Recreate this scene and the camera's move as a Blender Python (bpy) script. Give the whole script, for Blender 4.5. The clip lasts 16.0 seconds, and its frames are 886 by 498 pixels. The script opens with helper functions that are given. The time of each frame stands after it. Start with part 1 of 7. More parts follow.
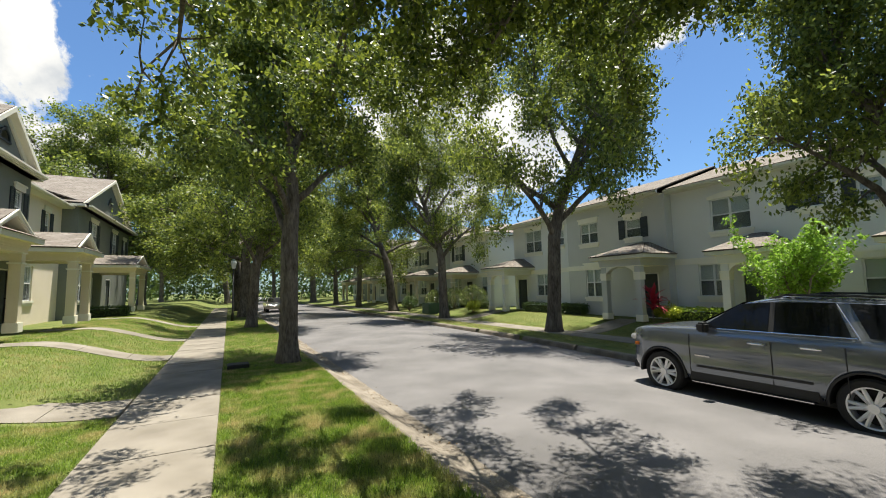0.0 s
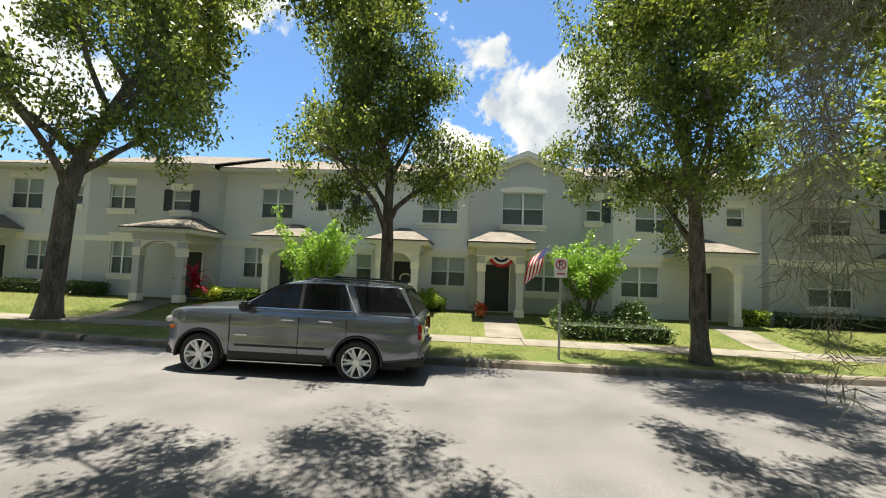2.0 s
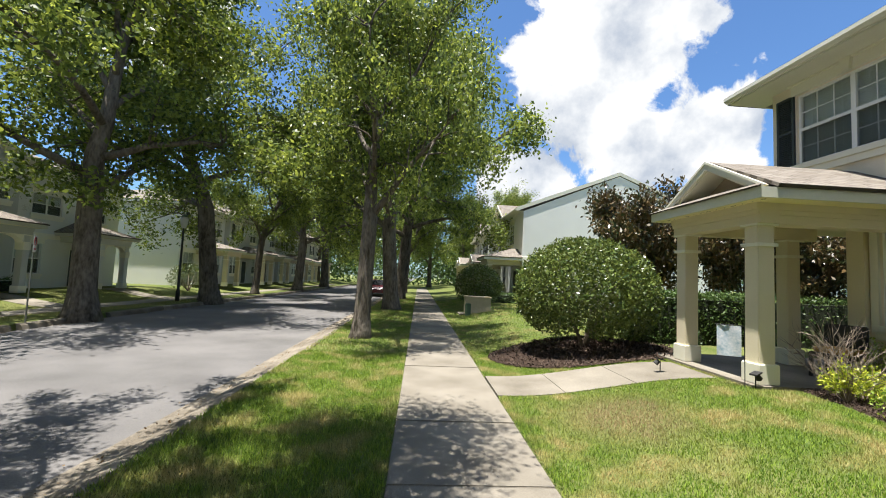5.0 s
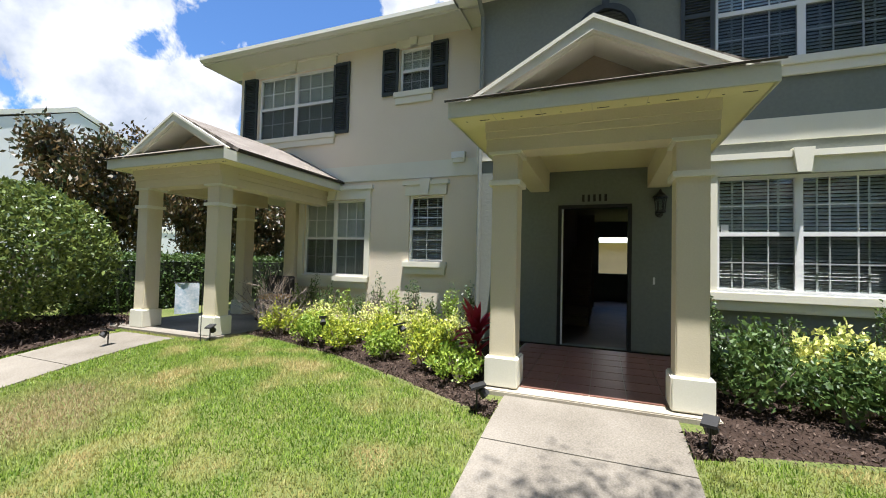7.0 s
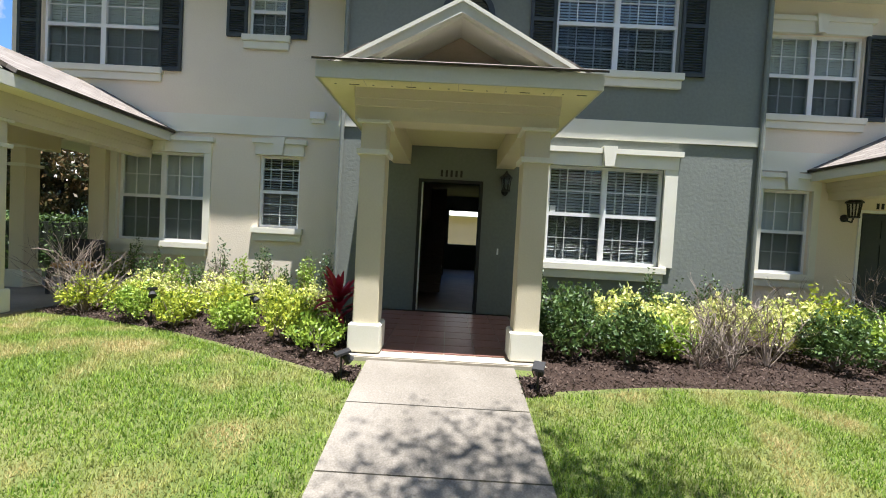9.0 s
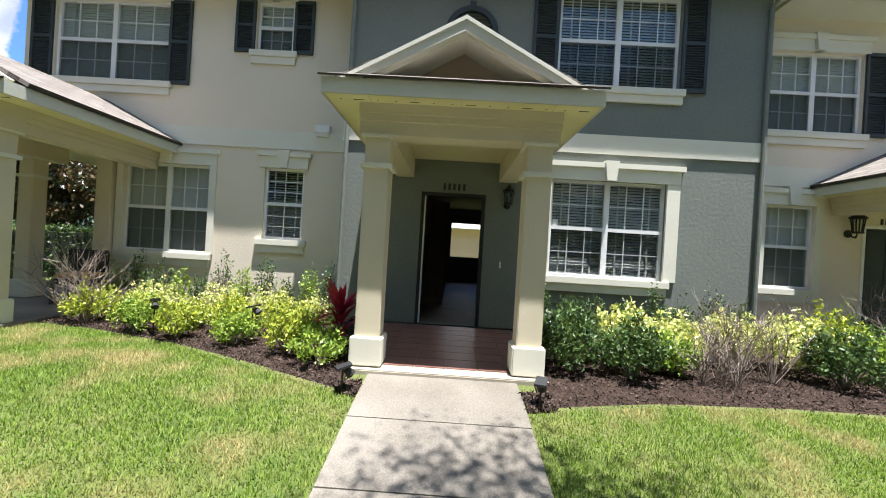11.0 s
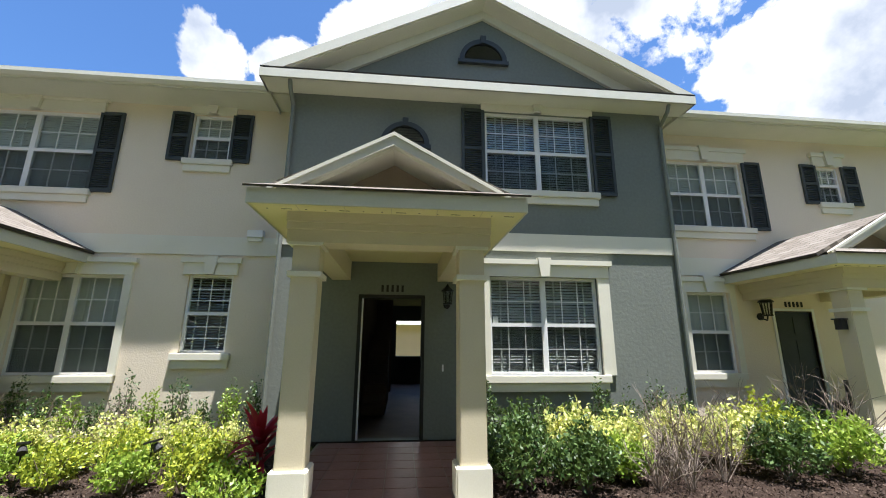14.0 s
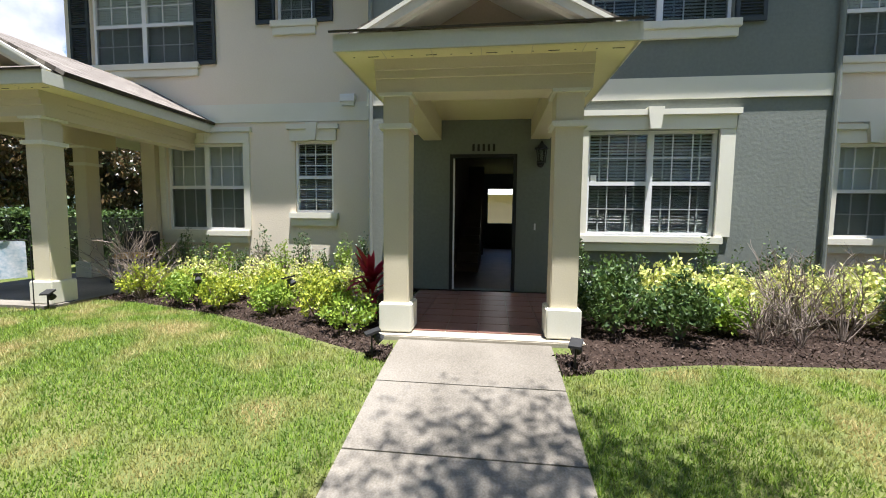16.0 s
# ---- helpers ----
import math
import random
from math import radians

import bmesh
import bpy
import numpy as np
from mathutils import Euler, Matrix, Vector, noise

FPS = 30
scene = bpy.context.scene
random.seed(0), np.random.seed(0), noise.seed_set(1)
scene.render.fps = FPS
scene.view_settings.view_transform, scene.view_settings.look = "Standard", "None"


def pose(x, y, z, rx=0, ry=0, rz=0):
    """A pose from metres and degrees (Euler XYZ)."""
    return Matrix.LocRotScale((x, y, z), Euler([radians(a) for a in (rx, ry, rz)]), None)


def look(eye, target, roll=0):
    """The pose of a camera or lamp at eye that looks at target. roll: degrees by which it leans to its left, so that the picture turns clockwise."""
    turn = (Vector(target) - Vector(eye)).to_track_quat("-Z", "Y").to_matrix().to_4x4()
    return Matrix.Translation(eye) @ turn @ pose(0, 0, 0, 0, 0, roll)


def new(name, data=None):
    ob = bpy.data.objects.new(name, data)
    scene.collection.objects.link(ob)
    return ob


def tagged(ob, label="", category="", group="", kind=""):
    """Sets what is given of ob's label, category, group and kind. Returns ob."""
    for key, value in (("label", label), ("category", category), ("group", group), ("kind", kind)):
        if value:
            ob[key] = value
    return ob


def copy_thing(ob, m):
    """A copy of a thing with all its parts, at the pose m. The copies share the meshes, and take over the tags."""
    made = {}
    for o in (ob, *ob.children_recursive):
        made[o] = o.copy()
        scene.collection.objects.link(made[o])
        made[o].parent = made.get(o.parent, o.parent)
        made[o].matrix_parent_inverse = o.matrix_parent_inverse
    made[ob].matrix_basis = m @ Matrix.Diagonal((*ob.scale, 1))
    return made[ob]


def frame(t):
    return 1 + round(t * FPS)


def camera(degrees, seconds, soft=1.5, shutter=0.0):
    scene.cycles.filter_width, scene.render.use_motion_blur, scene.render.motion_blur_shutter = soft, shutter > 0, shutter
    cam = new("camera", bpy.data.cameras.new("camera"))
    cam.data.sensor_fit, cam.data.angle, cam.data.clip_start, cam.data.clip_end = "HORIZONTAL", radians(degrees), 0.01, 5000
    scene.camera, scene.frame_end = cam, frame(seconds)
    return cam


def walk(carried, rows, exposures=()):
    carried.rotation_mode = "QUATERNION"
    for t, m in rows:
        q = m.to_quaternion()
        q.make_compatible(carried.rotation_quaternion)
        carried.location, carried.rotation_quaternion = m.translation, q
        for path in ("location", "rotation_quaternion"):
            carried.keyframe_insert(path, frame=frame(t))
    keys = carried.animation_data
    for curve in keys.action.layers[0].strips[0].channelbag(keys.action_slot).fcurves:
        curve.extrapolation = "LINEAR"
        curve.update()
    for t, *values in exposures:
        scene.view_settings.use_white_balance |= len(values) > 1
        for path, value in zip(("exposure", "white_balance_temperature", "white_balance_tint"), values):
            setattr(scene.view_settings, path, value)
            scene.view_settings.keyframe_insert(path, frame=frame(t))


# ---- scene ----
cam = camera(94.8, 16.0, soft=1.0)
PATH = [
    (0, (0.102, 1.081, 1.993), (1.028, 2.844, 2.18), -1.3),
    (0.5, (0.116, 1.198, 1.993), (1.317, 2.788, 2.166), -1.7),
    (1, (0.225, 1.348, 1.975), (1.702, 2.684, 2.161), -1.9),
    (1.5, (0.443, 1.356, 1.92), (2.275, 2.149, 2.059), 0.2),
    (2, (0.384, 1.446, 1.943), (2.376, 1.576, 2.057), 2.3),
    (2.5, (0.305, 1.448, 1.934), (2.236, 0.946, 2.06), 3.0),
    (3, (0.213, 1.23, 1.933), (1.907, 0.175, 2.067), 2.8),
    (3.5, (0.013, 0.931, 1.941), (1.354, -0.547, 2.072), 2.2),
    (3.7, (-0.074, 0.833, 1.944), (1.105, -0.778, 2.069), 2.1),
    (5.8, (-0.302, 0.076, 1.615), (-1.296, -1.652, 1.77), 1.9),
    (6, (-0.373, 0.055, 1.612), (-1.578, -1.534, 1.761), 1.6),
    (6.5, (-0.548, 0.106, 1.623), (-2.17, -1.059, 1.728), 1.4),
    (7, (-0.605, 0.111, 1.627), (-2.465, -0.623, 1.69), 1.4),
    (7.5, (-0.531, 0.048, 1.635), (-2.489, -0.359, 1.651), 1.3),
    (8, (-0.492, -0.005, 1.627), (-2.481, -0.213, 1.604), 1.3),
    (8.5, (-0.502, -0.007, 1.624), (-2.499, -0.1, 1.572), 2.1),
    (9, (-0.509, -0.013, 1.625), (-2.508, -0.039, 1.564), 3.1),
    (11.3, (-0.502, -0.016, 1.64), (-2.502, -0.071, 1.657), 3.4),
    (11.5, (-0.528, -0.034, 1.638), (-2.526, -0.111, 1.679), 2.8),
    (12, (-0.547, -0.038, 1.698), (-2.534, -0.052, 1.927), 1.7),
    (12.5, (-0.55, -0.005, 1.818), (-2.445, 0.143, 2.44), 1.9),
    (13, (-0.52, 0.063, 1.865), (-2.322, 0.309, 2.697), 1.2),
    (13.5, (-0.551, 0.1, 1.848), (-2.395, 0.35, 2.581), 0.7),
    (14, (-0.606, 0.127, 1.78), (-2.543, 0.32, 2.236), 0.3),
    (14.5, (-0.624, 0.184, 1.708), (-2.608, 0.305, 1.928), -0.1),
    (15, (-0.632, 0.226, 1.656), (-2.631, 0.245, 1.704), 0.1),
    (15.5, (-0.661, 0.22, 1.619), (-2.656, 0.099, 1.546), 0.5),
    (16, (-0.657, 0.128, 1.563), (-2.637, -0.11, 1.407), 0.6),
]
walk(cam, [(t, look(eye, target, roll)) for t, eye, target, roll in PATH],
     exposures=[(0, 2.35, 6800, 8), (1.0, 2.42, 6800, 8), (2.0, 2.67, 7050, 6), (3.7, 2.72, 7050, 6), (5.8, 2.45, 6250, 11.5), (6.5, 2.45, 6200, 11.5), (7, 2.63, 6150, 12.5), (9, 2.8, 6050, 13.5), (11.5, 2.8, 6050, 13.5), (12.4, 2.65, 6100, 11.5), (13, 2.41, 6150, 10.5), (14.2, 2.7, 6100, 12.5), (15, 2.75, 6050, 13.5), (16, 2.71, 6050, 13.5)])

# ---- world, sun ----
SUN_TO = Vector((0.155, 0.10, 1.0)).normalized()
world = bpy.data.worlds.new("world")
scene.world = world
world.use_nodes = True
wn, wl = world.node_tree.nodes, world.node_tree.links
wn.clear()
w_out, w_bg = wn.new("ShaderNodeOutputWorld"), wn.new("ShaderNodeBackground")
w_sky = wn.new("ShaderNodeTexSky")
w_sky.sky_type, w_sky.sun_disc = "NISHITA", False
w_sky.sun_elevation = math.asin(SUN_TO.z)
w_sky.sun_rotation = math.atan2(SUN_TO.x, SUN_TO.y)
w_sky.air_density, w_sky.dust_density, w_sky.ozone_density = 1.0, 0.8, 2.2
w_bg.inputs["Strength"].default_value = 0.105


def wnode(kind, **props):
    n = wn.new(kind)
    for k, v in props.items():
        n.inputs[k].default_value = v
    return n


def wmath(op, a, b=None):
    n = wn.new("ShaderNodeMath")
    n.operation = op
    for i, v in enumerate((a, b)):
        if v is None:
            continue
        if isinstance(v, (int, float)):
            n.inputs[i].default_value = v
        else:
            wl.new(v, n.inputs[i])
    return n.outputs[0]


# cumulus: heaps at given bearings, their edges broken up by noise
w_tc = wn.new("ShaderNodeTexCoord")
w_n1 = wnode("ShaderNodeTexNoise", Scale=5.5, Detail=11.0, Roughness=0.6, Distortion=0.2)
wl.new(w_tc.outputs["Generated"], w_n1.inputs["Vector"])
w_field = None
# the last few heaps, mostly above the view, are added to brighten the facades
for az, el, r in ((111, 25, 0.12), (103, 14, 0.08), (113, 15, 0.08), (-10, 22, 0.16), (-1, 14, 0.12), (-113, 26, 0.17), (-119, 33, 0.12), (-123, 17, 0.14), (-104, 13, 0.11), (-152, 34, 0.07),
                  (-174, 40, 0.08), (-160, 35, 0.05), (-148, 56, 0.09), (178, 42, 0.12), (166, 43, 0.15), (155, 40, 0.14), (143, 44, 0.16), (126, 27, 0.15), (118, 33, 0.10), (60, 22, 0.2), (30, 40, 0.2), (-55, 32, 0.2), (-80, 50, 0.22), (80, 55, 0.25)):
    c = (math.cos(radians(el)) * math.cos(radians(az)), math.cos(radians(el)) * math.sin(radians(az)), math.sin(radians(el)))
    w_d = wn.new("ShaderNodeVectorMath")
    w_d.operation = "DISTANCE"
    wl.new(w_tc.outputs["Generated"], w_d.inputs[0])
    w_d.inputs[1].default_value = c
    near = wmath("DIVIDE", wmath("SUBTRACT", r, w_d.outputs["Value"]), r)
    w_field = near if w_field is None else wmath("MAXIMUM", w_field, near)
w_heap = wmath("MULTIPLY", wmath("MAXIMUM", wmath("MINIMUM", w_field, 0.8), -0.55), 0.30)
w_val = wmath("ADD", w_n1.outputs[0], w_heap)
w_ramp = wn.new("ShaderNodeValToRGB")
w_ramp.color_ramp.elements[0].position, w_ramp.color_ramp.elements[1].position = 0.485, 0.535
wl.new(w_val, w_ramp.inputs[0])
# bright crowns, blue-grey hollows and bases
w_n2 = wnode("ShaderNodeTexNoise", Scale=6.0, Detail=7.0, Roughness=0.55)
wl.new(w_tc.outputs["Generated"], w_n2.inputs["Vector"])
w_ramp2 = wn.new("ShaderNodeValToRGB")
w_ramp2.color_ramp.elements[0].position, w_ramp2.color_ramp.elements[1].position = 0.36, 0.60
w_ramp2.color_ramp.elements[0].color = (0.95, 1.06, 1.24, 1)
w_ramp2.color_ramp.elements[1].color = (2.05, 2.05, 2.02, 1)
wl.new(w_n2.outputs[0], w_ramp2.inputs[0])
w_mix = wn.new("ShaderNodeMix")
w_mix.data_type = "RGBA"
wl.new(w_ramp.outputs[0], w_mix.inputs[0])
w_deep = wn.new("ShaderNodeMix")
w_deep.data_type, w_deep.blend_type = "RGBA", "MULTIPLY"
w_deep.inputs[0].default_value = 1.0
w_deep.inputs[7].default_value = (0.185, 0.255, 0.325, 1)
wl.new(w_sky.outputs[0], w_deep.inputs[6])
wl.new(w_deep.outputs[2], w_mix.inputs[6])
wl.new(w_ramp2.outputs[0], w_mix.inputs[7])
wl.new(w_mix.outputs[2], w_bg.inputs["Color"])
wl.new(w_bg.outputs[0], w_out.inputs[0])

sun_data = bpy.data.lights.new("sun", "SUN")
sun_data.energy, sun_data.angle, sun_data.color = 2.15, radians(0.53), (1.0, 0.96, 0.9)
sun = new("sun", sun_data)
sun.matrix_world = look((0, 0, 40), Vector((0, 0, 40)) - SUN_TO)


# ---- materials ----
def shade(name, col, col2=None, rough=0.7, scale=6.0, fine=60.0, bump=0.2, dist=0.01, metal=0.0, spec=0.4, per=0.0, coat=0.0, stretch=(1, 1, 1)):
    """A painted or grown surface: two scales of noise in colour, fine relief, an optional change from piece to piece."""
    m = bpy.data.materials.new(name)
    m.use_nodes = True
    n, l = m.node_tree.nodes, m.node_tree.links
    b = n["Principled BSDF"]
    b.inputs["Roughness"].default_value, b.inputs["Metallic"].default_value = rough, metal
    b.inputs["Specular IOR Level"].default_value, b.inputs["Coat Weight"].default_value = spec, coat
    tc, mp = n.new("ShaderNodeTexCoord"), n.new("ShaderNodeMapping")
    mp.inputs["Scale"].default_value = stretch
    l.new(tc.outputs["Object"], mp.inputs[0])
    a, f = n.new("ShaderNodeTexNoise"), n.new("ShaderNodeTexNoise")
    a.inputs["Scale"].default_value, a.inputs["Detail"].default_value = scale, 5
    f.inputs["Scale"].default_value, f.inputs["Detail"].default_value = fine, 4
    l.new(mp.outputs[0], a.inputs["Vector"]), l.new(mp.outputs[0], f.inputs["Vector"])
    mid = n.new("ShaderNodeMath")
    mid.operation = "MULTIPLY_ADD"
    l.new(f.outputs[0], mid.inputs[0])
    mid.inputs[1].default_value = 0.45
    half = n.new("ShaderNodeMath")
    half.operation = "MULTIPLY"
    half.inputs[1].default_value = 0.55
    l.new(a.outputs[0], half.inputs[0])
    l.new(half.outputs[0], mid.inputs[2])
    r = n.new("ShaderNodeValToRGB")
    r.color_ramp.elements[0].position, r.color_ramp.elements[1].position = 0.35, 0.65
    r.color_ramp.elements[0].color = (*col, 1)
    r.color_ramp.elements[1].color = (*(col2 or tuple(min(1, c * 1.18) for c in col)), 1)
    l.new(mid.outputs[0], r.inputs[0])
    out = r.outputs[0]
    if per:
        oi, hs = n.new("ShaderNodeObjectInfo"), n.new("ShaderNodeHueSaturation")
        mr = n.new("ShaderNodeMapRange")
        mr.inputs["To Min"].default_value, mr.inputs["To Max"].default_value = 1 - per, 1 + per
        l.new(oi.outputs["Random"], mr.inputs[0]), l.new(mr.outputs[0], hs.inputs["Value"]), l.new(out, hs.inputs["Color"])
        out = hs.outputs[0]
    l.new(out, b.inputs["Base Color"])
    if bump:
        bp = n.new("ShaderNodeBump")
        bp.inputs["Strength"].default_value, bp.inputs["Distance"].default_value = bump, dist
        l.new(f.outputs[0], bp.inputs["Height"]), l.new(bp.outputs[0], b.inputs["Normal"])
    return m


def leafy(name, dark, light, hue=0.03, trans=0.35, rough=0.45, straw=None):
    """Leaves: colour varies from leaf to leaf, and light passes through."""
    m = bpy.data.materials.new(name)
    m.use_nodes = True
    n, l = m.node_tree.nodes, m.node_tree.links
    b = n["Principled BSDF"]
    b.inputs["Roughness"].default_value, b.inputs["Specular IOR Level"].default_value = rough, 0.45
    g, r = n.new("ShaderNodeNewGeometry"), n.new("ShaderNodeValToRGB")
    r.color_ramp.elements[0].color, r.color_ramp.elements[1].color = (*dark, 1), (*light, 1)
    l.new(g.outputs["Random Per Island"], r.inputs[0])
    out = r.outputs[0]
    if straw:
        tc, nz, rp, mxc = n.new("ShaderNodeTexCoord"), n.new("ShaderNodeTexNoise"), n.new("ShaderNodeValToRGB"), n.new("ShaderNodeMix")
        nz.inputs["Scale"].default_value, nz.inputs["Detail"].default_value = 1.9, 9
        rp.color_ramp.elements[0].position, rp.color_ramp.elements[1].position = 0.46, 0.68
        mxc.data_type = "RGBA"
        mxc.inputs[7].default_value = (*straw, 1)
        l.new(tc.outputs["Object"], nz.inputs["Vector"]), l.new(nz.outputs[0], rp.inputs[0]), l.new(rp.outputs[0], mxc.inputs[0])
        l.new(out, mxc.inputs[6])
        out = mxc.outputs[2]
        ds, dn, dr, mxd = n.new("ShaderNodeVectorMath"), n.new("ShaderNodeMath"), n.new("ShaderNodeMapRange"), n.new("ShaderNodeMix")
        ds.operation, dn.operation = "DISTANCE", "MULTIPLY_ADD"
        ds.inputs[1].default_value = (-2.8, -4.75, 0.15)
        dn.inputs[1].default_value = 1.6
        dr.inputs["From Min"].default_value, dr.inputs["From Max"].default_value = 1.75, 1.15
        dr.inputs["To Max"].default_value = 0.75
        mxd.data_type = "RGBA"
        mxd.inputs[7].default_value = (0.33, 0.235, 0.14, 1)
        l.new(tc.outputs["Object"], ds.inputs[0]), l.new(nz.outputs[0], dn.inputs[0]), l.new(ds.outputs["Value"], dn.inputs[2]), l.new(dn.outputs[0], dr.inputs[0])
        l.new(dr.outputs[0], mxd.inputs[0]), l.new(out, mxd.inputs[6])
        out = mxd.outputs[2]
    l.new(out, b.inputs["Base Color"])
    t, mx = n.new("ShaderNodeBsdfTranslucent"), n.new("ShaderNodeMixShader")
    hs = n.new("ShaderNodeHueSaturation")
    hs.inputs["Hue"].default_value, hs.inputs["Value"].default_value = 0.5 - hue, 1.5
    l.new(out, hs.inputs["Color"]), l.new(hs.outputs[0], t.inputs["Color"])
    mx.inputs[0].default_value = trans
    l.new(b.outputs[0], mx.inputs[1]), l.new(t.outputs[0], mx.inputs[2]), l.new(mx.outputs[0], n["Material Output"].inputs[0])
    return m


def pane_glass(name, tint=(1, 1, 1), gloss=0.12):
    m = bpy.data.materials.new(name)
    m.use_nodes = True
    n, l = m.node_tree.nodes, m.node_tree.links
    n.remove(n["Principled BSDF"])
    t, g, mx, fr = n.new("ShaderNodeBsdfTransparent"), n.new("ShaderNodeBsdfGlossy"), n.new("ShaderNodeMixShader"), n.new("ShaderNodeLayerWeight")
    t.inputs[0].default_value = (*tint, 1)
    g.inputs["Roughness"].default_value = 0.01
    ad = n.new("ShaderNodeMath")
    ad.operation = "MULTIPLY_ADD"
    ad.inputs[1].default_value, ad.inputs[2].default_value = 0.5 if gloss else 0.0, gloss
    pw = n.new("ShaderNodeMath")
    pw.operation = "POWER"
    pw.inputs[1].default_value = 4.0
    fr.inputs["Blend"].default_value = 0.5
    l.new(fr.outputs["Facing"], pw.inputs[0]), l.new(pw.outputs[0], ad.inputs[0]), l.new(ad.outputs[0], mx.inputs[0])
    l.new(t.outputs[0], mx.inputs[1]), l.new(g.outputs[0], mx.inputs[2]), l.new(mx.outputs[0], n["Material Output"].inputs[0])
    return m


def shingled(name, c1, c2):
    """Asphalt shingles in courses."""
    m = shade(name, c1, c2, rough=0.95, scale=2.0, fine=90, bump=0.3, spec=0.1)
    n, l = m.node_tree.nodes, m.node_tree.links
    tc, br = n.new("ShaderNodeTexCoord"), n.new("ShaderNodeTexBrick")
    mp = n.new("ShaderNodeMapping")
    l.new(tc.outputs["UV"], mp.inputs[0]), l.new(mp.outputs[0], br.inputs["Vector"])
    br.inputs["Scale"].default_value, br.inputs["Brick Width"].default_value, br.inputs["Row Height"].default_value = 1.0, 0.30, 0.14
    br.inputs["Mortar Size"].default_value = 0.008
    br.inputs["Color1"].default_value, br.inputs["Color2"].default_value, br.inputs["Mortar"].default_value = (1, 1, 1, 1), (0.72, 0.7, 0.68, 1), (0.35, 0.34, 0.33, 1)
    mu = n.new("ShaderNodeMix")
    mu.data_type, mu.blend_type = "RGBA", "MULTIPLY"
    mu.inputs[0].default_value = 1.0
    b = n["Principled BSDF"]
    l.new(b.inputs["Base Color"].links[0].from_socket, mu.inputs[6]), l.new(br.outputs[0], mu.inputs[7]), l.new(mu.outputs[2], b.inputs["Base Color"])
    return m


M_TAN = shade("tan_stucco", (0.74, 0.65, 0.51), (0.80, 0.71, 0.565), rough=0.9, scale=0.9, fine=38, bump=0.3, dist=0.012, spec=0.2)
M_GREY = shade("slate_stucco", (0.172, 0.188, 0.165), (0.21, 0.228, 0.20), rough=0.85, scale=0.9, fine=21, bump=0.26, dist=0.014, spec=0.25)
M_CREAM = shade("cream_paint", (0.72, 0.695, 0.575), (0.78, 0.755, 0.635), rough=0.75, scale=1.5, fine=70, bump=0.08, spec=0.25)
M_COL = shade("beige_stucco", (0.64, 0.57, 0.41), (0.69, 0.62, 0.455), rough=0.85, scale=1.4, fine=60, bump=0.12, spec=0.2)
M_FASCIA = shade("fascia_paint", (0.62, 0.62, 0.52), (0.68, 0.67, 0.57), rough=0.6, scale=2, fine=40, bump=0.1)
M_SOFFIT = shade("soffit_vinyl", (0.80, 0.72, 0.42), (0.84, 0.76, 0.47), rough=0.6, scale=2, fine=30, bump=0.05)
M_WHITE = shade("white_vinyl", (0.78, 0.78, 0.76), (0.83, 0.83, 0.81), rough=0.45, scale=3, fine=40, bump=0.05)
M_BLIND = shade("blind_slats", (0.74, 0.74, 0.70), (0.80, 0.80, 0.76), rough=0.6, scale=3, fine=30, bump=0.0)
M_SHUT = shade("shutter_paint", (0.035, 0.045, 0.048), (0.05, 0.06, 0.063), rough=0.6, scale=4, fine=50, bump=0.1)
M_BLACK = shade("black_iron", (0.012, 0.012, 0.012), (0.02, 0.02, 0.02), rough=0.45, scale=8, fine=90, bump=0.1)
M_ROOF = shingled("roof_shingle", (0.20, 0.178, 0.155), (0.26, 0.235, 0.205))
M_GLASS = pane_glass("window_glass", (0.86, 0.89, 0.89), 0.035)
M_SCREEN = pane_glass("insect_screen", (0.78, 0.79, 0.79), 0.0)
M_OGREY = shade("pale_grey_stucco", (0.72, 0.725, 0.70), (0.77, 0.775, 0.75), rough=0.9, scale=0.8, fine=30, bump=0.2, spec=0.2)
M_ODARK = shade("mid_grey_stucco", (0.50, 0.51, 0.495), (0.56, 0.57, 0.55), rough=0.9, scale=0.8, fine=30, bump=0.2, spec=0.2)
M_OTRIM = shade("pale_trim", (0.83, 0.80, 0.69), (0.87, 0.84, 0.73), rough=0.8, scale=1.5, fine=50, bump=0.2)
M_CONC = shade("concrete", (0.125, 0.110, 0.086), (0.25, 0.226, 0.186), rough=0.9, scale=1.3, fine=75, bump=0.35, dist=0.006, spec=0.2, per=0.06)
M_KERB = shade("kerb_concrete", (0.085, 0.07, 0.052), (0.25, 0.22, 0.175), rough=0.9, scale=2.2, fine=55, bump=0.5, dist=0.008, spec=0.2, per=0.1)
M_ROAD = shade("asphalt", (0.090, 0.087, 0.085), (0.165, 0.158, 0.154), rough=0.9, scale=0.7, fine=70, bump=0.5, dist=0.006, spec=0.25)
M_LAWN = shade("lawn_soil", (0.065, 0.10, 0.022), (0.16, 0.165, 0.06), rough=0.95, scale=0.9, fine=40, bump=0.8, dist=0.03, spec=0.1)
M_MULCH = shade("mulch_bed", (0.024, 0.016, 0.012), (0.055, 0.037, 0.028), rough=0.95, scale=7, fine=45, bump=0.9, dist=0.03, spec=0.1)
M_CHIP = leafy("mulch_chips", (0.022, 0.014, 0.010), (0.12, 0.082, 0.06), trans=0.0, rough=0.9)
M_TILE = shade("terracotta_tile", (0.20, 0.095, 0.07), (0.29, 0.15, 0.115), rough=0.35, scale=5, fine=40, bump=0.15, per=0.12)
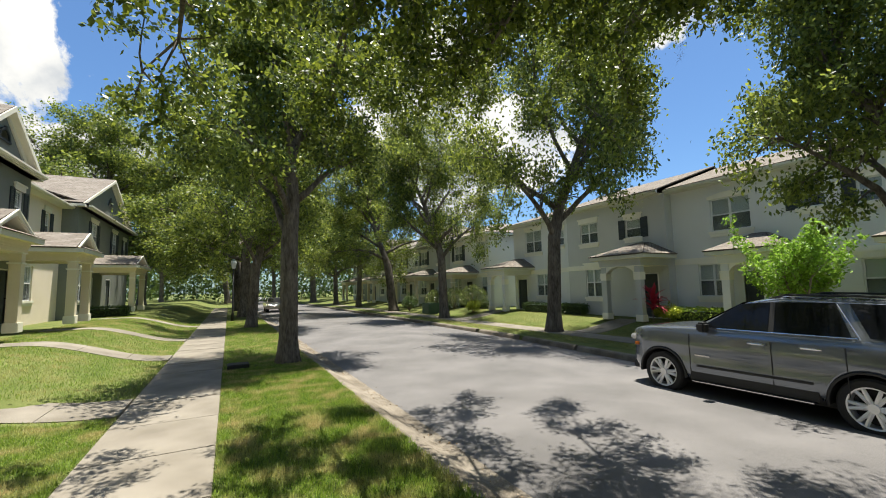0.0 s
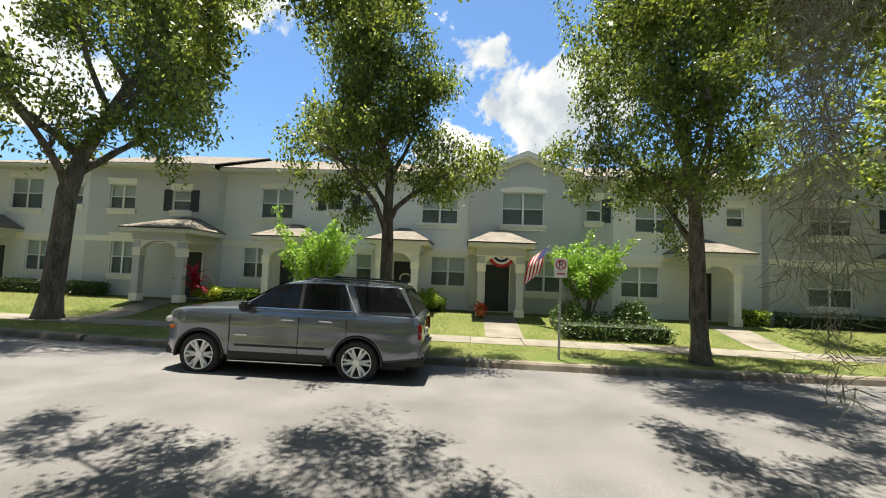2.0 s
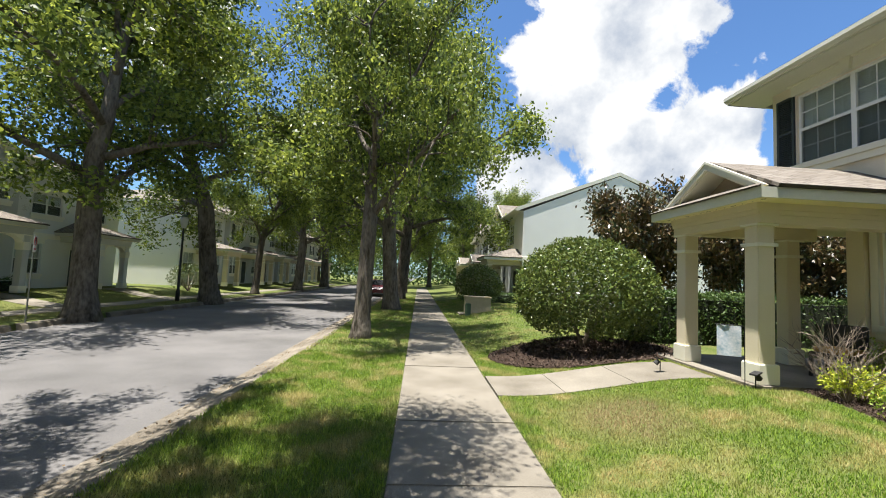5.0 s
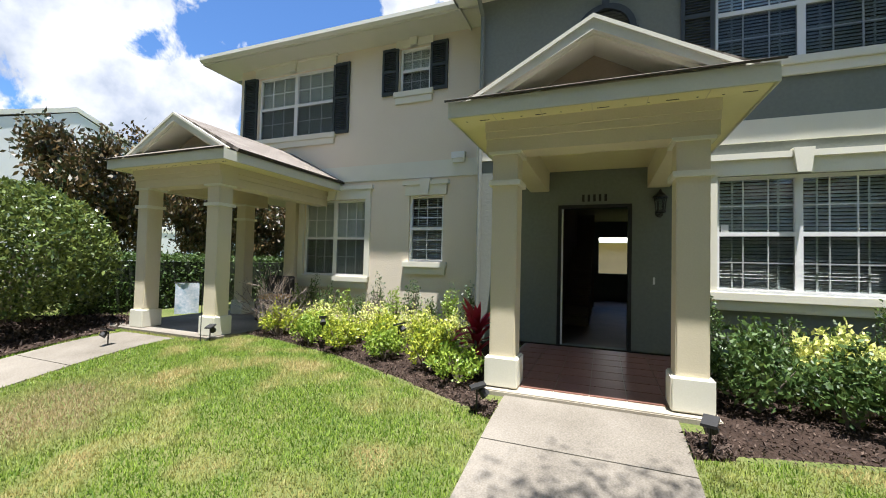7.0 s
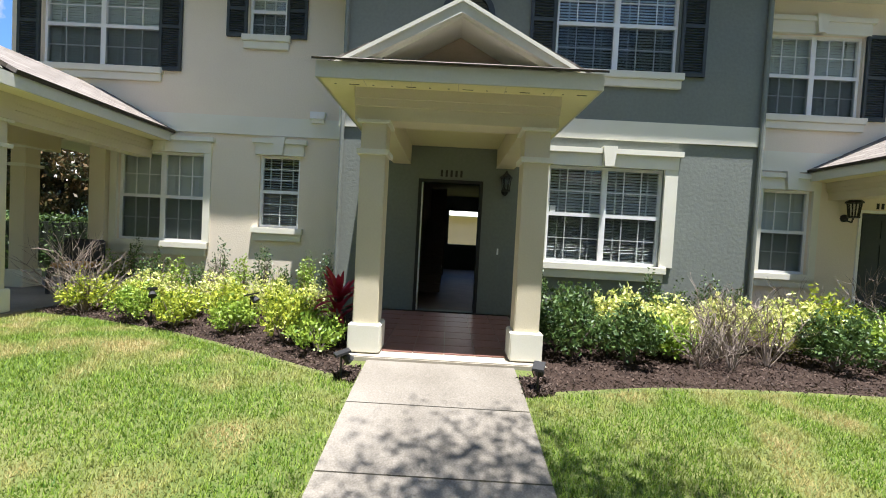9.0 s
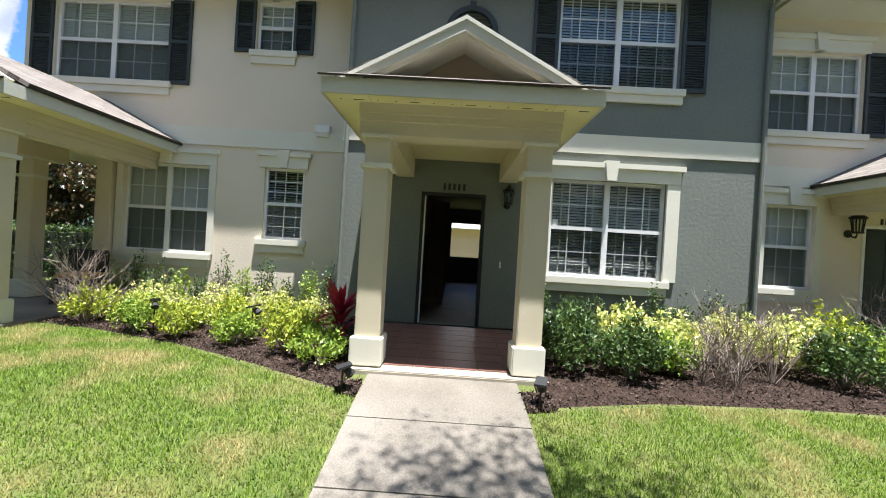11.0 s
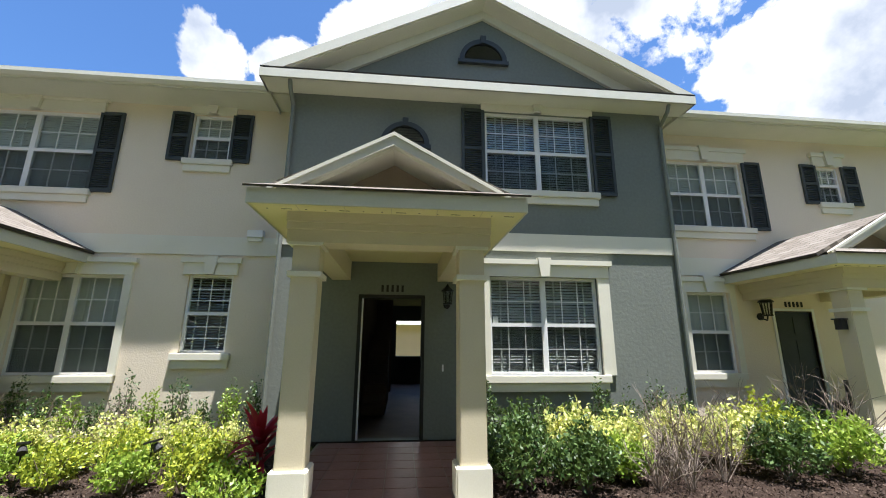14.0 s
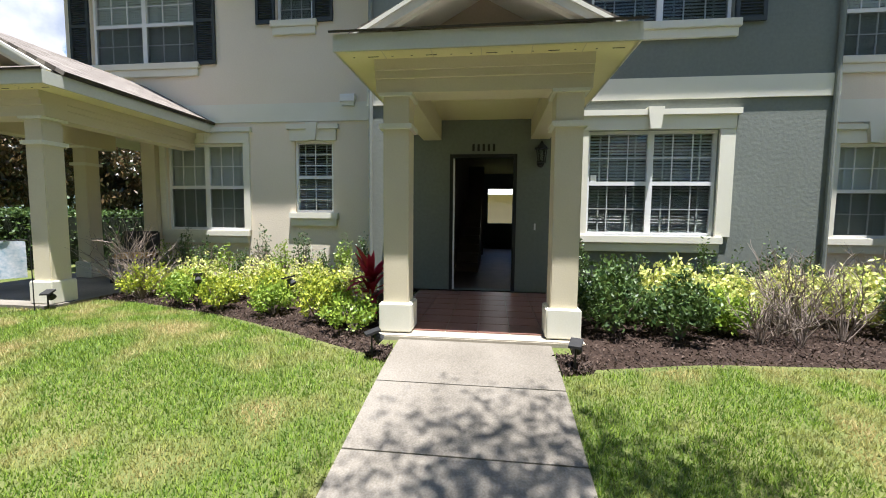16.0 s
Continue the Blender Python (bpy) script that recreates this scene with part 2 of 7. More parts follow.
# indoor surfaces toned dark brown, so the dimness of the rooms is in the colour
M_ROOM_SHADE = shade("room_shade_tone", (0.20, 0.16, 0.125), (0.24, 0.19, 0.15), rough=0.8, scale=1, fine=20, bump=0.05)
M_PEACH = shade("peach_stucco", (0.62, 0.45, 0.32), (0.68, 0.50, 0.36), rough=0.9, scale=1, fine=30, bump=0.3)
M_BLADE = leafy("grass_blades", (0.050, 0.115, 0.010), (0.26, 0.355, 0.045), hue=0.0, trans=0.28, rough=0.5, straw=(0.40, 0.33, 0.14))
M_DRYBLADE = leafy("dry_grass_blades", (0.12, 0.16, 0.03), (0.40, 0.36, 0.13), hue=0.0, trans=0.2, rough=0.6)
M_BARK = shade("oak_bark", (0.055, 0.045, 0.036), (0.20, 0.175, 0.145), rough=0.95, scale=7, fine=26, bump=1.0, dist=0.03, spec=0.1, stretch=(1, 1, 0.35))
M_LEAF = leafy("oak_leaf", (0.022, 0.052, 0.010), (0.17, 0.24, 0.03), trans=0.38)
# beige gable darkened to brown: recess shade and warm bounce are in the colour
M_GABLE_SHADE = shade("gable_shade_tone", (0.36, 0.29, 0.205), (0.42, 0.345, 0.25), rough=0.85, scale=2, fine=50, bump=0.15)
M_SLAB = shade("worn_slab_paint", (0.30, 0.265, 0.20), (0.42, 0.38, 0.30), rough=0.85, scale=3, fine=60, bump=0.2)
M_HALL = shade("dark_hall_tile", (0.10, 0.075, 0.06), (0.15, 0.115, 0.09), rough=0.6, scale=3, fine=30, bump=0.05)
M_LEAFY = leafy("oak_leaf_far", (0.024, 0.055, 0.012), (0.21, 0.285, 0.048), trans=0.48)


# ---- mesh helpers ----
def box(bm, x0, x1, y0, y1, z0, z1):
    v = [bm.verts.new((x, y, z)) for z in (z0, z1) for y in (y0, y1) for x in (x0, x1)]
    for f in ((0, 2, 3, 1), (4, 5, 7, 6), (0, 1, 5, 4), (2, 6, 7, 3), (0, 4, 6, 2), (1, 3, 7, 5)):
        bm.faces.new([v[i] for i in f])
    return v


def boxes(*specs):
    bm = bmesh.new()
    for s in specs:
        box(bm, *s)
    return bm


def prism(bm, pts, a0, a1, axis="x"):
    """A closed outline pushed from a0 to a1 along an axis; the outline lies in the other two."""
    def at(p, a):
        return {"x": (a, p[0], p[1]), "y": (p[0], a, p[1]), "z": (p[0], p[1], a)}[axis]
    lo, hi = [bm.verts.new(at(p, a0)) for p in pts], [bm.verts.new(at(p, a1)) for p in pts]
    bm.faces.new(lo), bm.faces.new(hi[::-1])
    for i in range(len(pts)):
        j = (i + 1) % len(pts)
        bm.faces.new((lo[j], lo[i], hi[i], hi[j]))


def tube(bm, pts, radii, sides=8, cap=True):
    rings = []
    for i, p in enumerate(pts):
        p = Vector(p)
        d = (Vector(pts[min(i + 1, len(pts) - 1)]) - Vector(pts[max(i - 1, 0)])).normalized()
        a = d.orthogonal().normalized() if i == 0 else (rings[-1][1] - d * rings[-1][1].dot(d)).normalized()
        c = d.cross(a)
        ring = [bm.verts.new(p + radii[i] * (math.cos(t) * a + math.sin(t) * c)) for t in (2 * math.pi * k / sides for k in range(sides))]
        rings.append((ring, a))
    for (r0, _), (r1, _) in zip(rings, rings[1:]):
        for k in range(sides):
            bm.faces.new((r0[k], r0[(k + 1) % sides], r1[(k + 1) % sides], r1[k]))
    if cap:
        bm.faces.new(rings[0][0][::-1]), bm.faces.new(rings[-1][0])


def finish(name, bm, material, bevel=0.0, smooth=False):
    bmesh.ops.recalc_face_normals(bm, faces=bm.faces)
    if bevel:
        bmesh.ops.bevel(bm, geom=list(bm.edges), offset=bevel, segments=2, affect="EDGES", clamp_overlap=True)
    me = bpy.data.meshes.new(name)
    bm.to_mesh(me)
    bm.free()
    for m in (material if isinstance(material, (list, tuple)) else [material]):
        me.materials.append(m)
    if smooth:
        for p in me.polygons:
            p.use_smooth = True
    return me


def part(name, bm, material, parent=None, label="", bevel=0.0, smooth=False):
    ob = new(name, finish(name, bm, material, bevel, smooth))
    ob.parent = parent
    return tagged(ob, label)


def thing(name, label, category, m=None, group="", kind=""):
    ob = new(name)
    ob.empty_display_size = 0.2
    if m is not None:
        ob.matrix_world = m
    return tagged(ob, label, category, group, kind)


def raw(name, verts, faces, material, parent=None, smooth=False):
    me = bpy.data.meshes.new(name)
    me.from_pydata(verts, [], faces)
    me.materials.append(material)
    if smooth:
        for p in me.polygons:
            p.use_smooth = True
    ob = new(name, me)
    ob.parent = parent
    return ob


# ---- ground ----
def smooth01(a):
    a = np.clip(a, 0, 1)
    return a * a * (3 - 2 * a)


def bend(y):
    """How far the opposite kerb stands back along the street."""
    return 0.75 * smooth01((np.abs(np.asarray(y, float) - 1) - 3) / 14)


def gz(x, y):
    """Height of the ground: lawns rise from the footpaths to the houses."""
    x, y = np.asarray(x, float), np.asarray(y, float)
    rise = 0.36 + 0.33 * smooth01((y - 9) / 7)
    near = rise * smooth01((-1.6 - x) / 3.2)
    far = 0.36 * smooth01((x - 13.3) / 3.0)
    return np.where(x < 5, near, far)


def strip_mesh(name, columns, ys, material, parent=None):
    """A sheet over rows ys; columns are functions of y giving x and z."""
    verts, faces, w = [], [], len(columns)
    for y in ys:
        for fx, fz in columns:
            x = fx(y)
            verts.append((x, y, fz(x, y)))
    for j in range(len(ys) - 1):
        for i in range(w - 1):
            a = j * w + i
            faces.append((a, a + 1, a + w + 1, a + w))
    return raw(name, verts, faces, material, parent)


YS = [-600, -300, -160, -100] + [float(v) for v in np.arange(-70, 70.1, 1.0)] + [100, 160, 300, 600]


def const(v):
    return lambda y: v


def off(v):
    return lambda y: v + float(bend(y))


def lift(dz=0.0):
    return lambda x, y: float(gz(x, y)) + dz


def level(z):
    return lambda x, y: z


NK0, NK1, OK0, OK1 = 2.28, 2.80, 9.92, 10.08
cols = [(const(v), lift()) for v in (-700, -200, -80, -40, -25, -16, -12, -9, -7, -6, *[-5.2 + 0.2 * k for k in range(19)])]
cols += [(const(-1.4), level(-0.06)), (const(-0.05), level(-0.06)), (const(0.01), level(0.0)), (const(1.2), level(0.0)), (const(2.2), level(-0.03)), (const(2.3), level(-0.42)), (off(10.0), level(-0.42)), (off(10.09), level(-0.05))]
cols += [(off(11.0), level(0.0)), (const(11.93), level(0.0)), (const(11.97), level(-0.06)), (const(13.1), level(-0.06)), (const(13.2), level(0.0))]
cols += [(const(v), lift()) for v in (*[13.4 + 0.22 * k for k in range(14)], 17.5, 20, 30, 60, 120, 300, 700)]
ground = tagged(strip_mesh("ground", cols, YS, M_LAWN), "green and straw coloured lawns beside the street", "lawn", kind="structure")
road = tagged(strip_mesh("road", [(const(2.75), level(-0.145)), (const(4.2), level(-0.11)), (const(6.2), level(-0.09)), (off(8.2), level(-0.14)), (off(9.98), level(-0.2))], YS, M_ROAD),
              "pale worn grey asphalt street with dappled tree shade", "road", kind="structure")


def slabs(name, label, x0, x1, z_of, y0, y1, step, material, category):
    """Concrete panels with joints; each panel is a piece of its own."""
    root = thing(name, label, category, kind="structure")
    base = finish(name + "_slab", boxes((x0 + 0.006, x1 - 0.006, 0.006, step - 0.006, -0.1, 0)), material, bevel=0.008)
    for k in range(int((y1 - y0) / step)):
        p = new("slab", base)
        p.parent = root
        p.location = (0, y0 + k * step, z_of + 0.004 * math.sin(k * 2.3))
    return root


slabs("footpath", "pale concrete footpath in jointed panels beside a grass verge", -1.45, 0.0, 0.004, -61.0, 62.0, 1.52, M_CONC, "footpath")
slabs("far_footpath", "pale concrete footpath across the street", 11.95, 13.15, 0.004, -61.0, 62.0, 1.52, M_CONC, "footpath")


def kerb_run(name, label, outline, shift, y0, y1, step=3.0):
    root = thing(name, label, "kerb", kind="structure")
    bm = bmesh.new()
    prism(bm, outline, 0.005, step - 0.005, "y")
    me = finish("kerb_stone", bm, M_KERB)
    for k in range(int((y1 - y0) / step)):
        p = new("kerb_stone", me)
        p.parent = root
        y = y0 + k * step
        ca, cb = (float(bend(y)), float(bend(y + step))) if shift else (0, 0)
        p.location, p.rotation_euler = (ca, y, 0), (0, 0, -math.atan2(cb - ca, step))


kerb_run("near_kerb", "low rolled concrete kerb stained brown at the gutter", [(2.2, -0.4), (2.2, -0.004), (2.32, 0.0), (2.44, -0.03), (2.56, -0.10), (2.66, -0.135), (2.86, -0.138), (2.86, -0.4)], False, -66, 66)
kerb_run("far_kerb", "upright concrete kerb with gutter across the street", [(9.55, -0.4), (9.55, -0.190), (9.88, -0.198), (9.92, -0.08), (9.96, -0.04), (10.10, -0.03), (10.10, -0.4)], True, -66, 66)


def paving(name, label, outline, joints, parent_kind="structure", dz=0.006):
    """A garden path that follows the rise of the lawn; panels between joints along x."""
    root = thing(name, label, "path", kind=parent_kind)
    y0, y1 = outline
    for xa, xb in zip(joints, joints[1:]):
        bm = bmesh.new()
        n = 5
        xs = [xa - 0.006 + (xb + 0.012 - xa) * i / n for i in range(n + 1)]
        top = [(x, float(gz(x, y0)) + dz + 0.008) for x in xs]
        prism(bm, top + [(x, z - 0.14) for x, z in reversed(top)], y0, y1, "y")
        part("slab", bm, M_CONC, root)
    return root


paving("garden_path", "pale concrete path from the footpath to the porch", (-0.76, 0.70), (-1.46, -2.2, -2.95, -3.7, -4.505))
paving("garden_path", "short concrete path to the neighbouring porch", (-7.1, -5.9), (-1.46, -2.5, -3.6, -4.9))
for yc, w in ((10.3, 0.62), (16.5, 0.55), (21.9, 0.5), (29.5, 0.5)):
    paving("garden_path", "narrow concrete path across the lawn to a porch", (yc - w, yc + w), (-1.46, -2.5, -3.6, -4.8, -6.1))
for yc in (0.25, 4.25, 9.0, 13.6, 23.5, -7.9, -16.1, -22.4):
    paving("garden_path", "short concrete path to a porch across the street", (yc - 0.6, yc + 0.6), (16.2, 15.2, 14.2, 13.14))


# ---- houses ----
def wall_panel(bm, u0, u1, z0, z1, y0, y1, holes):
    """A wall along u with openings that go through it, as one closed skin."""
    us = sorted({u0, u1, *(v for h in holes for v in h[:2] if u0 < v < u1)})
    zs = sorted({z0, z1, *(v for h in holes for v in h[2:4] if z0 < v < z1)})
    vert = {}

    def at(i, j, y):
        if (i, j, y) not in vert:
            vert[i, j, y] = bm.verts.new((us[i], y, zs[j]))
        return vert[i, j, y]
    n, m = len(us) - 1, len(zs) - 1
    solid = {(i, j) for i in range(n) for j in range(m) if not any(h[0] < (us[i] + us[i + 1]) / 2 < h[1] and h[2] < (zs[j] + zs[j + 1]) / 2 < h[3] for h in holes)}
    for i, j in solid:
        bm.faces.new((at(i, j, y0), at(i + 1, j, y0), at(i + 1, j + 1, y0), at(i, j + 1, y0)))
        bm.faces.new((at(i, j + 1, y1), at(i + 1, j + 1, y1), at(i + 1, j, y1), at(i, j, y1)))
        for (di, dj), (p, q) in (((-1, 0), ((i, j), (i, j + 1))), ((1, 0), ((i + 1, j + 1), (i + 1, j))), ((0, -1), ((i + 1, j), (i, j))), ((0, 1), ((i, j + 1), (i + 1, j + 1)))):
            if (i + di, j + dj) not in solid:
                bm.faces.new((at(*p, y0), at(*q, y0), at(*q, y1), at(*p, y1)))


def slats(bm, u0, u1, z0, z1, y, pitch, w, tilt):
    z = z0 + pitch / 2
    while z < z1:
        dy, dz = w / 2 * math.cos(tilt), w / 2 * math.sin(tilt)
        v = [bm.verts.new(p) for p in ((u0, y - dy, z - dz), (u1, y - dy, z - dz), (u1, y + dy, z + dz), (u0, y + dy, z + dz))]
        bm.faces.new(v)
        z += pitch


def window(house, u0, u1, z0, z1, n=2, grid=(3, 2), trim=M_CREAM, sill=True, head=True, key=True, shutters="", fine=True, blind="full", arch=False, sides=0.0, tilt=1.0):
    """A sash window: frame, muntins, a pane a sash, blind, sill, head, shutters."""
    bm = bmesh.new()
    f = 0.045
    w, zm = (u1 - u0) / n, z0 + (z1 - z0) * 0.5
    lights = [(u0 + k * w + 0.043, u0 + (k + 1) * w - 0.043, lo, hi) for k in range(n) for lo, hi in ((z0 + f, zm - 0.028), (zm + 0.028, z1 - f))]
    wall_panel(bm, u0, u1, z0, z1, 0.05, 0.115, lights)
    win = part("window", bm, M_WHITE, house, "white framed sash window")
    mb = bmesh.new()
    for k in range(n):
        a, b = u0 + k * w + 0.04, u0 + (k + 1) * w - 0.04
        for lo, hi in ((z0 + f, zm - 0.028), (zm + 0.028, z1 - f)):
            pm = bmesh.new()
            box(pm, a, b, 0.088, 0.092, lo, hi)
            g = part("pane", pm, M_GLASS, win)
            g.visible_shadow = False
            if grid:
                for i in range(1, grid[0]):
                    x = a + (b - a) * i / grid[0]
                    box(mb, x - 0.007, x + 0.007, 0.07, 0.086, lo, hi)
                for i in range(1, grid[1]):
                    z = lo + (hi - lo) * i / grid[1]
                    box(mb, a, b, 0.071, 0.085, z - 0.007, z + 0.007)
    if tilt >= 1.0 or n == 2:
        sm = bmesh.new()
        for k in range(n):
            box(sm, u0 + k * w + 0.042, u0 + (k + 1) * w - 0.042, 0.060, 0.062, z0 + f, zm - 0.028)
        part("insect_screen", sm, M_SCREEN, win, "dark fine insect screen").visible_shadow = False
    if grid:
        part("muntins", mb, M_WHITE, win)
    else:
        mb.free()
    if blind:
        bb = bmesh.new()
        lo = z0 if blind == "full" else zm - 0.02
        if fine:
            slats(bb, u0 + 0.03, u1 - 0.03, lo, z1, 0.135, 0.046, 0.05, 1.3 if tilt == 1.0 else tilt)
            for k in range(n):
                for t in (0.22, 0.78):
                    x = u0 + (k + t) * w
                    box(bb, x - 0.012, x + 0.012, 0.104, 0.106, lo, z1)
        else:
            slats(bb, u0 + 0.03, u1 - 0.03, lo, z1, 0.135, 0.095, 0.10, 1.35)
        part("blind", bb, M_BLIND, win, "white slatted blind")
    if sill:
        sb = bmesh.new()
        box(sb, u0 - 0.10, u1 + 0.10, -0.075, 0.05, z0 - 0.11, z0)
        box(sb, u0 - 0.07, u1 + 0.07, -0.045, 0.0, z0 - 0.24, z0 - 0.11)
        part("sill", sb, trim, win, bevel=0.008)
    if head:
        hb = bmesh.new()
        e = max(sides, 0.07)
        if arch:
            k = 10
            pts = [(u0 - 0.08, z1)] + [(u0 - 0.08 + (u1 - u0 + 0.16) * i / k, z1 + 0.12 + 0.13 * math.sin(math.pi * i / k)) for i in range(k + 1)] + [(u1 + 0.08, z1)]
            prism(hb, pts, -0.05, 0.0, "y")
            k2 = [(u0, z1 - 0.001)] + [(u0 + (u1 - u0) * i / k, z1 + 0.002 + 0.10 * math.sin(math.pi * i / k)) for i in range(k + 1)] + [(u1, z1 - 0.001)]
        else:
            box(hb, u0 - e, u1 + e, -0.05, 0.0, z1, z1 + 0.20)
            box(hb, u0 - e - 0.05, u1 + e + 0.05, -0.085, 0.0, z1 + 0.20, z1 + 0.28)
            if key:
                c = (u0 + u1) / 2
                prism(hb, [(c - 0.07, z1 - 0.0), (c + 0.07, z1 - 0.0), (c + 0.11, z1 + 0.31), (c - 0.11, z1 + 0.31)], -0.11, -0.0, "y")
        part("window_head", hb, trim, win)
    if sides:
        for a, b in ((u0 - sides, u0), (u1, u1 + sides)):
            part("window_jamb", boxes((a, b, -0.04, 0.0, z0, z1)), trim, win)
    for side in shutters:
        sw = 0.40 if u1 - u0 > 1.2 else 0.36
        a, b = (u0 - sw - 0.02, u0 - 0.02) if side == "l" else (u1 + 0.02, u1 + sw + 0.02)
        hb = bmesh.new()
        zq = [z0 - 0.04, (z0 + z1) / 2, z1 + 0.02]
        sh = part("shutter", boxes((a + 0.01, b - 0.01, -0.008, 0.0, zq[0] + 0.01, zq[2] - 0.01)), M_SHUT, win, "dark slate louvred shutter")
        for p in ((a, a + 0.05, zq[0], zq[2]), (b - 0.05, b, zq[0], zq[2]), (a + 0.05, b - 0.05, zq[0], zq[0] + 0.06), (a + 0.05, b - 0.05, zq[1] - 0.03, zq[1] + 0.03), (a + 0.05, b - 0.05, zq[2] - 0.06, zq[2])):
            part("stile" if p[3] - p[2] > 0.2 else "rail", boxes((p[0], p[1], -0.045, -0.0085, p[2], p[3])), M_SHUT, sh)
        m, row = round((zq[2] - zq[0] - 0.12) / (0.04 if fine else 0.09)), None
        for k in range(2 * m + 1):
            z, y = zq[0] + 0.06 + (zq[2] - zq[0] - 0.12) * (k // 2 + (0.18 if k % 2 else 0)) / m, -0.036 if k % 2 else -0.010
            nxt = hb.verts.new((a + 0.05, y, min(z, zq[2] - 0.06))), hb.verts.new((b - 0.05, y, min(z, zq[2] - 0.06)))
            if row:
                hb.faces.new((row[0], row[1], nxt[1], nxt[0]))
            row = nxt
        part("louvres", hb, M_SHUT, sh)
    return win


def roof_sheet(bm, quad, thick=0.05):
    """A sloping roof plane with thickness and UVs in metres along its eave."""
    uv = bm.loops.layers.uv.verify()
    q = [Vector(p) for p in quad]
    nrm = (q[1] - q[0]).cross(q[-1] - q[0]).normalized()
    if nrm.z < 0:
        nrm = -nrm
    e = (q[1] - q[0]).normalized()
    up = nrm.cross(e)
    top, bot = [bm.verts.new(p + nrm * thick) for p in q], [bm.verts.new(p) for p in q]
    fs = [bm.faces.new(top), bm.faces.new(bot[::-1])]
    for i in range(len(q)):
        j = (i + 1) % len(q)
        fs.append(bm.faces.new((top[j], top[i], bot[i], bot[j])))
    for f in fs:
        for lp in f.loops:
            d = lp.vert.co - q[0]
            lp[uv].uv = (d.dot(e), d.dot(up))


def half_vent(house, u, z, r, rim=M_SHUT):
    """A half-round louvred vent with a keystone."""
    bm = bmesh.new()
    n = 14
    for i in range(n):
        a, b = math.pi * i / n, math.pi * (i + 1) / n
        prism(bm, [(u + r * math.cos(a), z + r * math.sin(a)), (u + r * math.cos(b), z + r * math.sin(b)), (u + r * 0.8 * math.cos(b), z + r * 0.8 * math.sin(b)), (u + r * 0.8 * math.cos(a), z + r * 0.8 * math.sin(a))], -0.06, 0.0, "y")
    box(bm, u - r * 1.06, u + r * 1.06, -0.07, 0.0, z - 0.07, z)
    box(bm, u - 0.05, u + 0.05, -0.09, 0.0, z + r * 0.78, z + r * 1.13)
    v = part("vent", bm, rim, house, "dark half-round gable vent")
    lb = bmesh.new()
    k = 7
    for i in range(k):
        zz = z + r * 0.8 * (i + 0.4) / k
        h = math.sqrt(max(0.0, (0.8 * r) ** 2 - (zz - z) ** 2))
        slats(lb, u - h, u + h, zz - 0.02, zz + 0.015, -0.03, 0.04, 0.06, 0.7)
    part("louvre", lb, rim, v)


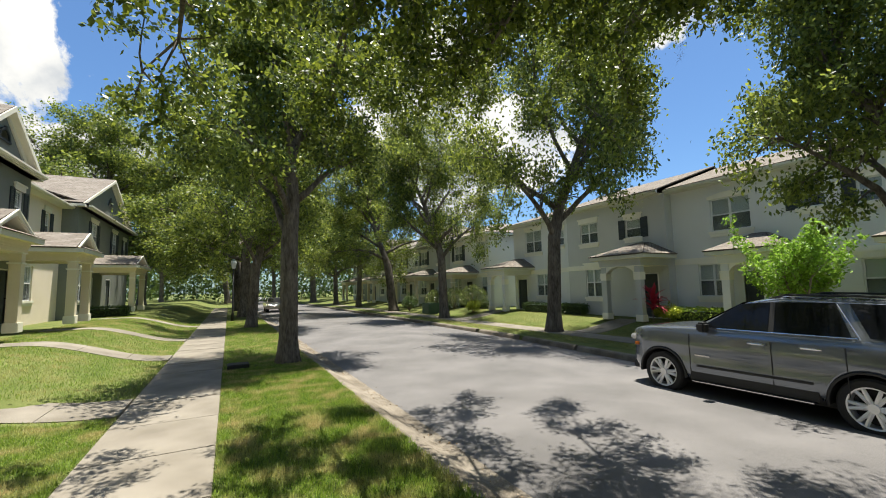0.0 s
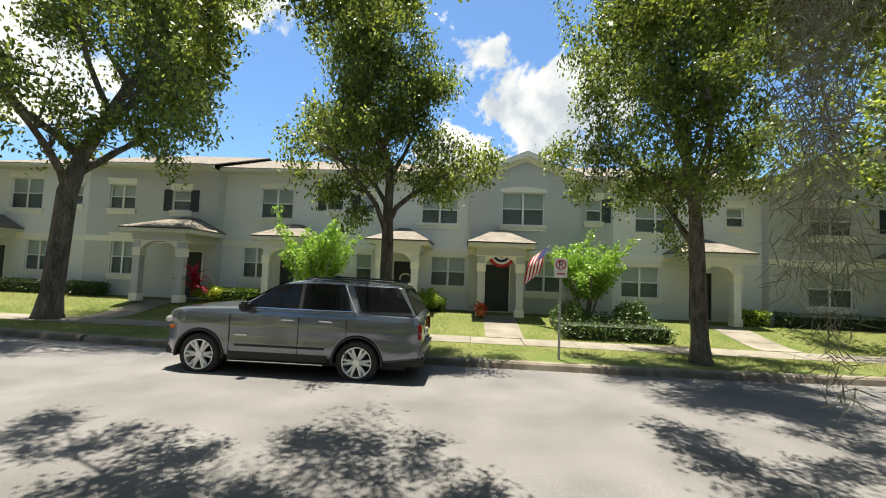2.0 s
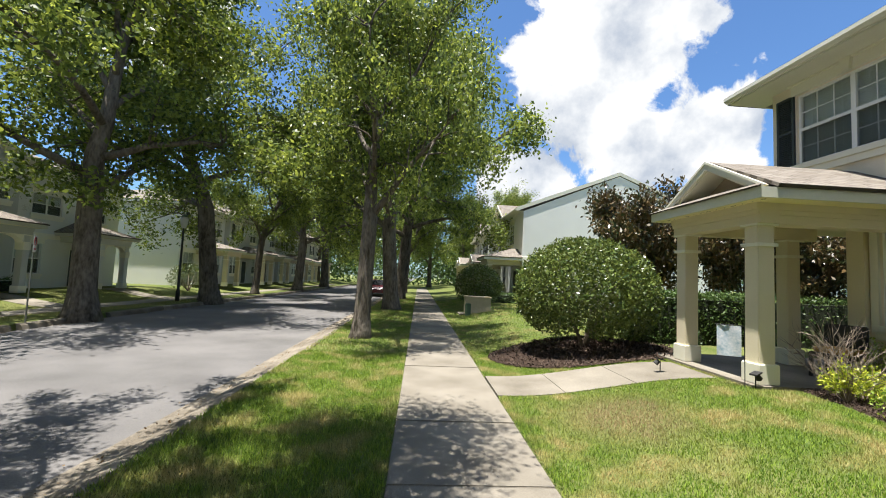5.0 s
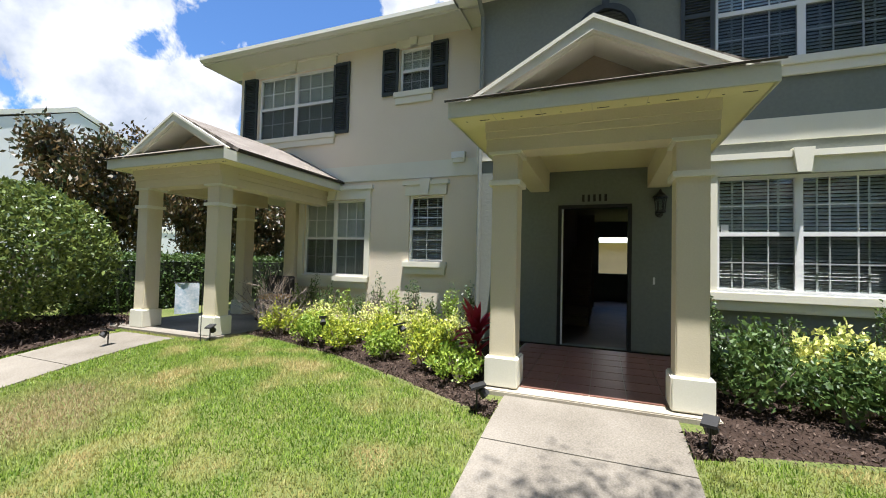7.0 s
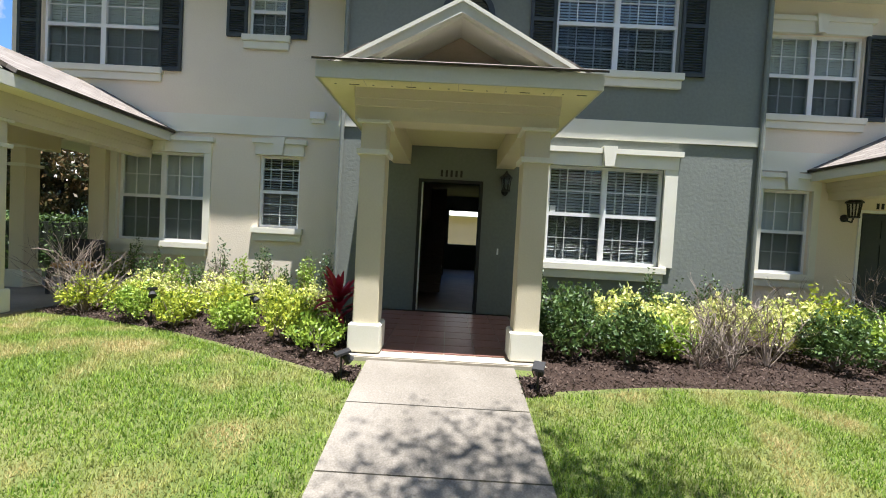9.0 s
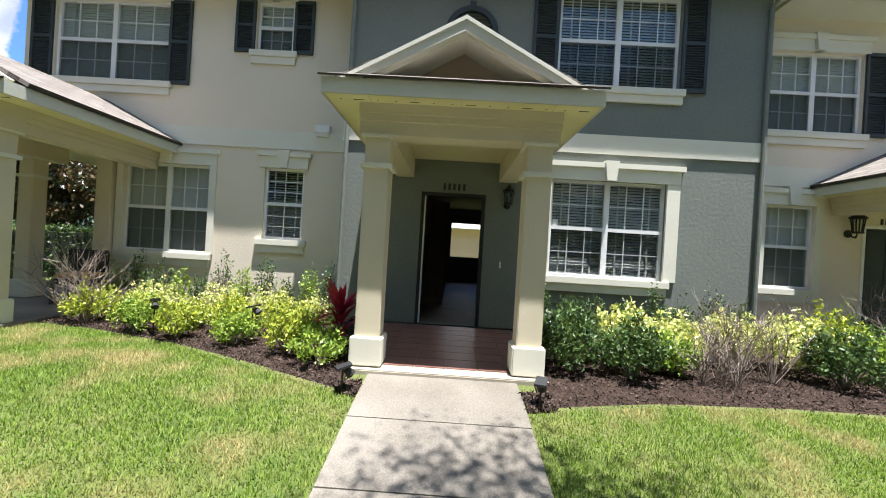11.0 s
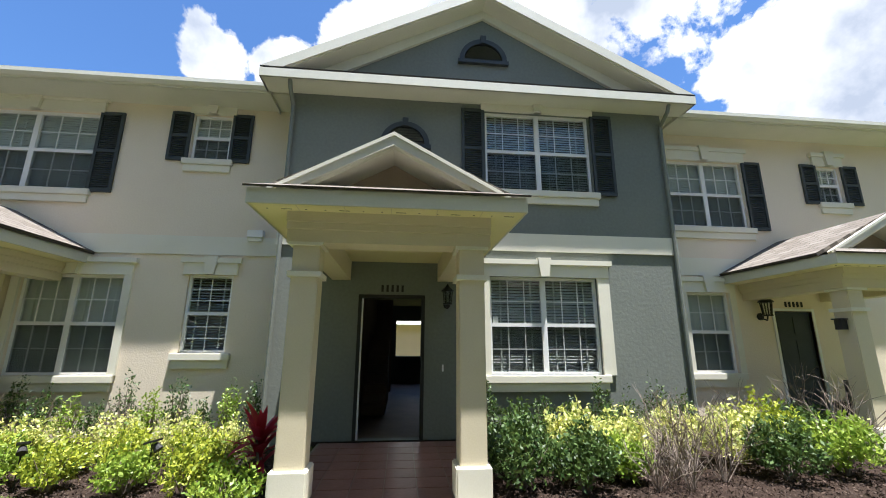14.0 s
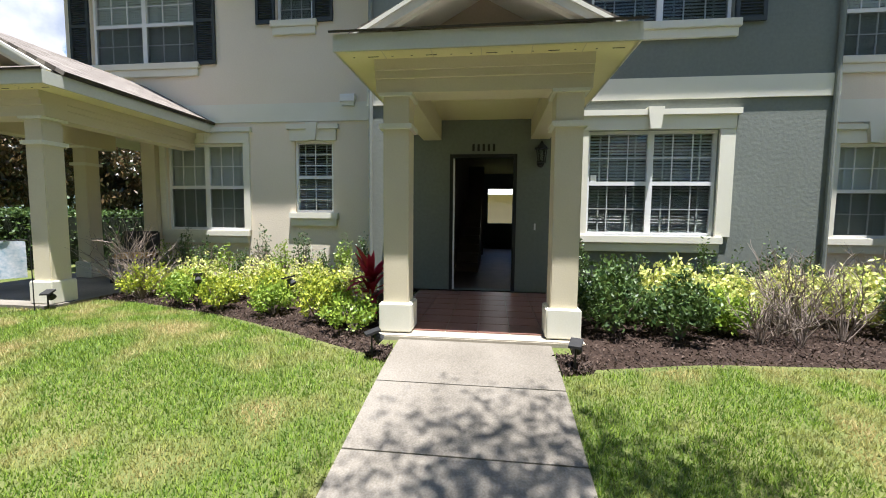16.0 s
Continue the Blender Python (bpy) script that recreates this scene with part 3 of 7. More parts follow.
def porch(house, uc, half, depth, zf, ztop, col=M_COL, trim=M_CREAM, gable=True, wall_back=0.0, arch=False, size=0.28, back_cols=(), front=0.27, rise=0.68):
    """A roofed porch on square columns that reaches depth out from the wall (towards -y)."""
    y0 = -depth
    colz = ztop - 0.30
    spots = [(uc - half, y0), (uc + half - size, y0)] + [(u, y) for u, y in back_cols]
    for u, y in spots:
        bm = bmesh.new()
        box(bm, u + 0.012, u + size - 0.012, y + 0.012, y + size - 0.012, zf, colz)
        c = part("porch_column", bm, col, house, "square beige stucco porch column", bevel=0.01)
        bm = boxes((u - 0.025, u + size + 0.025, y - 0.025, y + size + 0.025, zf, zf + 0.29))
        part("column_base", bm, trim, c, bevel=0.012)
        for za, zc, g in ((colz - 0.34, colz - 0.29, 0.02), (colz - 0.03, colz, 0.025)):
            part("column_band", boxes((u - g, u + size + g, y - g, y + size + g, za, zc)), trim, c)
        if arch:
            part("column_head", boxes((u - 0.015, u + size + 0.015, y - 0.015, y + size + 0.015, colz - 0.62, colz - 0.345)), trim, c)
    # beams in steps on the columns
    step = [(0.0, colz), (0.0, colz + 0.13), (0.03, colz + 0.13), (0.03, colz + 0.2), (0.055, colz + 0.2), (0.055, ztop)]
    for sgn, e in ((-1, uc - half), (1, uc + half)):
        bm = bmesh.new()
        prism(bm, [(e + sgn * g, z) for g, z in step] + [(e - sgn * size, ztop), (e - sgn * size, colz)], y0 + size + 0.002, -wall_back, "y")
        part("porch_beam", bm, col, house, "stepped beige porch beam")
    bm = bmesh.new()
    prism(bm, [(y0 - 0.001 - g, z) for g, z in step] + [(y0 + size, ztop), (y0 + size, colz)], uc - half - 0.055, uc + half + 0.055, "x")
    part("porch_beam", bm, col, house, "stepped beige porch beam")
    if arch:
        bm = bmesh.new()
        ua, ub, zs, k = uc - half + size, uc + half - size, colz - 0.42, 12
        ya, yb = y0 + 0.02, y0 + size - 0.02
        loft_rings = []
        for i in range(k + 1):
            u, z = (ua + ub) / 2 - (ub - ua) / 2 * math.cos(math.pi * i / k), zs + 0.40 * math.sin(math.pi * i / k)
            loft_rings.append([bm.verts.new(p) for p in ((u, ya, z), (u, ya, colz), (u, yb, colz), (u, yb, z))])
        for p, q in zip(loft_rings, loft_rings[1:]):
            for i in range(4):
                bm.faces.new((p[i], p[(i + 1) % 4], q[(i + 1) % 4], q[i]))
        part("porch_arch", bm, trim, house)
    over, fas = 0.38, 0.15
    ua, ub, yf = uc - half - over, uc + half + over, y0 - front
    bm = boxes((ua + 0.02, ub - 0.02, yf + 0.02, -wall_back, ztop, ztop + 0.02))
    part("porch_ceiling", bm, M_SOFFIT, house, "cream vinyl soffit")
    for board in ((ua, ub, yf, yf + 0.03, ztop, ztop + fas), (ua, ua + 0.03, yf + 0.03, -wall_back, ztop, ztop + fas), (ub - 0.03, ub, yf + 0.03, -wall_back, ztop, ztop + fas)):
        part("fascia", boxes(board), M_FASCIA, house)
    ze = ztop + fas
    zp = ze + rise

    def slope(quad, thick=0.05):
        rb = bmesh.new()
        roof_sheet(rb, quad, thick)
        part("roof_slope", rb, M_ROOF, house, "brown-grey shingled porch roof")
    if gable:
        t = 0.22
        slope([(ua - 0.03, yf + t, ze), (ua - 0.03, -wall_back, ze), (uc, -wall_back, zp), (uc, yf + t, zp)])
        slope([(ub + 0.03, yf + t, ze), (ub + 0.03, -wall_back, ze), (uc, -wall_back, zp), (uc, yf + t, zp)])
        slope([(ua - 0.03, yf - 0.03, ze), (ub + 0.03, yf - 0.03, ze), (ub - 0.28, yf + t + 0.02, ze + 0.12), (ua + 0.28, yf + t + 0.02, ze + 0.12)], 0.02)
        for k in range(1, 6):
            x = ua + (ub - ua) * k / 6
            part("soffit_seam", boxes((x - 0.003, x + 0.003, yf + 0.03, y0 - 0.06, ztop - 0.003, ztop)), M_COL, house)
        for k in range(14):
            x, hw = ua + 0.15 + (ub - ua - 0.3) * k / 13, 0.05 if k % 3 == 1 else 0.008
            part("soffit_slot", boxes((x - hw, x + hw, yf + 0.15, yf + 0.158, ztop - 0.004, ztop)), M_BLACK, house)
        gb = bmesh.new()
        prism(gb, [(ua + 0.3, ze + 0.02), (ub - 0.3, ze + 0.02), (uc, zp - 0.05)], yf + t + 0.40, yf + t + 0.45, "y")
        part("gable", gb, M_GABLE_SHADE, house, "recessed gable board with its shade painted in as brown")
        sl = rise / ((ub - ua) / 2)
        for sgn in (-1, 1):
            tip, end = (uc, zp + 0.05), (uc + sgn * ((ub - ua) / 2 - 0.12), ze + 0.06)
            rk = bmesh.new()
            prism(rk, [tip, end, (end[0] - sgn * 0.1, end[1] - 0.055), (uc, zp - 0.09)], yf + t - 0.05, yf + t, "y")
            part("rake_board", rk, M_FASCIA, house)
            rk = bmesh.new()
            prism(rk, [(uc, zp - 0.075), (end[0] - sgn * 0.1, end[1] - 0.04), (end[0] - sgn * 0.17, end[1] - 0.075), (uc, zp - 0.115)], yf + t, yf + t + 0.40, "y")
            part("rake_soffit", rk, M_CREAM, house)
            rk = bmesh.new()
            prism(rk, [(uc, zp + 0.055), (end[0], end[1] + 0.005), (end[0] - sgn * 0.03, end[1] - 0.02), (uc, zp + 0.015)], yf + t - 0.065, yf + t - 0.0505, "y")
            part("drip_edge", rk, M_FASCIA, house)
    else:
        h = 0.62
        slope([(ua - 0.03, yf - 0.03, ze), (ub + 0.03, yf - 0.03, ze), (uc + 0.2, -wall_back - 0.4, ze + h), (uc - 0.2, -wall_back - 0.4, ze + h)])
        slope([(ua - 0.03, yf - 0.03, ze), (uc - 0.2, -wall_back - 0.4, ze + h), (uc - 0.2, -wall_back, ze + h), (ua - 0.03, -wall_back, ze)])
        slope([(ub + 0.03, yf - 0.03, ze), (uc + 0.2, -wall_back - 0.4, ze + h), (uc + 0.2, -wall_back, ze + h), (ub + 0.03, -wall_back, ze)])


def shell(house, u0, u1, zb, zt, depth, holes, wall, backholes=(), nook=None):
    """Front wall with openings, plain side and back walls, ceiling."""
    bm = bmesh.new()
    wall_panel(bm, u0, u1, zb - 0.3, zt, 0.0, 0.16, holes)
    part("wall", bm, wall, house)
    bm = bmesh.new()
    wall_panel(bm, u0, u1, zb - 0.3, zt, depth - 0.16, depth, backholes)
    if nook:
        ui, deep, zn = nook
        box(bm, u0, u0 + 0.16, 0.16, deep, zn, zt)
        box(bm, u0, u0 + 0.16, deep, depth - 0.16, zb - 0.3, zt)
        box(bm, u0 + 0.16, ui, deep, deep + 0.12, zb - 0.3, zn)
        box(bm, ui, ui + 0.12, 0.16, deep + 0.12, zb - 0.3, zn)
        box(bm, u0 + 0.16, ui + 0.12, 0.16, deep + 0.12, zn, zn + 0.1)
    else:
        box(bm, u0, u0 + 0.16, 0.16, depth - 0.16, zb - 0.3, zt)
    box(bm, u1 - 0.16, u1, 0.16, depth - 0.16, zb - 0.3, zt)
    part("side_wall", bm, wall, house)
    part("inner_ceiling", boxes((u0 + 0.16, u1 - 0.16, 0.16, depth - 0.16, zb + 2.75, zb + 2.85), (u0 + 0.16, u1 - 0.16, 0.16, depth - 0.16, zt - 0.1, zt - 0.02)), M_ROOM_SHADE, house)


def eaves(house, u0, u1, zt, depth, over=0.58, rise=1.7, hip0=False, hip1=False, gut=True):
    """A roof with its ridge along the row, soffit, fascia and gutter."""
    bm = boxes((u0 - (over if hip0 else 0), u1 + (over if hip1 else 0), -over + 0.02, 0.3, zt, zt + 0.02))
    part("soffit", bm, M_FASCIA, house)
    a, b = u0 - (over if hip0 else 0), u1 + (over if hip1 else 0)
    part("fascia", boxes((a, b, -over, -over + 0.03, zt, zt + 0.16)), M_FASCIA, house, "cream fascia board")
    bm = bmesh.new()
    prism(bm, [(-over - 0.10, zt + 0.15), (-over - 0.10, zt + 0.08), (-over - 0.05, zt + 0.03), (-over, zt + 0.03), (-over, zt + 0.15)], a, b, "x")
    part("gutter", bm, M_FASCIA, house, "cream gutter")
    if hip0:
        part("fascia", boxes((a, a + 0.03, -over + 0.03, depth + over, zt, zt + 0.16)), M_FASCIA, house)
    if hip1:
        part("fascia", boxes((b - 0.03, b, -over + 0.03, depth + over, zt, zt + 0.16)), M_FASCIA, house)
    bm = bmesh.new()
    ze, ym = zt + 0.16, depth / 2
    ra, rb_ = (a + ym + over if hip0 else a), (b - ym - over if hip1 else b)
    if ra > rb_:
        ra = rb_ = (a + b) / 2
    roof_sheet(bm, [(a, -over, ze), (b, -over, ze), (rb_, ym, ze + rise), (ra, ym, ze + rise)])
    roof_sheet(bm, [(b, depth + over, ze), (a, depth + over, ze), (ra, ym, ze + rise), (rb_, ym, ze + rise)])
    if hip0:
        roof_sheet(bm, [(a, depth + over, ze), (a, -over, ze), (ra, ym, ze + rise)])
    if hip1:
        roof_sheet(bm, [(b, -over, ze), (b, depth + over, ze), (rb_, ym, ze + rise)])
    part("roof", bm, M_ROOF, house, "brown-grey shingle roof")


def pediment(house, u0, u1, zt, peak, depth, wall, over=0.45, vent=True, cornice=True, trim=M_FASCIA):
    """A front gable over a unit, with cornice, raking boards and its own roof."""
    uc = (u0 + u1) / 2
    a, b = u0 - over, u1 + over
    ze = zt + 0.16
    bm = bmesh.new()
    prism(bm, [(u0, zt), (u1, zt), (uc, peak - 0.15)], 0.0, 0.16, "y")
    part("gable", bm, wall, house)
    if cornice:
        bm = boxes((a, b, -over, 0.0, zt, zt + 0.02), (a, b, -over - 0.02, -over + 0.02, zt, zt + 0.15), (a, a + 0.03, -over + 0.02, 1.5, zt, zt + 0.15), (b - 0.03, b, -over + 0.02, 1.5, zt, zt + 0.15))
        part("cornice", bm, trim, house)
        bm = bmesh.new()
        roof_sheet(bm, [(a, -over - 0.02, ze), (b, -over - 0.02, ze), (b - 0.35, 0.0, ze + 0.10), (a + 0.35, 0.0, ze + 0.10)], 0.02)
        part("cornice_shingles", bm, M_ROOF, house)
    y0 = -over + 0.05
    for sgn, e in ((-1, a), (1, b)):
        bm = bmesh.new()
        prism(bm, [(uc, peak + 0.10), (e, ze + 0.05), (e - sgn * 0.0, ze - 0.03), (e - sgn * 0.2, ze - 0.03), (uc, peak - 0.10)], y0 - 0.04, y0, "y")
        part("rake_board", bm, trim, house)
        bm = bmesh.new()
        prism(bm, [(uc, peak - 0.10), (e - sgn * 0.25, ze), (e - sgn * 0.75, ze), (uc, peak - 0.27)], -0.06, -0.0, "y")
        part("frieze_board", bm, trim, house)
        bm = bmesh.new()
        prism(bm, [(uc, peak - 0.08), (e - sgn * 0.2, ze - 0.01), (e - sgn * 0.25, ze - 0.03), (uc, peak - 0.11)], y0, 0.0, "y")
        part("rake_soffit", bm, trim, house)
    bm = bmesh.new()
    roof_sheet(bm, [(a, y0, ze + 0.03), (a, depth, ze + 0.03), (uc, depth, peak + 0.08), (uc, y0, peak + 0.08)])
    roof_sheet(bm, [(b, y0, ze + 0.03), (b, depth, ze + 0.03), (uc, depth, peak + 0.08), (uc, y0, peak + 0.08)])
    part("roof", bm, M_ROOF, house, "shingled gable roof")
    if vent:
        half_vent(house, uc, zt + (peak - zt) * 0.43, 0.44)


def band(house, u0, u1, z0, z1, mat, d=0.03, name="belt_course"):
    part(name, boxes((u0, u1, -d, 0.0, z0, z1)), mat, house)


def lantern(house, u, z, s=1.0):
    bm = bmesh.new()
    prism(bm, [(u + 0.07 * s * math.cos(i * math.pi / 3), -0.14 * s + 0.07 * s * math.sin(i * math.pi / 3)) for i in range(6)], z - 0.12 * s, z - 0.1 * s, "z")
    for i in range(6):
        a = i * math.pi / 3
        tube(bm, [(u + 0.055 * s * math.cos(a), -0.14 * s + 0.055 * s * math.sin(a), z - 0.1 * s), (u + 0.075 * s * math.cos(a), -0.14 * s + 0.075 * s * math.sin(a), z + 0.08 * s)], [0.008 * s] * 2, 4)
    tube(bm, [(u, -0.14 * s, z + 0.08 * s), (u, -0.14 * s, z + 0.10 * s), (u, -0.14 * s, z + 0.16 * s), (u, -0.14 * s, z + 0.20 * s)], [0.10 * s, 0.095 * s, 0.03 * s, 0.008 * s], 8)
    tube(bm, [(u, -0.14 * s, z - 0.12 * s), (u, -0.12 * s, z - 0.18 * s), (u, -0.0, z - 0.14 * s)], [0.012 * s] * 3, 6)
    tube(bm, [(u, -0.002, z - 0.12 * s), (u, -0.02, z - 0.12 * s)], [0.055 * s] * 2, 10)
    lamp = part("wall_lantern", bm, M_BLACK, house, "black iron wall lantern")
    gb = bmesh.new()
    tube(gb, [(u, -0.14 * s, z - 0.1 * s), (u, -0.14 * s, z + 0.08 * s)], [0.05 * s, 0.068 * s], 6)
    part("lantern_glass", gb, M_GLASS, lamp)


def number_bars(house, u0, u1, z, h, n, mat=M_BLACK):
    """A plain bar where the house number stands."""
    w = (u1 - u0) / n
    for k in range(n):
        part("number_bar", boxes((u0 + k * w + w * 0.27, u0 + (k + 1) * w - w * 0.27, -0.012, 0.0, z - h / 2, z + h / 2)), mat, house)


def front_door(house, u0, u1, z0, z1, mat, opened=0.0):
    fr = boxes((u0 - 0.05, u0, -0.02, 0.14, z0, z1 + 0.05), (u1, u1 + 0.05, -0.02, 0.14, z0, z1 + 0.05), (u0, u1, -0.02, 0.14, z1, z1 + 0.05))
    part("door_frame", fr, M_BLACK if opened else M_WHITE, house)
    bm = boxes((0, u1 - u0, 0, 0.045, 0, z1 - z0 - 0.02))
    w, h = u1 - u0, z1 - z0
    d = part("door", bm, mat, house, "dark panelled front door" + (" standing open" if opened else ""))
    d.location, d.rotation_euler = (u0, 0.05, z0 + 0.01), (0, 0, radians(opened))
    for c in range(2):
        for r0, r1 in ((0.08, 0.36), (0.42, 0.72), (0.78, 0.94)):
            part("door_panel", boxes((w * (0.1 + 0.43 * c), w * (0.47 + 0.43 * c), -0.01, -0.0005, h * r0, h * r1)), mat, d)
    kb = bmesh.new()
    tube(kb, [(w - 0.08, 0.0, h * 0.47), (w - 0.08, -0.05, h * 0.47), (w - 0.08, -0.07, h * 0.47)], [0.02, 0.028, 0.012], 10)
    part("door_knob", kb, M_BLACK, d)


def facing_street(x, zb=0.0):
    return pose(x, 0, zb, 0, 0, 90)


def across_street(x, zb=0.0):
    return pose(x, 0, zb, 0, 0, -90)


ZB = 0.40
# the slate-grey unit with the open door
grey = thing("townhouse", "two-storey slate-grey stucco townhouse with gabled porch and open front door", "house", facing_street(-7.03), "near row of townhouses")
DOOR = (-0.49, 0.435, 0.425, 2.48)
LW, UW = (1.52, 3.33, 1.32, 2.86), (1.50, 3.41, 4.36, 5.84)
GU0, GU1 = -1.84, 4.82
shell(grey, GU0, GU1, ZB, 5.98, 9.0, [DOOR, LW, UW], M_GREY, backholes=[(-0.05, 1.5, 1.36, 2.62)])
band(grey, GU0 - 0.02, GU1 + 0.02, 3.29, 3.59, M_CREAM, 0.03)
window(grey, *LW, grid=(3, 2), sides=0.2, key=True, tilt=0.85)
window(grey, *UW, grid=(3, 2), shutters="lr", key=True, tilt=0.98)
pediment(grey, GU0, GU1, 5.97, 8.02, 6.0, M_GREY, over=0.42)
half_vent(grey, 0.10, 5.10, 0.42)
porch(grey, 0.0, 0.96, 2.43, 0.41, 3.05)
front_door(grey, *DOOR, M_BLACK, opened=100)
lantern(grey, 0.83, 2.50, 1.0)
number_bars(grey, -0.22, 0.17, 2.63, 0.105, 5)
part("door_bell", boxes((0.76, 0.785, -0.015, 0.0, 1.38, 1.48)), M_WHITE, grey)
part("window_sticker", boxes((1.585, 1.67, 0.066, 0.069, 2.12, 2.22)), M_WHITE, grey)
for u in (GU0 + 0.05, GU1 - 0.05):
    bm = bmesh.new()
    tube(bm, [(u, -0.36, 5.98), (u, -0.30, 5.86), (u, -0.06, 5.70), (u, -0.05, 5.5), (u, -0.05, 0.45)], [0.035] * 5, 8)
    part("downpipe", bm, M_GREY, grey)
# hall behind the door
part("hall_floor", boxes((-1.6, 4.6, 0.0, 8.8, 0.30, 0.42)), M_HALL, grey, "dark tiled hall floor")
part("hall_wall", boxes((-0.75, -0.62, 1.1, 6.2, 0.42, 3.1), (0.95, 1.07, 0.4, 5.0, 0.42, 3.1), (-1.6, -0.14, 6.2, 6.3, 0.42, 3.1)), M_ROOM_SHADE, grey)
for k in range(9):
    part("stair_step", boxes((-0.62, -0.16, 2.2 + 0.27 * k, 2.469 + 0.27 * k, 0.42, 0.42 + 0.18 * (k + 1))), M_ROOM_SHADE, grey, "indoor stair step with the room's dimness in its colour")
part("door_jamb", boxes((-0.489, -0.466, 0.0, 0.045, 0.43, 2.47)), M_WHITE, grey)
back_house = thing("house", "peach stucco house behind, seen through the back window", "house", pose(-24, 0, 0.2, 0, 0, 90))
part("wall", boxes((-6, 8, 0, 0.2, 0, 2.75)), M_PEACH, back_house)
bm = bmesh.new()
roof_sheet(bm, [(-6.4, -0.5, 2.6), (8.4, -0.5, 2.6), (8.4, 3.5, 4.4), (-6.4, 3.5, 4.4)])
part("roof", bm, M_FASCIA, back_house)
# porch floor: slab and tiles
slab_root = thing("porch_floor", "terracotta tiled porch floor on a cream concrete slab", "floor", kind="structure")
part("slab", boxes((-7.03, -4.50, -1.02, 1.02, 0.20, 0.40)), M_SLAB, slab_root, bevel=0.01)
tile_me = finish("tile", boxes((0.004, 0.321, 0.004, 0.321, 0, 0.012)), M_TILE, bevel=0.003)
for i in range(7):
    for j in range(6):
        t = new("tile", tile_me)
        t.parent = slab_root
        t.location = (-4.70 - 0.325 * (i + 1), -0.975 + 0.325 * j, 0.40)

# tan units on both sides
tan_l = thing("townhouse", "two-storey tan stucco end townhouse with hipped roof and gabled porch", "house", facing_street(-7.75), "near row of townhouses")
HL = [(-5.98, -4.42, 1.28, 2.87), (-3.44, -2.72, 1.62, 2.90), (-7.42, -5.32, 4.33, 5.78), (-3.73, -3.07, 4.98, 5.87)]
shell(tan_l, -7.97, GU0, ZB, 6.02, 8.5, HL + [(-8.2, -6.42, 0.0, 3.0)], M_TAN, nook=(-6.42, 2.3, 3.0))
front_door_nook = part("door", boxes((-6.43, -6.395, 0.8, 1.7, 0.42, 2.45)), M_SHUT, tan_l, "dark side door in the corner entry")
band(tan_l, -7.99, GU0 - 0.005, 3.24, 3.56, M_CREAM)
window(tan_l, *HL[0], grid=(3, 2), sides=0.12)
window(tan_l, *HL[1], n=1, grid=(2, 3), sides=0.0, tilt=0.5)
window(tan_l, *HL[2], grid=(3, 2), shutters="lr")
window(tan_l, *HL[3], n=1, grid=(3, 2), shutters="lr")
eaves(tan_l, -7.97, GU0 - 0.0, 6.02, 8.5, hip0=True)
porch(tan_l, -6.35, 0.96, 2.62, 0.41, 3.05, back_cols=((-7.30, -0.62),))
part("pilaster", boxes((-6.42, -6.14, -0.10, 0.0, 0.35, 3.0)), M_COL, tan_l)
part("wall_vent", boxes((-2.55, -2.29, -0.10, 0.0, 3.56, 3.68), (-2.53, -2.31, -0.07, 0.0, 3.49, 3.56)), M_WHITE, tan_l, "white plastic wall vent hood")
porch_slab = tagged(part("porch_slab", boxes((-10.0, -5.0, -7.9, -5.3, 0.1, 0.41)), M_CONC), "plain concrete slab of the neighbouring porch", "slab", kind="structure")
tan_r = thing("townhouse", "two-storey tan stucco middle townhouse with gabled porch and dark door", "house", facing_street(-7.75), "near row of townhouses")
HR = [(5.42, 6.28, 1.30, 2.76), (5.34, 6.97, 4.05, 5.45), (8.69, 9.24, 4.66, 5.47), (7.16, 7.94, 0.45, 2.43), (11.05, 11.65, 4.66, 5.47), (10.4, 11.9, 1.3, 2.76)]
shell(tan_r, GU1, 12.5, ZB, 6.02, 8.5, HR, M_TAN)
band(tan_r, GU1 + 0.005, 12.5, 3.08, 3.42, M_CREAM)
window(tan_r, *HR[0], n=1, grid=(3, 2), sides=0.12)
window(tan_r, *HR[1], grid=(3, 2), shutters="r")
window(tan_r, *HR[2], n=1, grid=(3, 2), shutters="lr")
window(tan_r, *HR[4], n=1, grid=(3, 2), shutters="lr")
window(tan_r, *HR[5], grid=(3, 2))
front_door(tan_r, *HR[3], M_SHUT)
lantern(tan_r, 6.86, 2.47, 1.25)
number_bars(tan_r, 7.39, 7.81, 2.56, 0.10, 5)
eaves(tan_r, GU1, 12.5, 6.02, 8.5)
porch(tan_r, 7.52, 0.95, 1.85, 0.42, 2.92)
part("column_light", boxes((6.47, 6.57, -1.76, -1.66, 2.02, 2.16), (6.45, 6.57, -1.78, -1.64, 2.16, 2.18)), M_BLACK, tan_r, "small black square wall light")
bm = boxes((7.98, 8.3, -0.35, -0.3, 0.45, 1.2), (7.98, 8.3, -0.35, -0.02, 0.8, 0.83), (8.0, 8.04, -0.34, -0.05, 0.45, 0.8), (8.26, 8.3, -0.34, -0.05, 0.45, 0.8))
tagged(part("porch_slab", boxes((-7.75, -5.5, 6.45, 8.6, 0.1, 0.43)), M_CONC), "plain concrete slab before the dark door", "slab", kind="structure")
tagged(part("chair", bm, M_BLACK), "dark slatted metal chair against the porch wall", "chair").matrix_world = facing_street(-7.75)


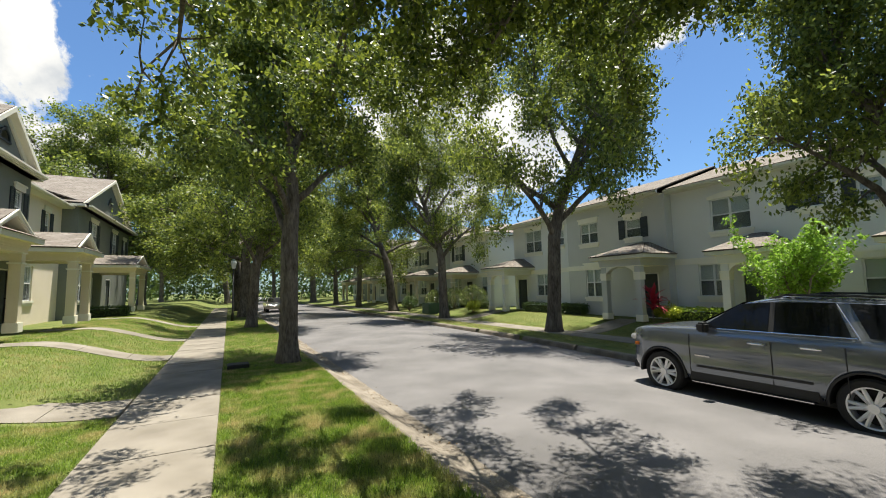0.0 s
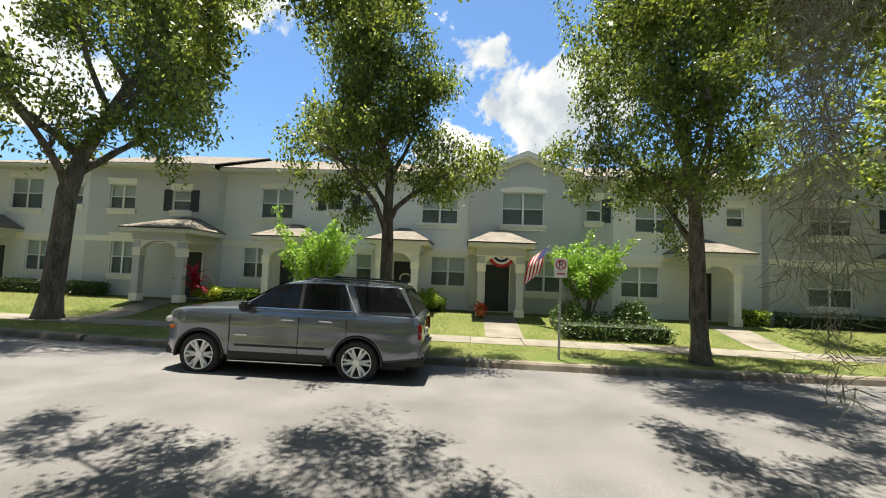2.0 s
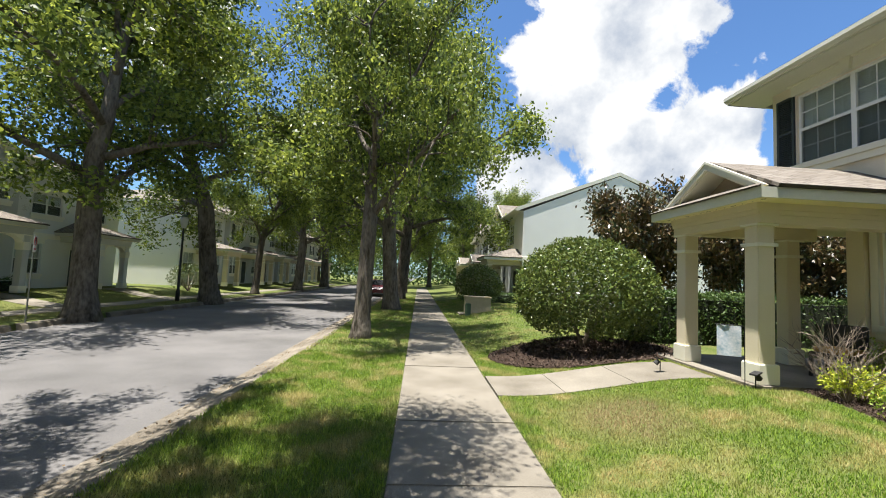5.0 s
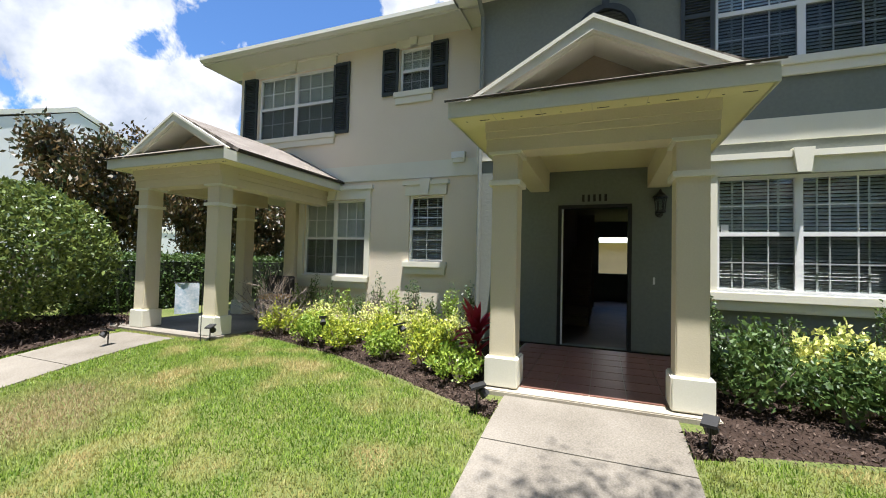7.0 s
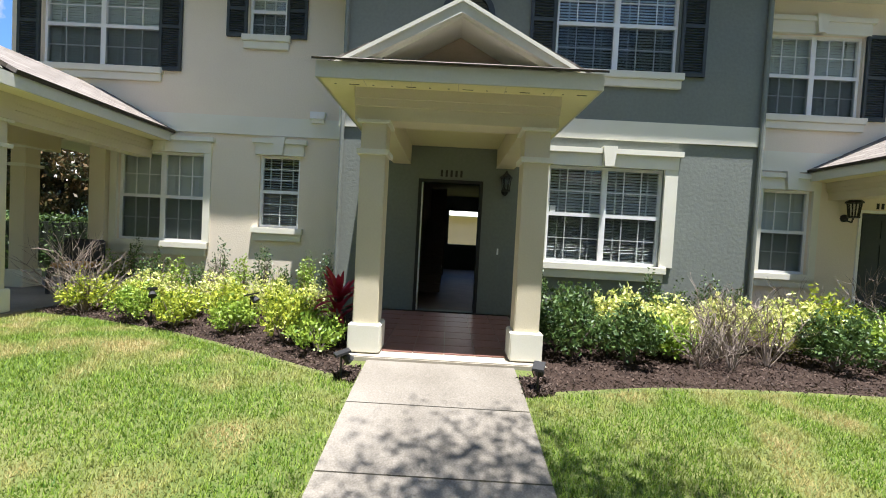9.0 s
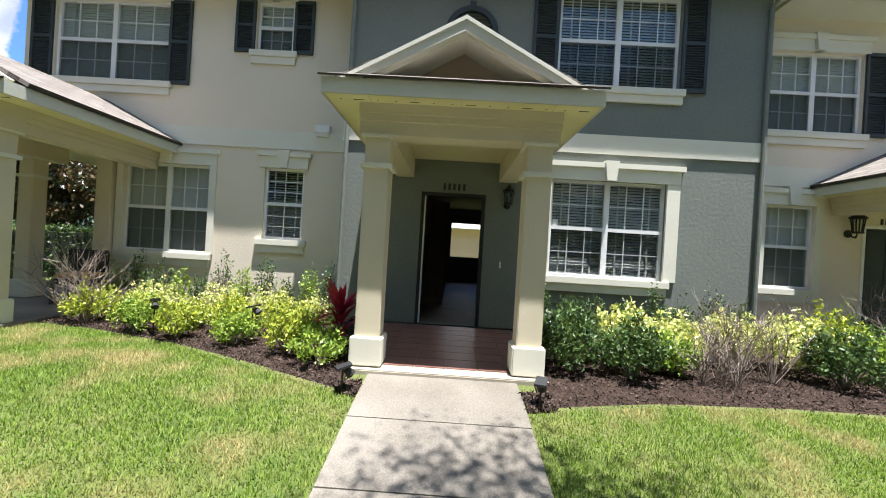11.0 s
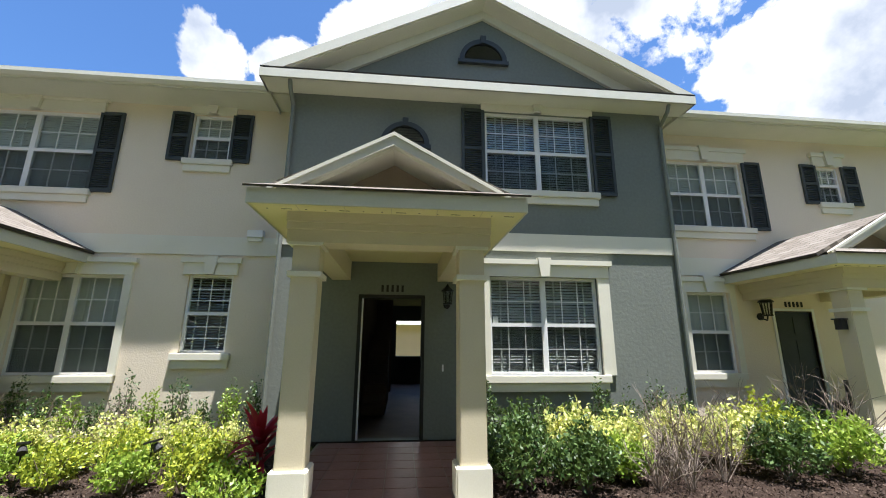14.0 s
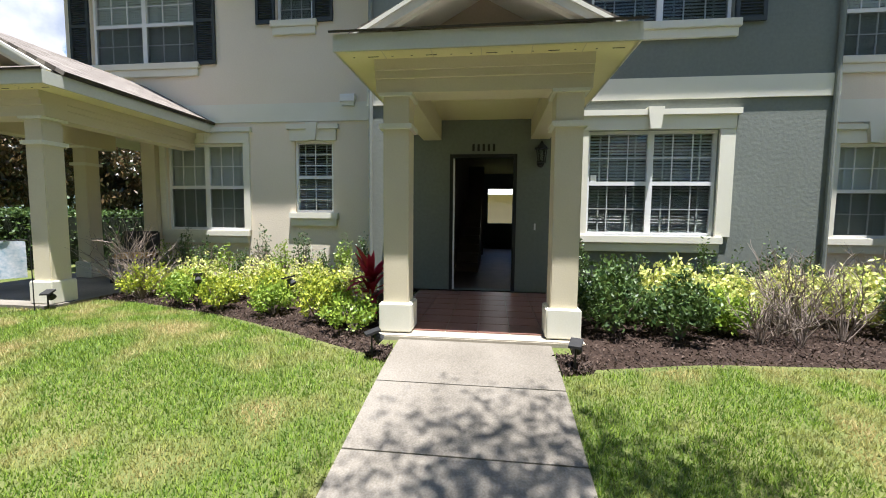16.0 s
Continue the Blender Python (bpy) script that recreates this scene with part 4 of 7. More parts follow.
# ---- the row across the street ----
def far_unit(x, y1, y0, wall, label, wins=(), doors=(), porches=(), gab=None, zt=6.0, zb=0.36, depth=8.5, hips=(False, False), group="far row of townhouses", belt=(2.74, 3.0), turn=across_street, trim=M_OTRIM, arch=True, door_mat=None, rise=1.6, gable_end=False):
    """A unit given by the street's y from y1 down to y0; u runs against y across the street and with it on this side."""
    s = -1 if turn is across_street else 1
    u0, u1 = sorted((s * y1, s * y0))
    h = thing("townhouse", label, "house", turn(x), group)
    W = [(min(s * a, s * b), max(s * a, s * b), c, d) for a, b, c, d, *_ in wins]
    D = [(min(s * a, s * b), max(s * a, s * b), c, d) for a, b, c, d in doors]
    shell(h, u0, u1, zb, zt, depth, W + D, wall)
    band(h, u0 + 0.003, u1 - 0.003, belt[0] + zb - 0.36, belt[1] + zb - 0.36, trim)
    for w, spec in zip(W, wins):
        style = spec[4] if len(spec) > 4 else ""
        window(h, *w, n=1 if w[1] - w[0] < 1.0 else 2, grid=None if "p" in style else (3, 2), trim=trim, fine=False, blind="half" if "h" in style else "full", arch="a" in style, key=False, shutters=[c for c in style if c in "lr"])
    for d in D:
        front_door(h, *d, door_mat or M_SHUT)
    for p in porches:
        uc, half, dep, zt_p, gabled, arched = s * p[0], *p[1:]
        half *= 0.86 if arched else 1.0
        porch(h, uc, half, dep, zb, zt_p, col=wall if arched else M_COL, trim=trim, gable=gabled, arch=arched, size=0.3)
    if gab:
        ga, gb = sorted((s * gab[0], s * gab[1]))
        pediment(h, ga, gb, zt, gab[2], depth if arch else depth / 2, wall, over=0.3, vent=not arch, cornice=not arch, trim=trim)
    if not (gab and arch):
        eaves(h, u0, u1, zt, depth, hip0=hips[0], hip1=hips[1], over=0.45, rise=rise)
    if gable_end:
        bm = bmesh.new()
        prism(bm, [(0.0, zt), (depth, zt), (depth / 2, zt + 0.12 + rise * depth / (depth + 0.9))], u1 - 0.16, u1, "x")
        part("gable", bm, wall, h, "plain end gable")
        part("belt_course", boxes((u1, u1 + 0.03, -0.03, depth, belt[0] + zb - 0.36, belt[1] + zb - 0.36)), trim, h)
        for ya, yb in ((-0.45, depth / 2), (depth + 0.45, depth / 2)):
            bm = bmesh.new()
            prism(bm, [(ya, zt + 0.20), (yb, zt + 0.20 + rise), (yb, zt + rise - 0.02), (ya, zt - 0.02)], u1 + 0.001, u1 + 0.06, "x")
            part("rake_board", bm, M_FASCIA, h)
    return h


XO = 18.0
U = far_unit(XO - 0.35, 1.45, -3.15, M_ODARK, "mid-grey gabled townhouse with bunting over the porch", [(0.13, -1.63, 4.05, 5.45, "ap"), (-0.9, -2.48, 1.27, 2.6, "p")], [(0.75, -0.25, 0.4, 2.35)], [(0.25, 1.02, 1.85, 2.95, False, True)], (1.45, -3.15, 7.05), zt=5.85)
far_unit(XO, 7.0, 1.45, M_OGREY, "pale grey townhouse behind a street tree", [(3.1, 1.6, 1.35, 2.62, "p"), (6.4, 5.7, 1.35, 2.62, "p"), (3.6, 2.0, 4.05, 5.3, "p"), (6.3, 5.7, 4.4, 5.2, "pl")], [(4.7, 3.75, 0.4, 2.35)], [(4.25, 0.98, 1.85, 2.95, False, True)])
far_unit(XO, 12.55, 7.0, M_OGREY, "pale grey townhouse with arched upper window", [(10.86, 9.38, 4.05, 5.4, "ap"), (7.85, 7.1, 4.5, 5.4, "pl"), (11.54, 10.32, 1.36, 2.72, "p"), (8.8, 7.5, 1.35, 2.7, "p")], [(9.8, 8.95, 0.4, 2.35)], [(9.0, 0.95, 1.6, 2.95, False, True)])
far_unit(XO - 0.5, 18.6, 12.55, M_ODARK, "mid-grey townhouse with an arched corner porch", [(14.65, 13.8, 4.2, 5.1, "plr"), (17.35, 16.32, 1.3, 2.85, "p"), (17.6, 16.4, 4.2, 5.3, "p")], [(14.0, 13.1, 0.4, 2.4)], [(13.55, 1.2, 2.0, 3.05, False, True)])
far_unit(XO, 24.3, 18.6, M_OGREY, "pale grey end townhouse with a porch at its corner", [(22.0, 20.7, 1.3, 2.7, "p"), (23.0, 21.4, 4.15, 5.6, "p"), (20.2, 19.4, 4.4, 5.3, "p")], [(23.9, 23.0, 0.4, 2.4)], [(23.5, 1.1, 2.2, 3.0, False, True)], hips=(True, False))
far_unit(XO, -3.15, -4.6, M_ODARK, "narrow grey infill bay between townhouses", [(-3.45, -4.1, 4.35, 5.3, "pr")])
far_unit(XO, -4.6, -10.6, M_OGREY, "pale grey townhouse with a small arched porch", [(-4.95, -6.5, 1.2, 2.5, "p"), (-5.5, -7.2, 3.95, 5.15, "p"), (-9.2, -9.9, 4.3, 5.1, "p")], [(-7.7, -8.6, 0.4, 2.35)], [(-7.9, 0.98, 1.7, 2.9, False, True)])
far_unit(XO - 0.4, -10.6, -18.6, M_ODARK, "mid-grey townhouse with an arched porch", [(-12.1, -13.8, 1.15, 2.6, "p"), (-12.2, -13.8, 4.0, 5.2, "p"), (-15.2, -16.0, 4.2, 5.1, "plr"), (-17.4, -18.2, 4.2, 5.1, "p")], [(-15.5, -16.5, 0.4, 2.35)], [(-16.1, 1.25, 2.0, 3.0, False, True)], (-10.6, -18.6, 7.6))
far_unit(XO, -18.6, -25.2, M_OGREY, "pale grey end townhouse with a corner porch", [(-19.1, -20.4, 1.05, 2.5, "p"), (-19.7, -21.3, 3.9, 4.9, "p"), (-23.2, -24.2, 3.9, 4.9, "p")], [(-22.0, -23.0, 0.4, 2.3)], [(-22.4, 1.2, 2.0, 2.95, False, True)], hips=(False, True))


def row_block(x, start, step, count, turn, walls, group, zb, sgn, gabled):
    """A further row of alike units along the street."""
    for k in range(count):
        a = start + sgn * step * k
        b = a + sgn * step
        y1, y0 = max(a, b), min(a, b)
        m = (y0 + y1) / 2
        wl_ = walls[k % len(walls)]
        far_unit(x + (0.4 if k % 2 else 0) * (-1 if turn is across_street else 1), y1, y0, wl_, "two-storey townhouse with columned porch further along the street",
                 [(m + 2.6, m + 1.2, zb + 0.9, zb + 2.4, "p"), (m + 2.3, m + 0.9, zb + 3.9, zb + 5.2, "plr"), (m - 1.2, m - 2.6, zb + 3.9, zb + 5.2, "p"), (m - 2.0, m - 2.8, zb + 0.9, zb + 2.4, "p")], [(m + 0.3, m - 0.65, zb + 0.05, zb + 2.05)],
                 [(m - 0.15, 1.15, 2.3, zb + 2.6, turn is facing_street, False)], (y1, y0, 7.7 + zb) if k % 2 == gabled else None, zt=5.65 + zb, zb=zb, group=group, turn=turn, arch=False, trim=M_CREAM if turn is facing_street else M_OTRIM, hips=(k == (0 if (sgn > 0) == (turn is facing_street) else count - 1), k == (count - 1 if (sgn > 0) == (turn is facing_street) else 0)))


row_block(18.0, 27.5, 6.3, 6, across_street, (M_OGREY, M_ODARK), "far row of townhouses", 0.36, 1, 1)
row_block(16.5, -29.0, 6.3, 6, across_street, (M_OGREY, M_ODARK), "far row of townhouses", 0.36, -1, 1)
NEXT = "near row of townhouses"
far_unit(-7.75, 18.9, 13.4, M_TAN, "tan townhouse with columned porch further along the row", [(15.2, 14.0, 1.8, 3.3), (17.9, 16.5, 4.9, 6.3, "lr")], [(17.4, 16.5, 1.0, 3.0)], [(16.8, 1.0, 2.4, 3.6, True, False)], None, 6.75, 0.95, 8.5, (True, False), NEXT, (3.25, 3.55), facing_street, M_CREAM, False)
far_unit(-7.4, 24.0, 18.9, M_GREY, "slate-grey gabled townhouse further along the row", [(20.6, 19.4, 4.9, 6.4, "lr"), (23.4, 22.6, 4.9, 6.2, "lr"), (20.6, 19.4, 1.8, 3.3)], [(22.6, 21.7, 1.0, 3.0)], [(22.1, 1.0, 2.4, 3.6, True, False)], (18.9, 24.0, 9.0), 6.9, 0.95, 8.5, (False, False), NEXT, (3.25, 3.55), facing_street, M_CREAM, False)
far_unit(-8.1, 30.2, 24.0, M_TAN, "tan middle townhouse further along the row", [(25.6, 24.9, 4.9, 6.2, "lr"), (28.6, 27.9, 4.9, 6.2, "lr"), (27.0, 25.4, 1.8, 3.4)], [], [], None, 6.75, 0.95, 8.5, (False, False), NEXT, (3.25, 3.55), facing_street, M_CREAM, False)
far_unit(-7.4, 43.0, 30.2, M_GREY, "wide slate-grey gabled end townhouse", [(34.0, 32.6, 4.9, 6.4, "lr"), (39.0, 37.6, 4.9, 6.4, "lr"), (42.0, 41.0, 4.9, 6.2, "lr"), (31.8, 30.8, 1.7, 3.4)], [(33.4, 32.5, 1.0, 3.0), (37.6, 36.6, 1.0, 3.0)], [(33.6, 1.7, 2.4, 3.6, True, False)], (30.2, 43.0, 9.9), 6.9, 0.95, 8.5, (False, True), NEXT, (3.25, 3.55), facing_street, M_CREAM, False)
far_unit(-6.5, -24.5, -31.0, M_OGREY, "pale grey end townhouse with a plain gable end and corner porch", [(-27.0, -28.4, 4.2, 5.6, "p"), (-29.4, -30.3, 1.3, 2.8, "p")], [(-25.9, -26.8, 0.4, 2.4)], [(-26.0, 1.2, 2.1, 3.0, False, False)], None, 6.1, 0.36, 12.2, (False, False), NEXT, (2.95, 3.25), facing_street, M_OTRIM, False, rise=2.6, gable_end=True)
row_block(-6.9, -31.0, 6.2, 3, facing_street, (M_ODARK, M_OGREY), "near row of townhouses", 0.36, -1, 0)


# ---- trees ----
def curve_pts(p0, d0, length, n, rng, bend_up=0.0, wob=0.12):
    p, d, out = Vector(p0), Vector(d0).normalized(), [Vector(p0)]
    for _ in range(n):
        d = (d + Vector((rng.gauss(0, wob), rng.gauss(0, wob), rng.gauss(0, wob) + bend_up))).normalized()
        p = p + d * (length / n)
        out.append(p.copy())
    return out


def leaf_cloud(centres, per, spread, size, rng_np, droop=0.0, slim=0.42, flat=0.75):
    """Small pointed leaves scattered round centres: each a kite of two faces folded on its midrib."""
    c = np.repeat(np.asarray(centres, float), per, axis=0)
    n = len(c)
    c = c + rng_np.normal(0, 1, (n, 3)) * spread * np.array([1, 1, flat])
    d = rng_np.normal(0, 1, (n, 3))
    d[:, 2] -= droop
    d /= np.linalg.norm(d, axis=1)[:, None]
    s = rng_np.normal(0, 1, (n, 3))
    s -= d * np.sum(s * d, axis=1)[:, None]
    s /= np.linalg.norm(s, axis=1)[:, None]
    ln = size * rng_np.uniform(0.6, 1.3, n)[:, None]
    mid = c + d * ln * 0.45
    v = np.stack([c, mid + s * ln * slim * 0.5, c + d * ln, mid - s * ln * slim * 0.5], axis=1).reshape(-1, 3)
    f = np.arange(n * 4).reshape(n, 4)
    return v, f


def np_mesh(name, v, f, material):
    me = bpy.data.meshes.new(name)
    k = f.shape[1]
    me.vertices.add(len(v)), me.loops.add(f.size), me.polygons.add(len(f))
    me.vertices.foreach_set("co", np.asarray(v, np.float32).ravel())
    me.loops.foreach_set("vertex_index", f.astype(np.int32).ravel())
    me.polygons.foreach_set("loop_start", np.arange(0, f.size, k, dtype=np.int32))
    me.update(calc_edges=True)
    me.materials.append(material)
    return me


def branch_tree(seed, fork, r0, limbs, spread, height, lean=(0, 0), trunk_pts=None, first=None):
    """Trunk, limbs and twigs as tapered tubes; returns the bmesh and the places where leaves sit."""
    rng = random.Random(seed)
    bm = bmesh.new()
    if trunk_pts is None:
        trunk_pts = [(0, 0, -0.15), (lean[0] * 0.1, lean[1] * 0.1, 0.25), (lean[0] * 0.3, lean[1] * 0.3, fork * 0.4), (lean[0] * 0.7, lean[1] * 0.7, fork * 0.75), (lean[0], lean[1], fork)]
    rad = [r0 * 1.55, r0 * 1.12, r0 * 0.98, r0 * 0.92, r0 * 0.9] if len(trunk_pts) > 2 else [r0 * 0.8, r0 * 0.6]
    tube(bm, trunk_pts, rad[:len(trunk_pts)], 14)
    top = Vector(trunk_pts[-1])
    places, leader = [], None
    for k in range(limbs):
        a = 2 * math.pi * (k + rng.uniform(-0.25, 0.25)) / limbs
        up = rng.uniform(0.8, 1.9) if k else 2.6
        d = Vector((math.cos(a), math.sin(a), up))
        ln = spread * rng.uniform(0.85, 1.1) * (1.0 + 0.22 * up)
        if first and k < len(first):
            d, ln = Vector(first[k][0]), first[k][1]
        start = top - Vector((0, 0, rng.uniform(0, 0.35)))
        if first and k >= 2:
            start = leader[1]
        p1 = curve_pts(start, d, ln, 6, rng, 0.05)
        leader = p1 if k == 1 else leader
        ra = r0 * (rng.uniform(0.34, 0.5) if not first else 0.58 if k < 2 else 0.26)
        tube(bm, p1, [ra * (1 - 0.8 * i / 6) for i in range(7)], 8)
        for i in range(2, 7):
            for _ in range(2 if i < 6 else 3):
                d2 = (p1[i] - p1[i - 1]).normalized() + Vector((rng.gauss(0, 0.8), rng.gauss(0, 0.8), rng.gauss(0.15, 0.5)))
                p2 = curve_pts(p1[i], d2, spread * rng.uniform(0.28, 0.5), 4, rng, 0.03, 0.2)
                tube(bm, p2, [ra * 0.34 * (1 - 0.82 * j / 4) for j in range(5)], 5)
                for j in (2, 3, 4):
                    places.append(p2[j])
                    d3 = (p2[j] - p2[j - 1]).normalized() + Vector((rng.gauss(0, 0.8), rng.gauss(0, 0.8), rng.gauss(0, 0.6)))
                    p3 = curve_pts(p2[j], d3, spread * rng.uniform(0.12, 0.24), 2, rng, -0.02, 0.25)
                    tube(bm, p3, [ra * 0.1, ra * 0.07, ra * 0.03], 4)
                    places += [p3[1], p3[2]]
    return bm, [p for p in places if p.z > fork * 1.25]


def moss(parent, places, rng, n, length, width=0.06, many=420):
    """Hanging grey moss: wispy columns of fine drooping threads."""
    cs = []
    for _ in range(n):
        p = rng.choice(places)
        ln = length * rng.uniform(0.3, 1.1)
        sway = rng.gauss(0, width * 0.5), rng.gauss(0, width * 0.5), rng.uniform(0, 6)
        for i in range(int(many * ln * 0.55)):
            q = rng.uniform(0, 1)
            w = width * (1 - q) ** 0.6 * min(1.0, ln) + 0.006
            cs.append((p.x + rng.gauss(0, w) + sway[0] * q + 0.03 * math.sin(6 * q + sway[2]), p.y + rng.gauss(0, w) + sway[1] * q + 0.035 * math.sin(7 * q + sway[2] * 2), p.z - ln * q))
    v, f = leaf_cloud(cs, 1, 0.012, 0.06, np.random.default_rng(n), 1.0, 0.045)
    o = new("hanging_moss", np_mesh("hanging_moss", v, f, M_MOSS))
    o.parent = parent
    return tagged(o, "grey hanging moss", kind="stuff")


M_BARKN = shade("plated_bark", (0.058, 0.050, 0.042), (0.225, 0.205, 0.175), rough=0.95, scale=14, fine=60, bump=0.6, dist=0.01, spec=0.1)
M_MOSS = leafy("grey_moss", (0.17, 0.155, 0.12), (0.40, 0.37, 0.30), hue=0.0, trans=0.3, rough=0.9)


def oak(seed, fork, r0, reach, height, limbs=13, steep=0.0):
    """A street oak: flared trunk, a leader, limbs that spread low and rise higher up; returns the wood and the twig ends."""
    rng = random.Random(seed)
    bm = bmesh.new()
    lx, ly = rng.gauss(0, 0.12), rng.gauss(0, 0.12)
    trunk = [Vector((0, 0, -0.15)), Vector((0.01, 0, 0.12)), Vector((lx * 0.2, ly * 0.2, 0.5)), Vector((lx * 0.6, ly * 0.6, fork * 0.6)), Vector((lx, ly, fork))]
    stem = trunk + curve_pts(trunk[-1], (lx, ly, 2.2), height * 0.84 - fork, 6, rng, 0.1, 0.16)[1:]
    tube(bm, stem, [r0 * 1.75, r0 * 1.3, r0 * 1.02, r0 * 0.95, r0 * 0.92] + [r0 * (0.72 - 0.105 * k) for k in range(6)], 12)
    places = []
    for k in range(limbs):
        q = k / (limbs - 1)
        at = 4 + 5.4 * q
        start = stem[int(at)].lerp(stem[min(int(at) + 1, 10)], at % 1)
        az = 2.4 * k + rng.uniform(-0.4, 0.4)
        ln = reach * (1.0 - 0.5 * q ** 1.5) * rng.uniform(0.78, 1.12)
        el = 0.42 + steep + (0.75 - 0.8 * steep) * q + rng.uniform(-0.12, 0.2)
        p1 = curve_pts(start, (math.cos(az), math.sin(az), math.tan(min(el, 1.3))), ln, 6, rng, -0.035 if q < 0.5 else 0.0, 0.13)
        ra = r0 * (0.46 - 0.26 * q)
        tube(bm, p1, [ra * (1 - 0.83 * i / 6) for i in range(7)], 7)
        for i in range(2, 7):
            for _ in range(3 if i == 6 else 2):
                d2 = (p1[i] - p1[i - 1]).normalized() + Vector((rng.gauss(0, 0.75), rng.gauss(0, 0.75), rng.gauss(0.1, 0.5)))
                p2 = curve_pts(p1[i], d2, reach * rng.uniform(0.2, 0.4), 4, rng, -0.02, 0.2)
                tube(bm, p2, [ra * 0.3 * (1 - 0.85 * j / 4) for j in range(5)], 4)
                places.append(p2[4])
                for j in (2, 3, 4):
                    d3 = (p2[j] - p2[j - 1]).normalized() + Vector((rng.gauss(0, 0.8), rng.gauss(0, 0.8), rng.gauss(-0.1, 0.5)))
                    p3 = curve_pts(p2[j], d3, reach * rng.uniform(0.1, 0.2), 2, rng, -0.05, 0.25)
                    tube(bm, p3, [ra * 0.09, ra * 0.06, ra * 0.03], 3)
                    places += [p3[1], p3[2]] if rng.random() < 0.72 else [p3[2]]
    return bm, places


# proto trees: built once, then copied along the verges
protos = []
for seed, fork, r0, reach, height, steep in ((3, 2.5, 0.22, 3.7, 9.0, 0.0), (8, 2.7, 0.23, 3.9, 9.5, 0.1), (21, 2.4, 0.21, 3.5, 8.6, 0.05), (15, 2.6, 0.21, 3.2, 9.4, 0.38)):
    t = thing("oak_tree", "leafy live oak with grey-brown bark on the grass verge", "tree", group="street oaks")
    bm, places = oak(seed, fork, r0, reach, height, 13, steep)
    part("trunk", bm, M_BARK, t, smooth=True)
    v, f = leaf_cloud(places, 66, 0.2, 0.115, np.random.default_rng(seed), 0.25, 0.5)
    c = new("crown", np_mesh("crown", v, f, M_LEAFY))
    c.parent = t
    moss(t, places, random.Random(seed), 14, 0.8)
    protos.append(t)
SPOTS = [(10.83, -4.27, 0, 20), (11.0, 3.6, 3, 130), (12.6, 14.7, 0, 200), (12.6, 24.9, 0, 10), (13.1, 35.5, 1, 80), (13.2, 47.0, 0, 300), (13.2, 58.0, 2, 40),
         (10.6, -13.6, 2, 260), (10.7, -21.9, 1, 330), (11.4, -29.6, 0, 100), (11.2, -39.0, 2, 170), (11.2, -50, 1, 10),
         (1.62, 13.5, 3, 95), (1.25, 26.5, 0, 250), (1.2, 37.5, 2, 20), (1.2, 49.0, 1, 140), (1.2, 60.0, 0, 210),
         (1.33, -11.13, 0, 160), (1.15, -20.9, 2, 300), (1.25, -31.0, 1, 50), (1.2, -42.0, 0, 90), (-11.5, 46, 1, 0), (-13.5, 52, 0, 77), (-9, 60, 2, 15), (-6, -55, 0, 140), (-13, -60, 2, 250), (4.5, -62, 1, 60), (7, 78, 0, 0), (0, 84, 1, 90), (13, 74, 2, 40), (-9, 76, 0, 10), (16, -66, 1, 200), (-2, -70, 2, 20)]
used = set()
for x, y, k, turn in SPOTS:
    sc = (0.9 if abs(y) < 6 else 1.06) + 0.14 * ((x * 7.3 + y * 3.1) % 1)
    tall = 1.28 if y > 6 and x > 5 else 1.1
    wide = sc * (0.86 if abs(y) < 6 else 1.25 if x < 5 and y > 0 else 1.36 if y > 0 else 1.08)
    m = pose(x, y, float(gz(x, y)) - 0.02, 0, 0, turn) @ Matrix.Diagonal((wide, wide, sc * tall, 1))
    if k not in used:
        used.add(k)
        protos[k].matrix_world = m
    else:
        copy_thing(protos[k], m)

# the oak beside the camera: leaning trunk with deep bark plates
rng = random.Random(5)
near_oak = thing("oak_tree", "leaning live oak with deeply plated bark and hanging moss", "tree", pose(0, 0, 0), "street oaks")
axis = [(1.26, 0.115, -0.1), (1.26, 0.085, 0.3), (1.245, -0.015, 1.0), (1.228, -0.145, 1.5), (1.226, -0.34, 2.1), (1.24, -0.48, 2.5), (1.26, -0.575, 2.8), (1.265, -0.615, 2.97)]


